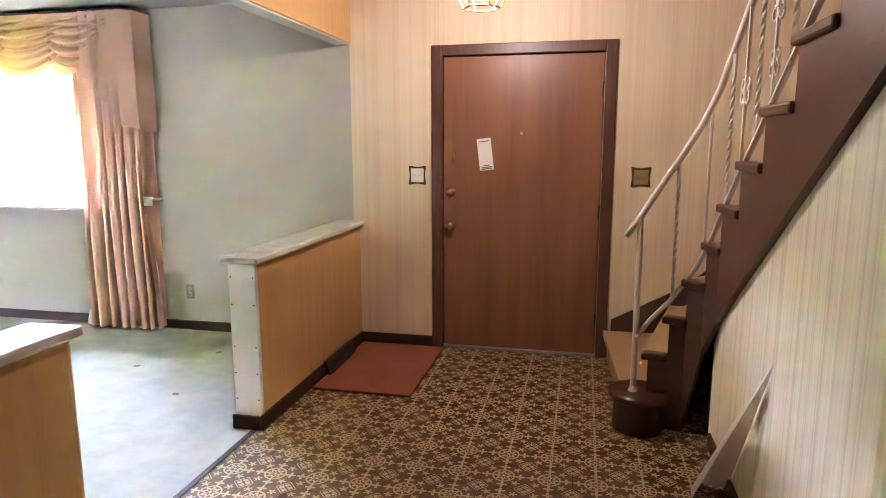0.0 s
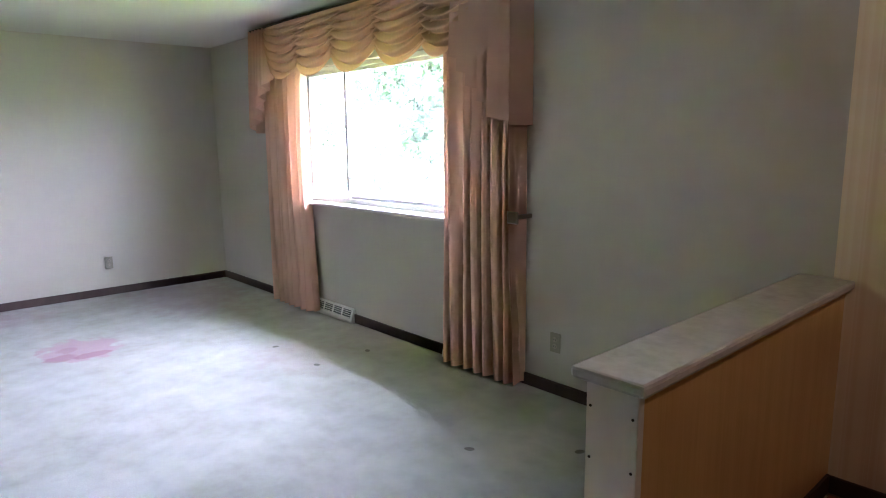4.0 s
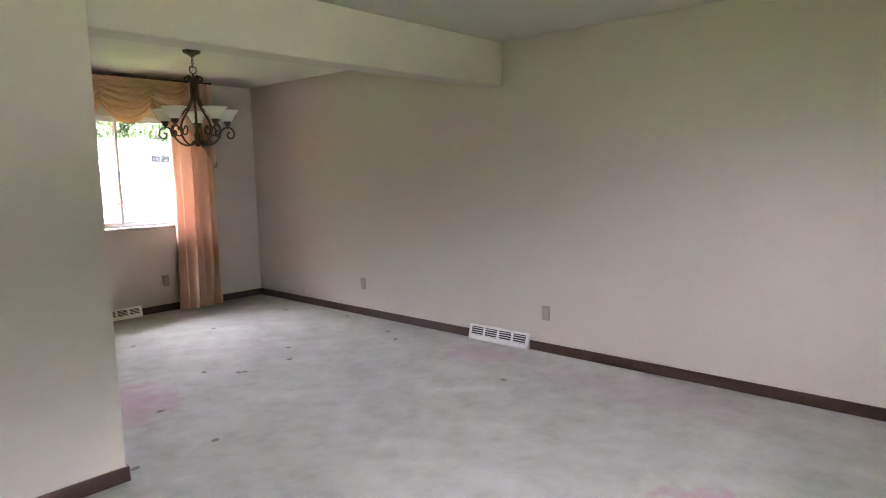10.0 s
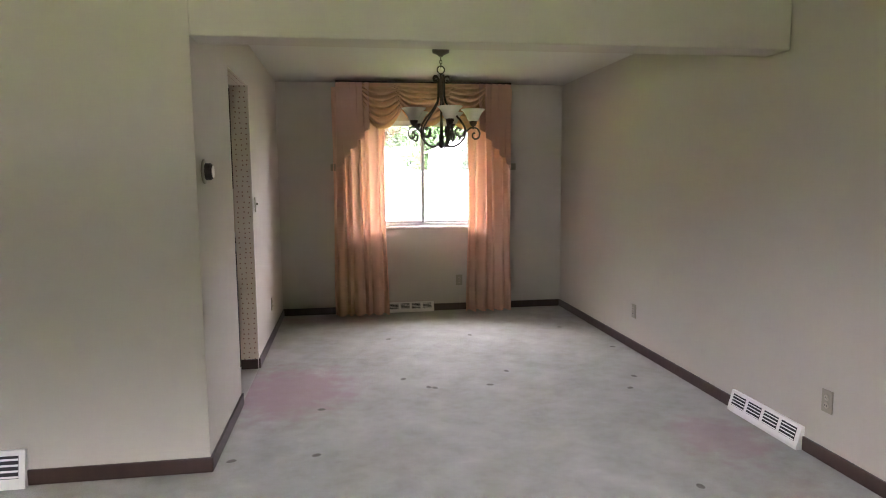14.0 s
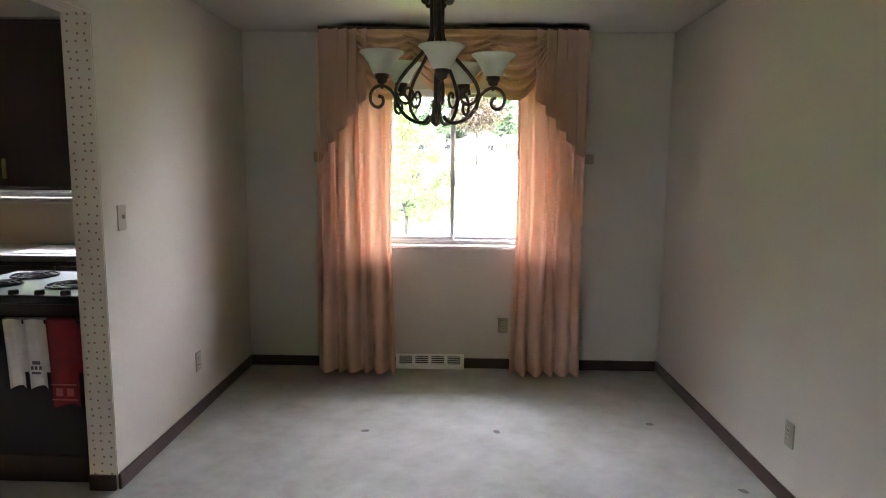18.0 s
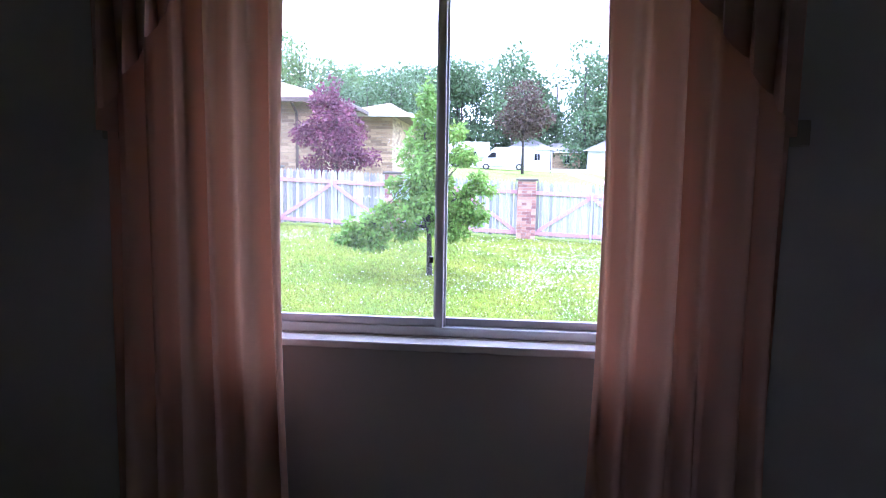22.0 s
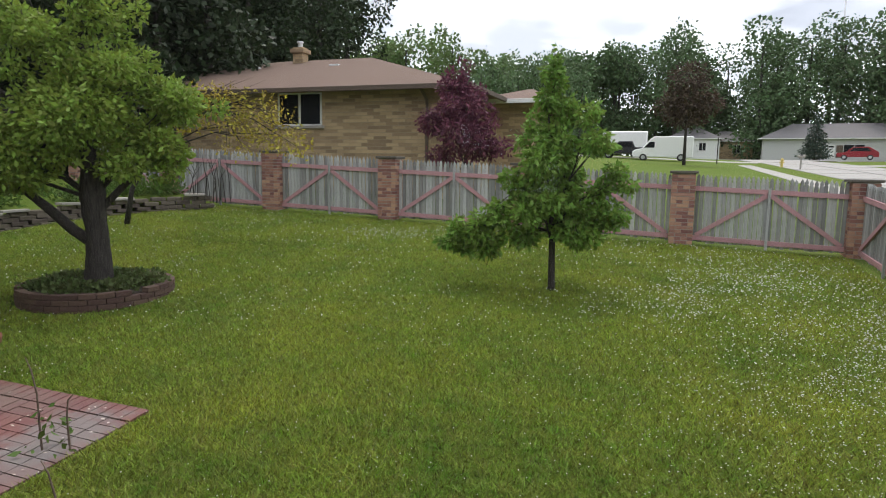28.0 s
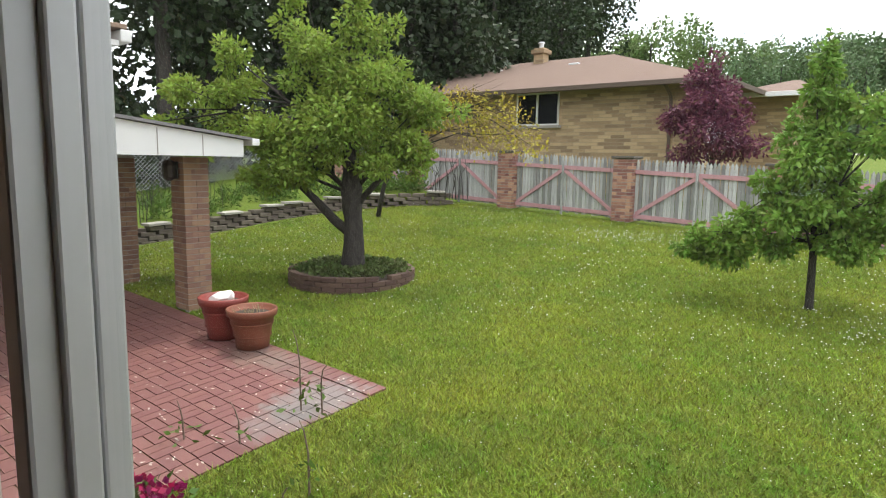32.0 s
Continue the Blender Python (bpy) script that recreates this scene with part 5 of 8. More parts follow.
PILLARS = [(x, -15.95) for x in (7.85, 4.9, 1.95, -0.97, -3.90, -6.90, -9.78)] + [(-9.80, y) for y in (-12.65, -9.9, -7.0, -4.2)]
for x, y in PILLARS:
    brick_pillar(pose(x, y, ground_z(x, y)), 1.29, "weathered red brick fence pillar with a dark capstone", BRICK)

# ---- picket fence ----
PICKET = mat("weathered_grey_picket", (0.34, 0.345, 0.335), 0.9, grain=[(3, 0.7, (0.14, 0.135, 0.125)), (14, 0.6, (0.43, 0.44, 0.43))], axis=(9, 9, 0.7), bump=(30, 0.4, 0.004), random=0.42)
PINK = mat("faded_pink_rail", (0.50, 0.26, 0.28), 0.85, grain=[(6, 0.5, (0.33, 0.19, 0.195)), (30, 0.3, (0.5, 0.32, 0.33))], bump=(30, 0.3, 0.003))
pb = bmesh.new()
prof = [(-0.033, 0), (0.033, 0), (0.033, 1.13), (0.021, 1.155), (0.034, 1.18), (0.0, 1.255), (-0.034, 1.18), (-0.021, 1.155), (-0.033, 1.13)]
va = [pb.verts.new((x, -0.009, z)) for x, z in prof]
vb = [pb.verts.new((x, 0.009, z)) for x, z in prof]
pb.faces.new(va)
pb.faces.new(vb[::-1])
for i in range(len(prof)):
    j = (i + 1) % len(prof)
    pb.faces.new((va[j], va[i], vb[i], vb[j]))
bmesh.ops.recalc_face_normals(pb, faces=pb.faces)
picket_mesh = bpy.data.meshes.new("picket")
pb.to_mesh(picket_mesh)
pb.free()
picket_mesh.materials.append(PICKET)


def bar(a, b, w, t, off):
    """A flat board from a to b in the plane of the bay: points (u, z)."""
    bm_ = bmesh.new()
    d = Vector((b[0] - a[0], b[1] - a[1]))
    n_ = Vector((-d.y, d.x)).normalized() * w / 2
    ring = [Vector(a) - n_, Vector(b) - n_, Vector(b) + n_, Vector(a) + n_]
    f = [bm_.verts.new((v.x, off, v.y)) for v in ring]
    k = [bm_.verts.new((v.x, off - t, v.y)) for v in ring]
    bm_.faces.new(f)
    bm_.faces.new(k[::-1])
    for i in range(4):
        bm_.faces.new((f[i], k[i], k[(i + 1) % 4], f[(i + 1) % 4]))
    return bm_


rnd = random.Random(8)


def fence_bay(p, q):
    a, b = Vector((p[0], p[1], ground_z(*p))), Vector((q[0], q[1], ground_z(*q)))
    d = b - a
    span = math.hypot(d.x, d.y) - 0.42
    ang = math.degrees(math.atan2(d.y, d.x))
    mid = (a + b) / 2
    ob = thing("fence_bay", pose(mid.x, mid.y, mid.z, 0, 0, ang), "weathered picket fence bay with faded pink rails and braces", "fence", "fence bays")
    slope = d.z / math.hypot(d.x, d.y)
    h = span / 2
    n_ = int(span / 0.076)
    for i in range(n_):
        u = -h + (i + 0.5) * span / n_
        pk = new("picket", picket_mesh)
        pk.parent = ob
        pk.matrix_local = pose(u, -0.0, 0.04 + slope * u + rnd.uniform(-0.018, 0.015), 0, rnd.uniform(-0.6, 0.6), 0)
    zl = lambda u, z: (u, z + slope * u)  # noqa: E731
    part("rail", bar(zl(-h, 1.03), zl(h, 1.03), 0.085, 0.03, 0.045), PINK, ob, "faded pink rail")
    part("rail", bar(zl(-h, 0.12), zl(h, 0.12), 0.085, 0.03, 0.045), PINK, ob, "faded pink rail")
    part("brace", bar(zl(-h + 0.05, 0.17), zl(-0.03, 0.97), 0.075, 0.028, 0.046), PINK, ob, "faded pink brace")
    part("brace", bar(zl(h - 0.05, 0.17), zl(0.03, 0.97), 0.075, 0.028, 0.046), PINK, ob, "faded pink brace")
    part("post", boxed(-0.022, 0.022, 0.05, 0.085, -0.05, 1.10, 0.004), PICKET, ob, "grey centre post")
    return ob


for k in range(6):
    fence_bay(PILLARS[k + 1], PILLARS[k])
side = PILLARS[6:]
for p, q in zip(side, side[1:]):
    fence_bay(q, p)

# ---- leaves and trees ----
BARK = mat("dark_bark", (0.026, 0.021, 0.018), 0.95, grain=[(8, 0.8, (0.010, 0.008, 0.007)), (14, 0.65, (0.085, 0.075, 0.064))], axis=(3, 3, 0.6), bump=(25, 0.9, 0.02))


def leaf_mat(name, a, b, trans=0.35, vary=0.38):
    return mat(name, a, 0.55, grain=[(1.2, 0.6, b)], random=vary, trans=trans, spec=0.3)


def foliage(blobs, count, size, seed, droop=0.3, shell=0.55, aspect=0.5):
    """Leaves scattered through clumps: blobs of (x, y, z, rx, ry, rz). Returns vertices and faces."""
    rg_ = np.random.default_rng(seed)
    vol = np.array([b[3] * b[4] * b[5] for b in blobs]) ** 0.75
    pick = rg_.choice(len(blobs), count, p=vol / vol.sum())
    B = np.array(blobs)[pick]
    v = rg_.normal(size=(count, 3))
    v /= np.linalg.norm(v, axis=1)[:, None]
    r = shell + (1 - shell) * rg_.random(count) ** 0.6
    r += 0.10 * rg_.normal(size=count)
    c = B[:, :3] + v * r[:, None] * B[:, 3:]
    axis = v * 0.7 + rg_.normal(size=(count, 3)) * 0.6
    axis[:, 2] -= droop
    axis /= np.linalg.norm(axis, axis=1)[:, None]
    other = np.cross(axis, rg_.normal(size=(count, 3)))
    other /= np.linalg.norm(other, axis=1)[:, None] + 1e-9
    s = size * rg_.uniform(0.6, 1.3, count)[:, None]
    nrm = np.cross(axis, other)
    p0, p2 = c, c + axis * s
    p1 = c + axis * s * 0.5 + other * s * aspect * 0.5 + nrm * s * 0.08
    p3 = c + axis * s * 0.5 - other * s * aspect * 0.5 + nrm * s * 0.08
    V = np.stack([p0, p1, p2, p3], 1).reshape(-1, 3)
    return V


def leaf_mesh(name, V, material):
    me = bpy.data.meshes.new(name)
    n_ = len(V) // 4
    me.vertices.add(len(V))
    me.vertices.foreach_set("co", V.astype(np.float32).ravel())
    me.loops.add(n_ * 4)
    me.loops.foreach_set("vertex_index", np.arange(n_ * 4, dtype=np.int32))
    me.polygons.add(n_)
    me.polygons.foreach_set("loop_start", np.arange(0, n_ * 4, 4, dtype=np.int32))
    me.materials.append(material)
    me.update(calc_edges=True)
    return me


def tree(name, base, label, trunk, limbs, blobs, count, size, material, seed, category="tree", droop=0.3, shell=0.5, aspect=0.5, bark=None, rugged=0.0):
    """trunk: rows of (x, y, z, radius); limbs: rows of points with radii; all from the base."""
    ob = thing(name, base, label, category)
    if rugged:
        trunk = [tuple(p + (q - p) * k / 6 for p, q in zip(a, b)) for a, b in zip(trunk, trunk[1:]) for k in range(6)] + [trunk[-1]]
    tb = tube(bmesh.new(), [t[:3] for t in trunk], 0, 28 if rugged else 12, False, [t[3] for t in trunk])
    for v in tb.verts if rugged else ():
        v.co.xy *= 1 + rugged * (noise.noise(Vector((v.co.x * 9, v.co.y * 9, v.co.z * 1.6))) + 0.5 * noise.noise(Vector((v.co.x * 26, v.co.y * 26, v.co.z * 6))))
    part("trunk", tb, bark or BARK, ob, "", True)
    for line in limbs:
        part("limb", tube(bmesh.new(), [t[:3] for t in line], 0, 7, False, [t[3] for t in line]), bark or BARK, ob, "", True)
    cr = new("crown", leaf_mesh("crown", foliage(blobs, count, size, seed, droop, shell, aspect), material))
    cr.parent = ob
    return ob


def clumps(blobs, n, seed, scale=0.5):
    """Break each mass of leaves into smaller uneven clumps."""
    rg_ = random.Random(seed)
    out = []
    for x, y, z, a, b, c in blobs:
        for _ in range(n):
            k = scale * rg_.uniform(0.7, 1.25)
            v = Vector((rg_.gauss(0, 1), rg_.gauss(0, 1), rg_.gauss(0, 1))).normalized() * rg_.uniform(0.35, 0.85)
            out.append((x + v.x * a, y + v.y * b, z + v.z * c, a * k, b * k, c * k))
    return out


def limbs_to(blobs, start, r0, seed):
    rg_ = random.Random(seed)
    out = []
    for b in blobs:
        s = Vector(start[rg_.randrange(len(start))])
        e = Vector(b[:3])
        m = s.lerp(e, 0.5) + Vector((rg_.uniform(-0.1, 0.1), rg_.uniform(-0.1, 0.1), 0.08 * (e - s).length))
        out.append([(*s, r0), (*m, r0 * 0.65), (*e, r0 * 0.3)])
        for _ in range(2):
            t = e + Vector([rg_.uniform(-1, 1) * b[3 + i] * 0.8 for i in range(3)])
            out.append([(*m, r0 * 0.4), (*m.lerp(t, 0.6), r0 * 0.25), (*t, r0 * 0.08)])
    return out


PEAR = leaf_mat("pear_leaf", (0.20, 0.32, 0.055), (0.10, 0.20, 0.034), 0.42)
APPLE = leaf_mat("apple_leaf", (0.27, 0.36, 0.060), (0.13, 0.22, 0.038), 0.42)
YELLOW = leaf_mat("yellowing_leaf", (0.44, 0.33, 0.040), (0.26, 0.27, 0.055))
PLUM = leaf_mat("plum_leaf", (0.17, 0.048, 0.085), (0.09, 0.028, 0.05), 0.25)
BRONZE = leaf_mat("bronze_leaf", (0.075, 0.045, 0.030), (0.045, 0.040, 0.022), 0.2)
IVY = leaf_mat("ivy_leaf", (0.070, 0.115, 0.025), (0.12, 0.13, 0.05))

# young pear tree in the lawn
tx, ty = -5.22, -11.68
pear = [(0.0, 0.0, 1.05, 0.62, 0.62, 0.42), (-0.05, 0.05, 1.5, 0.62, 0.6, 0.45), (0.05, 0, 1.95, 0.50, 0.5, 0.42), (0.05, 0, 2.35, 0.36, 0.36, 0.38), (0.06, 0, 2.75, 0.20, 0.2, 0.34), (0.06, 0, 3.02, 0.09, 0.09, 0.22),
        (0.75, 0.2, 0.95, 0.42, 0.35, 0.22), (1.10, 0.25, 0.82, 0.32, 0.3, 0.16), (-0.62, -0.1, 1.05, 0.42, 0.38, 0.30), (-0.55, 0.2, 1.9, 0.30, 0.28, 0.22), (-0.70, 0.1, 1.42, 0.34, 0.3, 0.26), (-0.42, 0.1, 2.3, 0.2, 0.2, 0.18), (0.42, 0.3, 1.45, 0.34, 0.3, 0.26), (0.2, 0.45, 1.15, 0.4, 0.3, 0.3), (0.45, 0.1, 0.72, 0.4, 0.3, 0.18), (-0.35, 0.2, 0.78, 0.42, 0.3, 0.2)]
pear = [(x, y, z, a * 0.84, b * 0.84, c * 0.9) for x, y, z, a, b, c in pear]
tree("pear_tree", (tx, ty, ground_z(tx, ty)), "young green pear tree standing in the lawn", [(0, 0, -0.1, 0.06), (0, 0, 0.05, 0.048), (0.01, 0, 0.6, 0.040), (0.03, 0, 1.3, 0.03), (0.05, 0, 2.3, 0.016), (0.06, 0, 3.1, 0.004)],
     limbs_to(pear, [(0.01, 0, 0.6), (0.02, 0, 0.8), (0.03, 0, 1.1), (0.04, 0, 1.6)], 0.016, 2), clumps(pear + [(0.98, 0.1, 0.62, 0.42, 0.3, 0.2), (1.3, 0.2, 0.68, 0.26, 0.25, 0.15)], 8, 8, 0.46), 17000, 0.085, PEAR, 3, droop=0.5, shell=0.35)

# old apple tree in a brick ring
ax_, ay_ = 0.21, -9.45
apple = [(0.0, 0, 2.1, 1.0, 1.0, 0.65), (0.9, 0.5, 2.0, 0.75, 0.7, 0.55), (-0.6, -0.4, 1.95, 0.6, 0.55, 0.5), (0.2, 0.1, 2.8, 0.8, 0.8, 0.55), (-0.5, -0.3, 2.6, 0.6, 0.6, 0.45), (0.7, 0.3, 3.2, 0.45, 0.45, 0.5), (0.8, 0.4, 3.7, 0.22, 0.22, 0.45), (0.1, 0, 3.6, 0.28, 0.28, 0.5), (-0.05, 0, 4.05, 0.14, 0.14, 0.35), (-0.3, -0.2, 3.3, 0.3, 0.3, 0.4),
         (1.5, 0.9, 2.45, 0.5, 0.5, 0.4), (1.75, 1.0, 2.0, 0.45, 0.4, 0.35), (1.2, 0.6, 1.35, 0.6, 0.5, 0.3), (-0.7, -0.4, 1.6, 0.4, 0.35, 0.25), (2.2, 1.3, 2.55, 0.42, 0.4, 0.28), (2.5, 1.5, 2.1, 0.34, 0.34, 0.22), (2.0, 1.2, 1.55, 0.5, 0.4, 0.25), (1.5, 0.9, 3.0, 0.3, 0.3, 0.35), (0.3, 0.6, 1.5, 0.6, 0.5, 0.3), (-0.5, 0.1, 1.5, 0.45, 0.4, 0.22), (0.2, -0.8, 1.75, 0.6, 0.5, 0.35), (-0.9, -0.6, 2.25, 0.5, 0.5, 0.4)]
tree("apple_tree", (ax_, ay_, ground_z(ax_, ay_) + 0.10), "old leafy apple tree with a dark trunk in a brick ring", [(0, 0, -0.1, 0.20), (0.0, 0, 0.1, 0.15), (0, 0, 0.45, 0.13), (0.0, 0, 0.8, 0.135), (0.02, 0, 1.15, 0.15), (0.05, 0.0, 1.5, 0.10), (0.1, 0, 2.2, 0.06), (0.1, 0, 3.2, 0.02)],
     [[(0.02, 0.0, 0.52, 0.075), (0.22, 0.15, 0.72, 0.070), (0.45, 0.3, 1.0, 0.06), (0.8, 0.5, 1.35, 0.035), (1.2, 0.8, 2.0, 0.015)], [(0, 0, 0.9, 0.05), (-0.25, -0.2, 1.25, 0.045), (-0.7, -0.5, 1.8, 0.02)]] + limbs_to(apple, [(0.02, 0, 1.1), (0.05, 0, 1.4), (0.1, 0, 2.0)], 0.03, 5),
     clumps(apple, 7, 7, 0.42), 36000, 0.082, APPLE, 6, droop=0.15, shell=0.4, rugged=0.28)

# sparse yellowing tree by the fence
yx, yy = 3.6, -13.2
yel = [(-0.2, 0.3, 1.6, 0.5, 0.4, 0.3), (-1.7, 0.2, 1.85, 0.5, 0.4, 0.3), (0.3, 0.1, 1.8, 0.5, 0.4, 0.4), (-1.0, 0.3, 2.05, 0.6, 0.4, 0.25), (-0.8, 0.1, 1.75, 0.6, 0.5, 0.35), (-1.4, 0.1, 1.55, 0.6, 0.5, 0.35), (-0.3, 0.2, 2.0, 0.6, 0.5, 0.35), (-1.9, 0, 1.35, 0.6, 0.4, 0.4), (-2.3, 0.1, 1.15, 0.4, 0.3, 0.35), (-1.2, 0.2, 1.2, 0.5, 0.4, 0.3)]
yel = [(x - 1.6, y - 0.2, z + 0.42, a, b, c) for x, y, z, a, b, c in yel]
tree("crabapple_tree", (yx, yy, ground_z(yx, yy)), "leaning sparse tree with yellowing leaves and bare twigs", [(0, 0, -0.1, 0.055), (-0.2, 0, 0.7, 0.045), (-0.7, 0, 1.4, 0.042), (-1.6, -0.1, 2.1, 0.035), (-2.8, -0.1, 2.4, 0.015)],
     limbs_to(yel, [(-0.7, 0, 1.4), (-1.6, -0.1, 2.1), (-2.2, -0.1, 2.25)], 0.018, 9) + limbs_to([(x - 0.2, y, z + 0.25, a, b, c * 1.6) for x, y, z, a, b, c in yel], [(-1.6, -0.1, 2.1), (-2.2, -0.1, 2.25)], 0.012, 12), yel, 2100, 0.075, YELLOW, 10, shell=0.2)

# purple plum by the neighbour's house
px_, py_ = -1.75, -18.9
plum = [(0, 0, 1.6, 0.9, 0.9, 0.7), (0.1, 0, 2.4, 0.75, 0.75, 0.6), (-0.5, 0, 2.0, 0.6, 0.6, 0.5), (0.6, 0, 2.0, 0.6, 0.6, 0.5), (0.2, 0, 3.0, 0.45, 0.45, 0.5), (-0.2, 0, 2.75, 0.4, 0.4, 0.4), (0.5, 0, 2.9, 0.3, 0.3, 0.4), (-0.75, 0, 1.4, 0.5, 0.5, 0.4), (0.05, 0, 3.4, 0.2, 0.2, 0.35), (0.7, 0, 1.3, 0.5, 0.5, 0.4)]
tree("plum_tree", (px_, py_, ground_z(px_, py_)), "dark purple-leaved plum tree beside a brick house", [(0, 0, -0.1, 0.08), (0, 0, 0.8, 0.06), (0, 0, 1.8, 0.04), (0, 0, 3.2, 0.01)], limbs_to(plum, [(0, 0, 0.8), (0, 0, 1.3)], 0.02, 14), clumps(plum, 4, 9, 0.5), 8500, 0.10, PLUM, 15, shell=0.3)
sx_, sy_ = -8.0, -63.0
stt = [(0, 0, 5.5, 2.3, 2.3, 1.5), (0, 0, 7.5, 1.7, 1.7, 1.3), (1.3, 0, 5.0, 1.4, 1.4, 1.0), (-1.4, 0, 5.2, 1.5, 1.5, 1.0), (0, 0, 4.0, 1.8, 1.8, 0.7)]
tree("street_tree", (sx_, sy_, ground_z(sx_, sy_)), "bronze-leaved street tree on the verge", [(0, 0, -0.1, 0.16), (0, 0, 3.0, 0.11), (0, 0, 7.5, 0.03)], limbs_to(stt, [(0, 0, 2.8), (0, 0, 4)], 0.05, 18), stt, 3800, 0.34, BRONZE, 19, shell=0.3)

# blue spruce across the street
sp = thing("spruce_tree", (-24.5, -97.0, ground_z(-24.5, -97)), "dark conical spruce tree in a front garden", "tree")
part("trunk", tube(bmesh.new(), [(0, 0, -0.1), (0, 0, 6.2)], 0, 8, False, [0.14, 0.02]), BARK, sp)
cone = [(0, 0, 0.7 + 0.55 * k, 1.9 - 0.18 * k, 1.9 - 0.18 * k, 0.4) for k in range(10)]
c_ = new("crown", leaf_mesh("crown", foliage(cone, 3000, 0.35, 33, 0.6, 0.3, 0.35), leaf_mat("spruce_needle", (0.035, 0.060, 0.040), (0.022, 0.042, 0.026), 0.1)))
c_.parent = sp


# ---- far woods: one mass of leaves each ----
def woods(name, label, trees, count, size, material, seed, trunks=True):
    rg_ = random.Random(seed)
    blobs, tb_ = [], bmesh.new()
    for x, y, h, r in trees:
        z = ground_z(x, y)
        for i_ in range(12):
            a, q = rg_.uniform(0, 6.28), rg_.uniform(0.0, 0.75)
            zz = 0.06 + 0.12 * rg_.random() if i_ < 3 else rg_.uniform(0.2, 0.92)
            rr = r * (1.0 - 0.5 * abs(zz - 0.45))
            blobs.append((x + math.cos(a) * q * rr, y + math.sin(a) * q * rr, z + h * zz, rr * rg_.uniform(0.35, 0.6), rr * rg_.uniform(0.35, 0.6), h * rg_.uniform(0.08, 0.15)))
        if trunks:
            tube(tb_, [(x, y, z - 0.2), (x + rg_.uniform(-0.5, 0.5), y, z + h * 0.8)], 0, 5, False, [h * 0.018, h * 0.006])
    ob = tagged(new(name, leaf_mesh(name, foliage(blobs, count, size, seed, 0.2, 0.45, 0.75), material)), label, "trees", "", "stuff")
    if trunks:
        finish("trunk_mass", tb_, BARK, ob)
    return ob


rg2 = random.Random(77)
WOOD = leaf_mat("woodland_leaf", (0.105, 0.165, 0.070), (0.058, 0.102, 0.043), 0.18)
# darker copy of the woodland leaf: the woods' shade is in its colour
WOODD = leaf_mat("shaded_woodland_leaf", (0.032, 0.052, 0.019), (0.018, 0.033, 0.012), 0.12)
row = []
for k in range(58):
    t = k / 57
    x = 22 - 150 * t + rg2.uniform(-3, 3)
    y = -142 + 40 * max(0, t - 0.45) + rg2.uniform(-8, 8)
    row.append((x, y, rg2.uniform(23, 27) * (0.85 + 0.40 * t), rg2.uniform(7, 10)))
for k in range(34):
    row.append((-45 - 62 * rg2.random(), -128 + rg2.uniform(-7, 9), rg2.uniform(27, 33), rg2.uniform(7, 10)))
woods("far_woods", "dense green deciduous woods behind the houses", row, 400000, 0.64, WOOD, 41)
row = [(18 + 2.6 * k + rg2.uniform(-1, 1), -104 + rg2.uniform(-6, 6), rg2.uniform(17, 20) + 0.1 * k, rg2.uniform(4, 5.5)) for k in range(20)]
woods("far_treeline", "lighter green trees behind the brick house roof", row, 60000, 0.55, leaf_mat("light_woodland_leaf", (0.15, 0.22, 0.07), (0.10, 0.155, 0.05), 0.2), 45)
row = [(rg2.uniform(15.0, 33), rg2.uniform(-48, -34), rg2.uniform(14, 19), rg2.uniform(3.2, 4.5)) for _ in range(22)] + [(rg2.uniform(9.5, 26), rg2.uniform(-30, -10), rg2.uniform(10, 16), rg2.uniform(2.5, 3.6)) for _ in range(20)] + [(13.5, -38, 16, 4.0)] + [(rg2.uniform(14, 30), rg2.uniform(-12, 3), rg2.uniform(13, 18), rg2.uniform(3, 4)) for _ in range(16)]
woods("dark_woods", "tall trees behind the garden, their shade put into dark leaves", row, 345000, 0.265, WOODD, 43)
row = [(rg2.uniform(2, 22), rg2.uniform(-100, -84), rg2.uniform(10, 14), rg2.uniform(3, 4.2)) for _ in range(18)]
woods("mid_woods", "lighter green trees beyond the brick house", row, 30000, 0.38, WOOD, 47)
# trees in front of the living room window; rows from x = -29 on are unseen, added to block low sky
row = [(-125 + 5.0 * k + rg2.uniform(-1, 1), 46 + rg2.uniform(-5, 9), rg2.uniform(17, 24), rg2.uniform(4.0, 5.6)) for k in range(19)] + [(-29 + 4.2 * k + rg2.uniform(-1, 1), 46 + rg2.uniform(-3, 5), rg2.uniform(15, 19), rg2.uniform(3.6, 4.8)) for k in range(10)] + [(14 + 5.5 * k + rg2.uniform(-1, 1), 50 + rg2.uniform(-3, 5), rg2.uniform(8, 11), rg2.uniform(3.2, 4.2)) for k in range(16)]
woods("street_side_trees", "leafy green trees across the front garden, some unseen and added to block low sky", row, 120000, 0.75, leaf_mat("front_leaf", (0.10, 0.15, 0.075), (0.055, 0.095, 0.06), 0.25), 51, False)
woods("front_shrubs", "bright green small trees and shrubs in the front garden", [(-17.5, 13.5, 4.2, 1.3), (-15.5, 12.2, 1.0, 1.2), (-19.5, 14.5, 3.2, 1.2)], 9000, 0.13, bpy.data.materials["front_leaf"], 53)
strip("front_road", [(-90, 24), (60, 24)], 10, CONC, "pale concrete street in front of the house", 0.03)

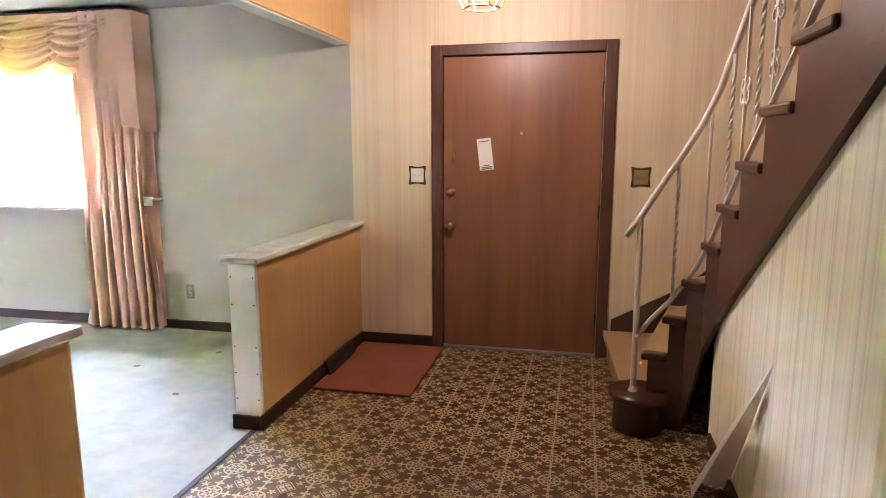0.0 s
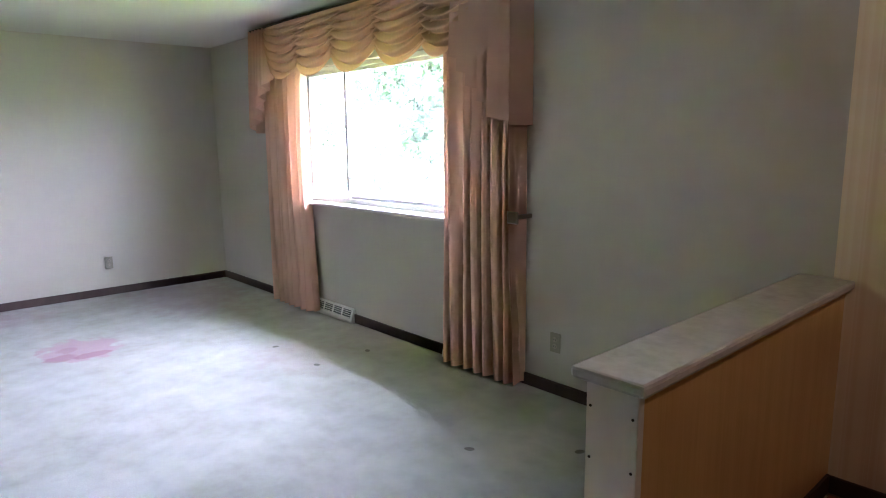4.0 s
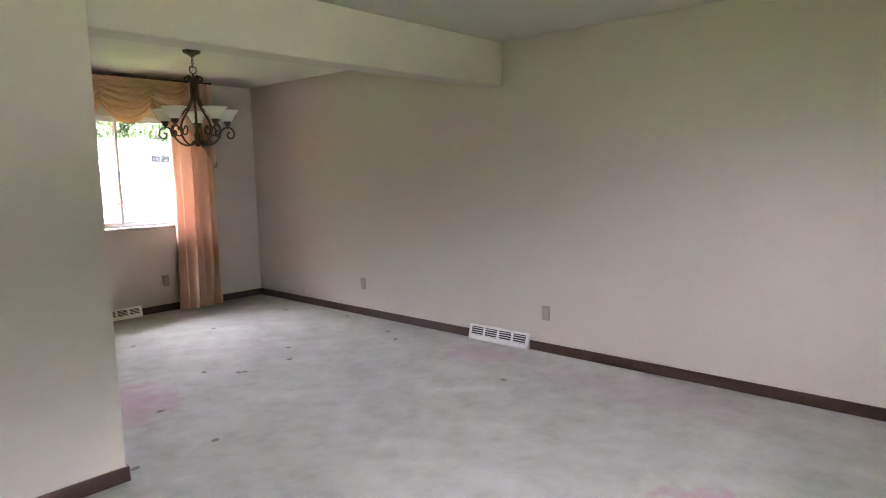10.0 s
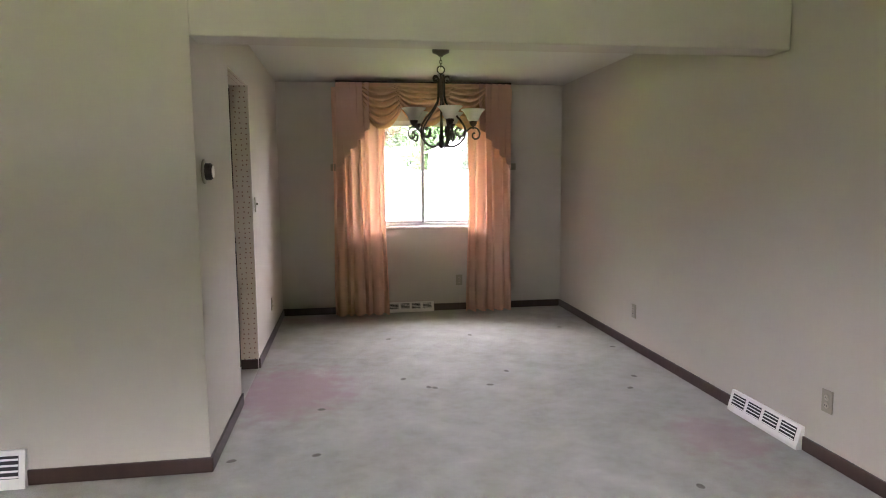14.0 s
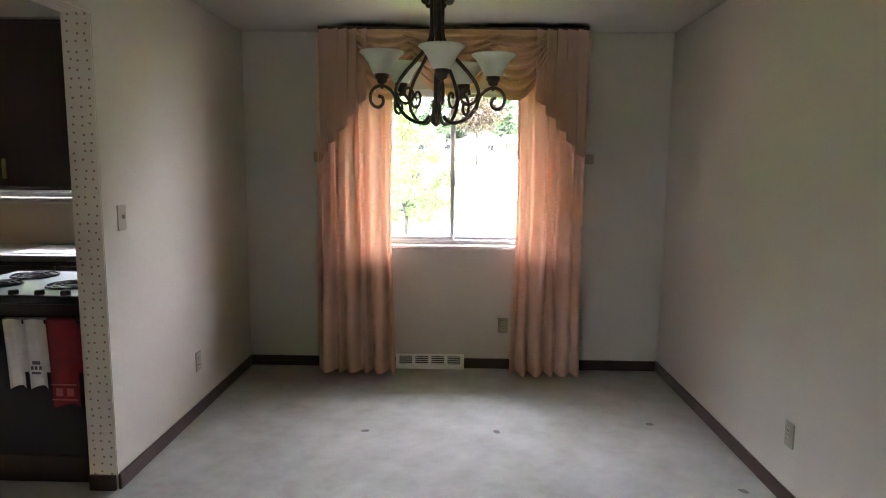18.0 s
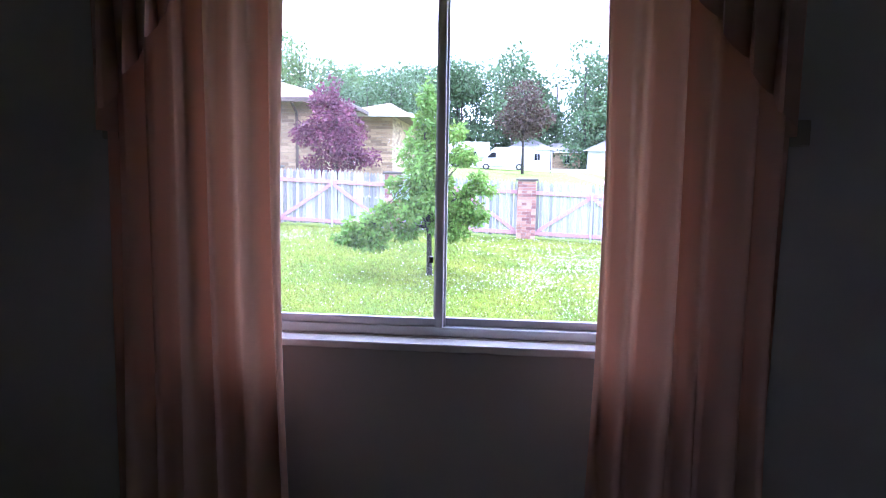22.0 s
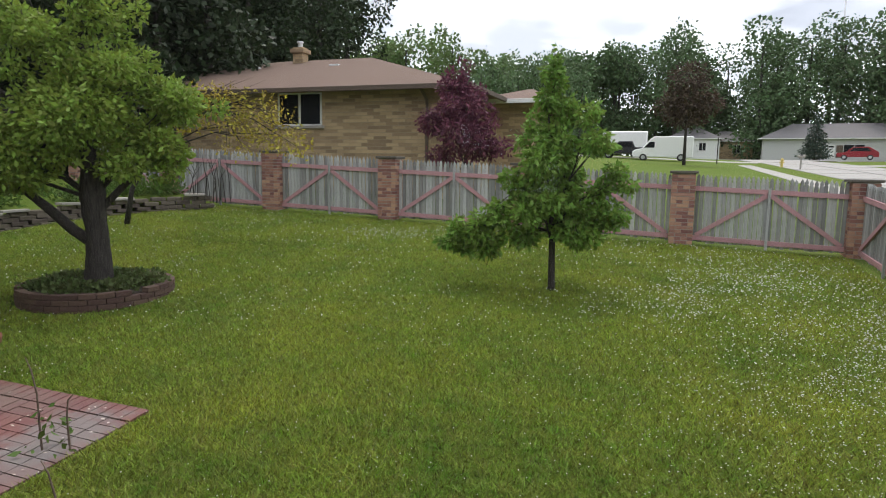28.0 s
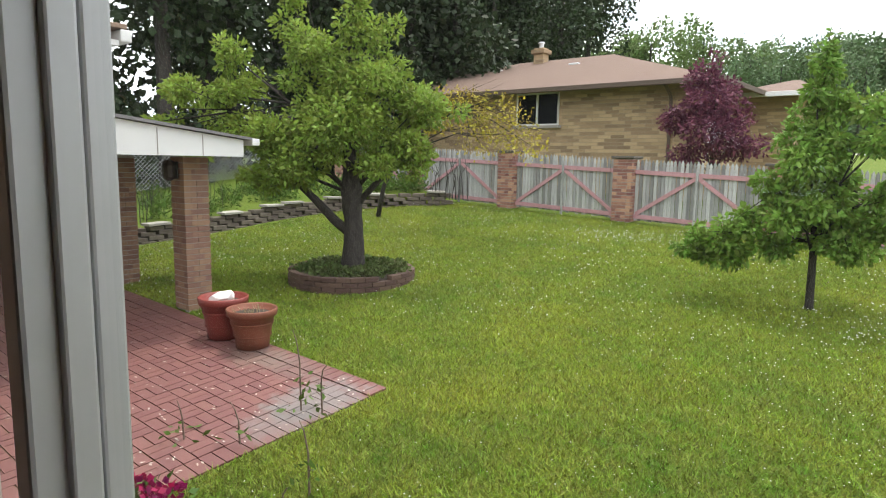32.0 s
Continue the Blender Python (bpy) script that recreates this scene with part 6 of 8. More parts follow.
# ---- houses ----
def brick_wall(name, a, b, mortar, sx=1.0, sz=1.0):
    m = mat(name, a, 0.9, bump=(40, 0.3, 0.01))
    n, l = m.node_tree.nodes, m.node_tree.links.new
    p = n["Principled BSDF"]
    tc, sp, cb, bt, nz, mx = (n.new("ShaderNode" + k) for k in ("TexCoord", "SeparateXYZ", "CombineXYZ", "TexBrick", "TexNoise", "Mix"))
    l(tc.outputs["Object"], sp.inputs[0])
    ad = n.new("ShaderNodeMath")
    l(sp.outputs[0], ad.inputs[0])
    l(sp.outputs[1], ad.inputs[1])
    l(ad.outputs[0], cb.inputs[0])
    l(sp.outputs[2], cb.inputs[1])
    l(cb.outputs[0], bt.inputs["Vector"])
    bt.inputs["Scale"].default_value = 1.0
    bt.inputs["Color1"].default_value, bt.inputs["Color2"].default_value, bt.inputs["Mortar"].default_value = (*a, 1), (*b, 1), (*mortar, 1)
    bt.inputs["Brick Width"].default_value, bt.inputs["Row Height"].default_value, bt.inputs["Mortar Size"].default_value = 0.40 * sx, 0.10 * sz, 0.008
    bt.inputs["Bias"].default_value = -0.1
    mx.data_type = "RGBA"
    nz.inputs["Scale"].default_value, nz.inputs["Detail"].default_value = 0.9, 4
    l(tc.outputs["Object"], nz.inputs["Vector"])
    am = n.new("ShaderNodeMath")
    am.operation = "MULTIPLY"
    am.inputs[1].default_value = 0.3
    l(nz.outputs["Fac"], am.inputs[0])
    l(am.outputs[0], mx.inputs[0])
    l(bt.outputs["Color"], mx.inputs[6])
    mx.inputs[7].default_value = (*[0.5 * (u + v) for u, v in zip(a, b)], 1)
    l(mx.outputs[2], p.inputs["Base Color"])
    return m


SHINGLE = mat("brown_shingle", (0.165, 0.112, 0.084), 0.95, grain=[(0.6, 0.5, (0.125, 0.080, 0.060)), (18, 0.5, (0.195, 0.132, 0.102))], axis=(1, 1, 3), bump=(14, 0.5, 0.02))
SHGREY = mat("grey_shingle", (0.19, 0.18, 0.18), 0.95, grain=[(0.8, 0.5, (0.15, 0.145, 0.145)), (10, 0.4, (0.23, 0.22, 0.22))], bump=(14, 0.5, 0.02))
SHTAN = mat("tan_shingle", (0.27, 0.19, 0.14), 0.95, grain=[(0.8, 0.5, (0.21, 0.15, 0.11))], bump=(14, 0.5, 0.02))
TANBRICK = brick_wall("tan_house_brick", (0.50, 0.36, 0.205), (0.165, 0.108, 0.068), (0.30, 0.24, 0.16))
FASCIA = mat("dark_fascia", (0.10, 0.07, 0.05), 0.6)
SOFFW = mat("white_siding", (0.70, 0.70, 0.68), 0.6, grain=[(5, 0.3, (0.6, 0.6, 0.58))])
DARKGL = mat("dark_window", (0.012, 0.013, 0.015), 0.12, spec=0.2)
SIDING = mat("grey_white_siding", (0.46, 0.46, 0.45), 0.7, grain=[(2, 0.3, (0.40, 0.40, 0.39))], axis=(0.2, 0.2, 8))


def house(m, w, d, h, rise, wall_m, roof_m, label, windows=(), garage=None, ridge_in=4.5, chimney=None, trim=FASCIA, over=0.6, downspout=None, door=None):
    """A hip-roofed house; the front runs along local x at y = 0 and the house lies behind it, on local +y."""
    ob = thing("house", m, label, "house")
    part("wall", boxed(0, w, 0, d, -0.8, h), wall_m, ob)
    r = bmesh.new()
    e = [r.verts.new(v) for v in ((-over, -over, h), (w + over, -over, h), (w + over, d + over, h), (-over, d + over, h))]
    t = [r.verts.new(v) for v in ((ridge_in, d / 2, h + rise), (w - ridge_in, d / 2, h + rise))]
    b = [r.verts.new((v.co.x, v.co.y, h - 0.02)) for v in e]
    for f in ((e[0], e[1], t[1], t[0]), (e[1], e[2], t[1]), (e[2], e[3], t[0], t[1]), (e[3], e[0], t[0]), b[::-1]):
        r.faces.new(f)
    for i in range(4):
        r.faces.new((b[i], b[(i + 1) % 4], e[(i + 1) % 4], e[i]))
    part("roof", r, roof_m, ob, "shingled hip roof")
    for q in ((-over, w + over, -over - 0.10, -over), (-over, w + over, d + over, d + over + 0.1)):
        part("gutter", boxed(q[0], q[1], q[2], q[3], h - 0.12, h + 0.015, 0.01), trim, ob)
    for x in (-over - 0.1, w + over):
        part("gutter", boxed(x, x + 0.1, -over - 0.1, d + over + 0.1, h - 0.12, h + 0.014, 0.01), trim, ob)
    for x, z, ww, hh in windows:
        fr = bmesh.new()
        f = 0.045
        for q in ((x, x + ww, z, z + f), (x, x + ww, z + hh - f, z + hh), (x, x + f, z + f, z + hh - f), (x + ww - f, x + ww, z + f, z + hh - f), (x + ww / 2 - 0.03, x + ww / 2 + 0.03, z + f, z + hh - f)):
            add_box(fr, q[0], q[1], -0.05, 0.02, q[2], q[3])
        wn = part("window", fr, SOFFW, ob)
        part("sill", boxed(x - 0.08, x + ww + 0.08, -0.10, -0.003, z - 0.09, z - 0.002, 0.01), MORTAR, wn)
        for a, c in ((x + f, x + ww / 2 - 0.03), (x + ww / 2 + 0.03, x + ww - f)):
            part("pane", boxed(a, c, -0.012, -0.004, z + f, z + hh - f), DARKGL, wn, "dark reflecting glass")
    if garage:
        x, ww = garage
        part("garage_door", boxed(x, x + ww, -0.05, -0.003, 0, 2.15, 0.01), SOFFW, ob, "white garage door")
        for k in range(4):
            part("window", boxed(x + 0.3 + k * ww / 4, x + ww / 4 - 0.15 + k * ww / 4, -0.07, -0.052, 1.70, 1.98), DARKGL, ob)
    if door:
        part("door", boxed(door, door + 0.95, -0.04, -0.003, 0, 2.05, 0.01), FASCIA, ob)
    if chimney:
        x, y, z = chimney
        part("chimney", boxed(x - 0.21, x + 0.21, y - 0.21, y + 0.21, h, z, 0.01), TANBRICK, ob, "tan brick chimney")
        part("chimney_top", boxed(x - 0.29, x + 0.29, y - 0.29, y + 0.29, z - 0.22, z - 0.06, 0.02), TANBRICK, ob, "corbelled brick courses")
        part("flue", lathe(bmesh.new(), [(0.09, z - 0.02), (0.09, z + 0.16), (0.13, z + 0.18), (0.11, z + 0.24)], 12, True, x, y), ALU, ob)
    if downspout:
        part("downspout", tube(bmesh.new(), [(downspout, -over + 0.1, h - 0.1), (downspout, -0.12, h - 0.35), (downspout, -0.07, h - 0.5), (downspout, -0.07, -0.3)], 0.045, 8), FASCIA, ob, "brown downspout")
    return ob


nh = house(pose(13.0, -20.5, 0.58, 0, 0, 180), 13.85, 10.0, 3.06, 1.78, TANBRICK, SHINGLE, "single-storey tan brick house with a brown hip roof", [(8.17, 2.02, 1.52, 0.98), (3.6, 2.02, 1.45, 0.98)], None, 4.9, (6.13, 4.6, 5.25), FASCIA, 0.65, 13.1)
for x in (4.9, 8.2):
    part("roof_vent", boxed(x - 0.2, x + 0.2, 3.4, 3.75, 3.08 + 1.05, 3.08 + 1.32, 0.03), ALU, nh, "small roof vent")
house(pose(-0.9, -24.5, 0.6, 0, 0, 180), 1.4, 6.0, 3.0, 0.75, TANBRICK, SHINGLE, "porch wing of a tan brick house under a hip roof", [], None, 0.6, None, SOFFW, 0.7)
house(pose(-42.5, -118.5, ground_z(-44, -119), 0, 0, 172), 25, 9, 3.1, 2.5, TANBRICK, SHTAN, "brown-roofed ranch house with a white double garage door", [(14.0, 0.9, 3.4, 1.4), (21, 0.9, 2, 1.3)], (1.2, 4.9), 4.5, (17, 5, 5.0), SOFFW, 0.7, None, 9.0)
house(pose(-22.0, -126.0, ground_z(-22, -126) + 0.5, 0, 0, 174), 29, 9, 3.2, 2.7, SIDING, SHGREY, "grey ranch house with a grey hip roof", [(12.0, 0.9, 3, 1.3), (18, 1.0, 3.2, 1.2), (24, 1.0, 2, 1.2)], (6.2, 4.6), 4.5, (16, 4, 5.3), SOFFW, 0.7, None, 11)
house(pose(-6.5, -130.0, ground_z(-8, -130) + 0.5, 0, 0, 180), 9, 8, 3.2, 2.2, SOFFW, SHGREY, "white house with a grey roof beyond parked vans", [(2, 1.0, 1.2, 1.4), (5.5, 1.0, 1.2, 1.4)], None, 3.5, None, SOFFW, 0.5)
house(pose(-12.5, -134.0, ground_z(-15, -134) + 0.5, 0, 0, 180), 9, 8, 3.0, 2.0, TANBRICK, SHGREY, "small brick house with white-framed windows", [(1.5, 0.8, 1.4, 1.5), (5.5, 0.8, 1.4, 1.5)], None, 3.5, None, SOFFW, 0.5)
house(pose(24.0, -9.0, ground_z(10, -13) + 0.2, 0, 0, 150), 8, 7, 3.1, 1.3, mat("beige_siding", (0.50, 0.42, 0.30), 0.7, grain=[(3, 0.3, (0.44, 0.36, 0.25))], axis=(0.2, 0.2, 9)), SHTAN, "beige-sided garden building beyond the fence", [], None, 3, None, FASCIA, 0.5)


# ---- vehicles ----
TYRE = mat("tyre_rubber", (0.02, 0.02, 0.02), 0.85)
RIM = mat("steel_rim", (0.45, 0.45, 0.45), 0.35, 0.8)


def vehicle(name, m, length, width, profile, glass_rows, paint, label, category, wheel_r=0.34, wheel_x=(0.9, 4.7)):
    """profile: outline (x, z) of the body's side; glass_rows: side windows as outlines."""
    ob = thing(name, m, label, category)
    b = bmesh.new()
    n_ = len(profile)
    sides = []
    for y, s in ((-width / 2, 0.96), (-width / 2 + 0.12, 1.0), (width / 2 - 0.12, 1.0), (width / 2, 0.96)):
        cx, cz = length / 2, 0.9
        sides.append([b.verts.new((cx + (x - cx) * s, y, cz + (z - cz) * s)) for x, z in profile])
    for r0, r1 in zip(sides, sides[1:]):
        for i in range(n_):
            b.faces.new((r0[i], r0[(i + 1) % n_], r1[(i + 1) % n_], r1[i]))
    b.faces.new(sides[0])
    b.faces.new(sides[-1][::-1])
    part("body", b, paint, ob)
    for outline in glass_rows:
        for y in (-width / 2 - 0.004, width / 2 + 0.004):
            g = bmesh.new()
            g.faces.new([g.verts.new((x, y, z)) for x, z in outline])
            part("window", g, DARKGL, ob)
    for x in wheel_x:
        for y in (-width / 2 + 0.10, width / 2 - 0.10):
            w = part("wheel", lathe(bmesh.new(), [(wheel_r * 0.6, -0.11), (wheel_r, -0.10), (wheel_r, 0.10), (wheel_r * 0.6, 0.11)], 18), TYRE, ob, "black tyre")
            w.matrix_local = pose(x, y, wheel_r, 90)
            part("rim", lathe(bmesh.new(), [(wheel_r * 0.58, -0.115), (wheel_r * 0.58, 0.115)], 14), RIM, w)
    for y in (-width / 2 + 0.25, width / 2 - 0.25):
        part("headlight", boxed(-0.02, 0.06, y - 0.14, y + 0.14, 0.72, 0.92, 0.02), SOFFW, ob)
    part("bumper", boxed(-0.06, 0.05, -width / 2 + 0.05, width / 2 - 0.05, 0.35, 0.58, 0.03), TYRE, ob)
    return ob


CARW = mat("white_car_paint", (0.75, 0.75, 0.74), 0.25)
van = vehicle("van", pose(-3.1, -74.5, ground_z(-6, -74.5), 0, 0, 180), 6.0, 2.0, [(0, 0.4), (0, 0.95), (0.25, 1.15), (1.0, 1.3), (1.75, 2.25), (2.1, 2.5), (5.9, 2.55), (6.0, 2.4), (6.0, 0.4)],
              [[(1.15, 1.35), (2.2, 1.35), (2.2, 1.95), (1.72, 1.95)]], CARW, "white panel van with plain dark lettering bars", "van", 0.36, (1.1, 4.8))
part("lettering_bar", boxed(3.0, 5.3, 1.004, 1.012, 1.60, 1.85), INK, van, "dark bar of lettering")
vehicle("pickup_truck", pose(0.6, -77.5, ground_z(-1, -77.5), 0, 0, 180), 5.6, 1.95, [(0, 0.5), (0, 1.05), (1.5, 1.15), (2.1, 1.85), (3.5, 1.88), (3.8, 1.2), (5.6, 1.2), (5.6, 0.5)],
        [[(1.75, 1.2), (3.5, 1.2), (3.4, 1.75), (2.2, 1.75)]], mat("black_car_paint", (0.015, 0.016, 0.02), 0.25), "black pickup truck parked in a driveway", "truck", 0.40, (1.0, 4.5))
vehicle("box_truck", pose(2.2, -83.0, ground_z(0, -83), 0, 0, 180), 6.5, 2.2, [(0, 0.5), (0, 1.6), (0.6, 2.2), (1.4, 2.2), (1.4, 3.0), (6.5, 3.0), (6.5, 0.5)], [[(0.5, 1.5), (1.2, 1.5), (1.2, 2.05), (0.7, 2.05)]], CARW, "white box truck parked behind a van", "truck", 0.40, (1.0, 5.0))
vehicle("parked_car", pose(-27.0, -97.0, ground_z(-29, -97) + 0.1, 0, 0, 165), 4.5, 1.8, [(0, 0.35), (0, 0.85), (1.0, 1.0), (1.7, 1.6), (3.4, 1.65), (4.3, 1.1), (4.5, 0.9), (4.5, 0.35)],
        [[(1.35, 1.05), (3.7, 1.05), (3.3, 1.5), (1.8, 1.5)]], mat("red_car_paint", (0.22, 0.012, 0.018), 0.25), "dark red car parked on a driveway", "car", 0.32, (0.85, 3.6))

vehicle("parked_car", pose(-39.0, 29.0, ground_z(-39, 29), 0, 0, 40), 4.5, 1.8, [(0, 0.35), (0, 0.85), (1.0, 1.0), (1.7, 1.5), (3.4, 1.52), (4.3, 1.05), (4.5, 0.9), (4.5, 0.35)],
        [[(1.35, 1.02), (3.7, 1.02), (3.3, 1.42), (1.8, 1.42)]], bpy.data.materials["black_car_paint"], "dark car parked on the street in front", "car", 0.32, (0.85, 3.6))

# ---- street furniture ----
for x, y, dark in ((-16.7, -37.5, 1), (-25.0, -54.0, 1), (-23.4, -36.5, 1), (-16.8, -61.5, 0)):
    mb = thing("mailbox", pose(x, y, ground_z(x, y)), "dark post-mounted mailbox at the kerb" if dark else "pale post-mounted mailbox at the kerb", "mailbox", "kerb mailboxes")
    mm_ = DARKM if dark else SLAB
    part("post", boxed(-0.06, 0.06, -0.06, 0.06, -0.1, 0.95, 0.01), mm_, mb)
    b = bmesh.new()
    lathe(b, [(0.11, -0.27), (0.11, 0.27)], 14)
    bx = part("box", b, mm_, mb)
    bx.matrix_local = pose(0, 0, 1.07, 0, 90, 0)
    part("base", boxed(-0.27, 0.27, -0.11, 0.11, 0.95, 1.07, 0.01), mm_, mb)
    part("flag", boxed(-0.1, 0.1, 0.115, 0.125, 1.10, 1.18), mat("flag_red", (0.3, 0.03, 0.02), 0.5) if dark else INK, mb)
hy = thing("fire_hydrant", pose(-16.2, -66.5, ground_z(-16.2, -66.5)), "pale yellow fire hydrant on the verge", "hydrant")
part("barrel", lathe(bmesh.new(), [(0.16, -0.1), (0.16, 0.05), (0.11, 0.08), (0.11, 0.55), (0.15, 0.58), (0.13, 0.70), (0.05, 0.80)], 16), mat("hydrant_paint", (0.55, 0.42, 0.12), 0.5), hy)
part("outlet", tube(bmesh.new(), [(-0.2, 0, 0.42), (0.2, 0, 0.42)], 0.06, 10), bpy.data.materials["hydrant_paint"], hy)
sg = thing("street_sign", pose(-11.2, -71.0, ground_z(-11.2, -71)), "thin dark street post on the verge", "post")
part("pole", tube(bmesh.new(), [(0, 0, -0.1), (0, 0, 2.6)], 0.05, 6), DARKM, sg)
ms = thing("radio_mast", pose(-95.0, -420.0, 0), "thin radio mast far beyond the woods", "mast")
part("mast", tube(bmesh.new(), [(0, 0, 0), (0, 0, 130)], 0.6, 6), ALU, ms)

# ---- brick ring, ivy, retaining wall ----
ring_thing = thing("brick_ring", pose(0.20, -9.42, ground_z(0.20, -9.42) - 0.02), "low round brick planter ring under the apple tree", "planter")
me_rb = box_mesh("ring_brick", 0.185, 0.10, 0.062, mat("dark_ring_brick", (0.105, 0.062, 0.046), 0.9, grain=[(10, 0.5, (0.11, 0.065, 0.05))], bump=(40, 0.6, 0.006), random=0.25), 0.006)
rnd = random.Random(21)
for c in range(4):
    for k in range(29):
        if c == 3 and k % 9 == 4:
            continue
        a = 2 * math.pi * (k + 0.5 * (c % 2)) / 29
        br = new("brick", me_rb)
        br.parent = ring_thing
        br.matrix_local = pose(0.85 * math.cos(a), 0.85 * math.sin(a), -0.085 + 0.066 * c, rnd.uniform(-2, 2), rnd.uniform(-2, 2), math.degrees(a) + 90 + rnd.uniform(-2, 2))
part("soil", lathe(bmesh.new(), [(0.81, -0.1), (0.81, 0.12), (0.4, 0.16), (0.02, 0.17)], 24), mat("dark_soil", (0.045, 0.034, 0.024), 0.95, grain=[(12, 0.5, (0.07, 0.055, 0.04))], bump=(30, 0.8, 0.02)), ring_thing)
tagged(new("ivy", leaf_mesh("ivy", foliage([(0.20 + 0.52 * math.cos(k * 0.9), -9.42 + 0.52 * math.sin(k * 0.9), ground_z(0.20, -9.42) + 0.15, 0.34, 0.34, 0.07) for k in range(7)], 4200, 0.06, 61, -0.2, 0.1, 0.8), IVY)), "low green ivy filling the brick ring", "plant", "", "stuff")

rw = thing("retaining_wall", (0, 0, 0), "low dry-laid retaining wall with pale cap slabs", "wall")
me_st = box_mesh("block", 0.29, 0.20, 0.083, STONE, 0.012)
me_sl = box_mesh("slab", 0.46, 0.28, 0.05, SLAB, 0.008)
path_w = [(5.2, -7.0), (5.25, -9.3), (5.3, -11.9), (4.9, -13.4), (4.1, -14.7), (3.3, -15.3)]
for (x0, y0), (x1, y1) in zip(path_w, path_w[1:]):
    L_ = math.hypot(x1 - x0, y1 - y0)
    ang = math.degrees(math.atan2(y1 - y0, x1 - x0))
    n_ = int(L_ / 0.31)
    for k in range(n_):
        for c in range(4):
            t = (k + 0.5 + 0.5 * (c % 2)) / n_
            x, y = x0 + (x1 - x0) * t, y0 + (y1 - y0) * t
            br = new("block", me_st)
            br.parent = rw
            br.matrix_local = pose(x + rnd.uniform(-0.02, 0.02) + 0.02 * c, y + rnd.uniform(-0.02, 0.02), ground_z(x, y) - 0.05 + 0.087 * c, rnd.uniform(-2, 2), rnd.uniform(-2, 2), ang + rnd.uniform(-5, 5))
    for k in range(int(L_ / 0.5)):
        if rnd.random() < 0.25:
            continue
        t = (k + 0.5) / int(L_ / 0.5)
        x, y = x0 + (x1 - x0) * t, y0 + (y1 - y0) * t
        br = new("slab", me_sl)
        br.parent = rw
        br.matrix_local = pose(x + 0.04, y, ground_z(x, y) + 0.305, rnd.uniform(-2, 2), rnd.uniform(-2, 2), ang + rnd.uniform(-7, 7))
bedv = [(x + dx, y, ground_z(x, y) + z) for x, y in path_w for dx, z in ((0.1, 0.22), (0.4, 0.30), (9.0, 0.9))]
bedf = [(3 * i + j, 3 * i + j + 1, 3 * i + j + 4, 3 * i + j + 3) for i in range(len(path_w) - 1) for j in range(2)]
tagged(raw("raised_bed", bedv, bedf, GRASS, None, "", True), "overgrown raised garden bed behind the retaining wall", "garden bed", "", "structure")
WEED = leaf_mat("weed_leaf", (0.10, 0.17, 0.03), (0.055, 0.105, 0.022))
wb = []
for k in range(40):
    t = rnd.random() * 4.99
    i = int(t)
    x = path_w[i][0] + (path_w[i + 1][0] - path_w[i][0]) * (t - i) + rnd.uniform(0.3, 2.6)
    y = path_w[i][1] + (path_w[i + 1][1] - path_w[i][1]) * (t - i)
    wb.append((x, y, ground_z(path_w[i][0], y) + 0.42, 0.35, 0.35, rnd.uniform(0.12, 0.38)))
tagged(new("garden_weeds", leaf_mesh("garden_weeds", foliage(wb, 9000, 0.11, 71, -0.5, 0.1, 0.35), WEED)), "tangled green weeds in the raised bed", "plants", "", "stuff")
tw = bmesh.new()
for k in range(46):
    x, y = (5.6 + rnd.uniform(0, 1.6), rnd.uniform(-11.5, -7.5)) if k < 30 else (3.2 + rnd.uniform(-0.5, 0.5), -15.2 + rnd.uniform(-0.2, 0.2))
    z = ground_z(x, y) + 0.2
    tube(tw, [(x, y, z), (x + rnd.uniform(-0.1, 0.1), y + rnd.uniform(-0.1, 0.1), z + 0.5), (x + rnd.uniform(-0.3, 0.3), y + rnd.uniform(-0.3, 0.3), z + rnd.uniform(0.8, 1.15))], 0, 4, False, [0.010, 0.007, 0.003])
tagged(finish("bare_shrub_stems", tw, BARK), "thin bare shrub stems along the garden bed", "shrub", "", "stuff")

# ---- chain-link fence ----
cl = thing("chain_link_fence", (0, 0, 0), "grey chain-link fence behind the raised bed", "fence")
b = bmesh.new()
for k in range(110):
    for s in (-1, 1):
        y0 = -14.5 + k * 0.11
        a0, a1 = (9.2, y0, ground_z(8, y0) + 0.55), (9.2, y0 + s * 1.25, ground_z(8, y0) + 1.80)
        tube(b, [a0, a1], 0.006, 3)
part("mesh", b, ALU, cl, "woven wire mesh")
for k in range(6):
    y = -14.5 + 2.4 * k
    part("post", tube(bmesh.new(), [(9.2, y, ground_z(8, y)), (9.2, y, ground_z(8, y) + 1.85)], 0.03, 8), ALU, cl)
part("top_rail", tube(bmesh.new(), [(9.2, -14.5, ground_z(8, -14.5) + 1.82), (9.2, -2.5, ground_z(8, -2.5) + 1.82)], 0.022, 8), ALU, cl)

# ---- patio and its roof ----
px0, px1, py0, py1 = -2.93, 6.0, -7.02, -3.62


def patio_z(x, y):
    return ground_z(x, y) + 0.014


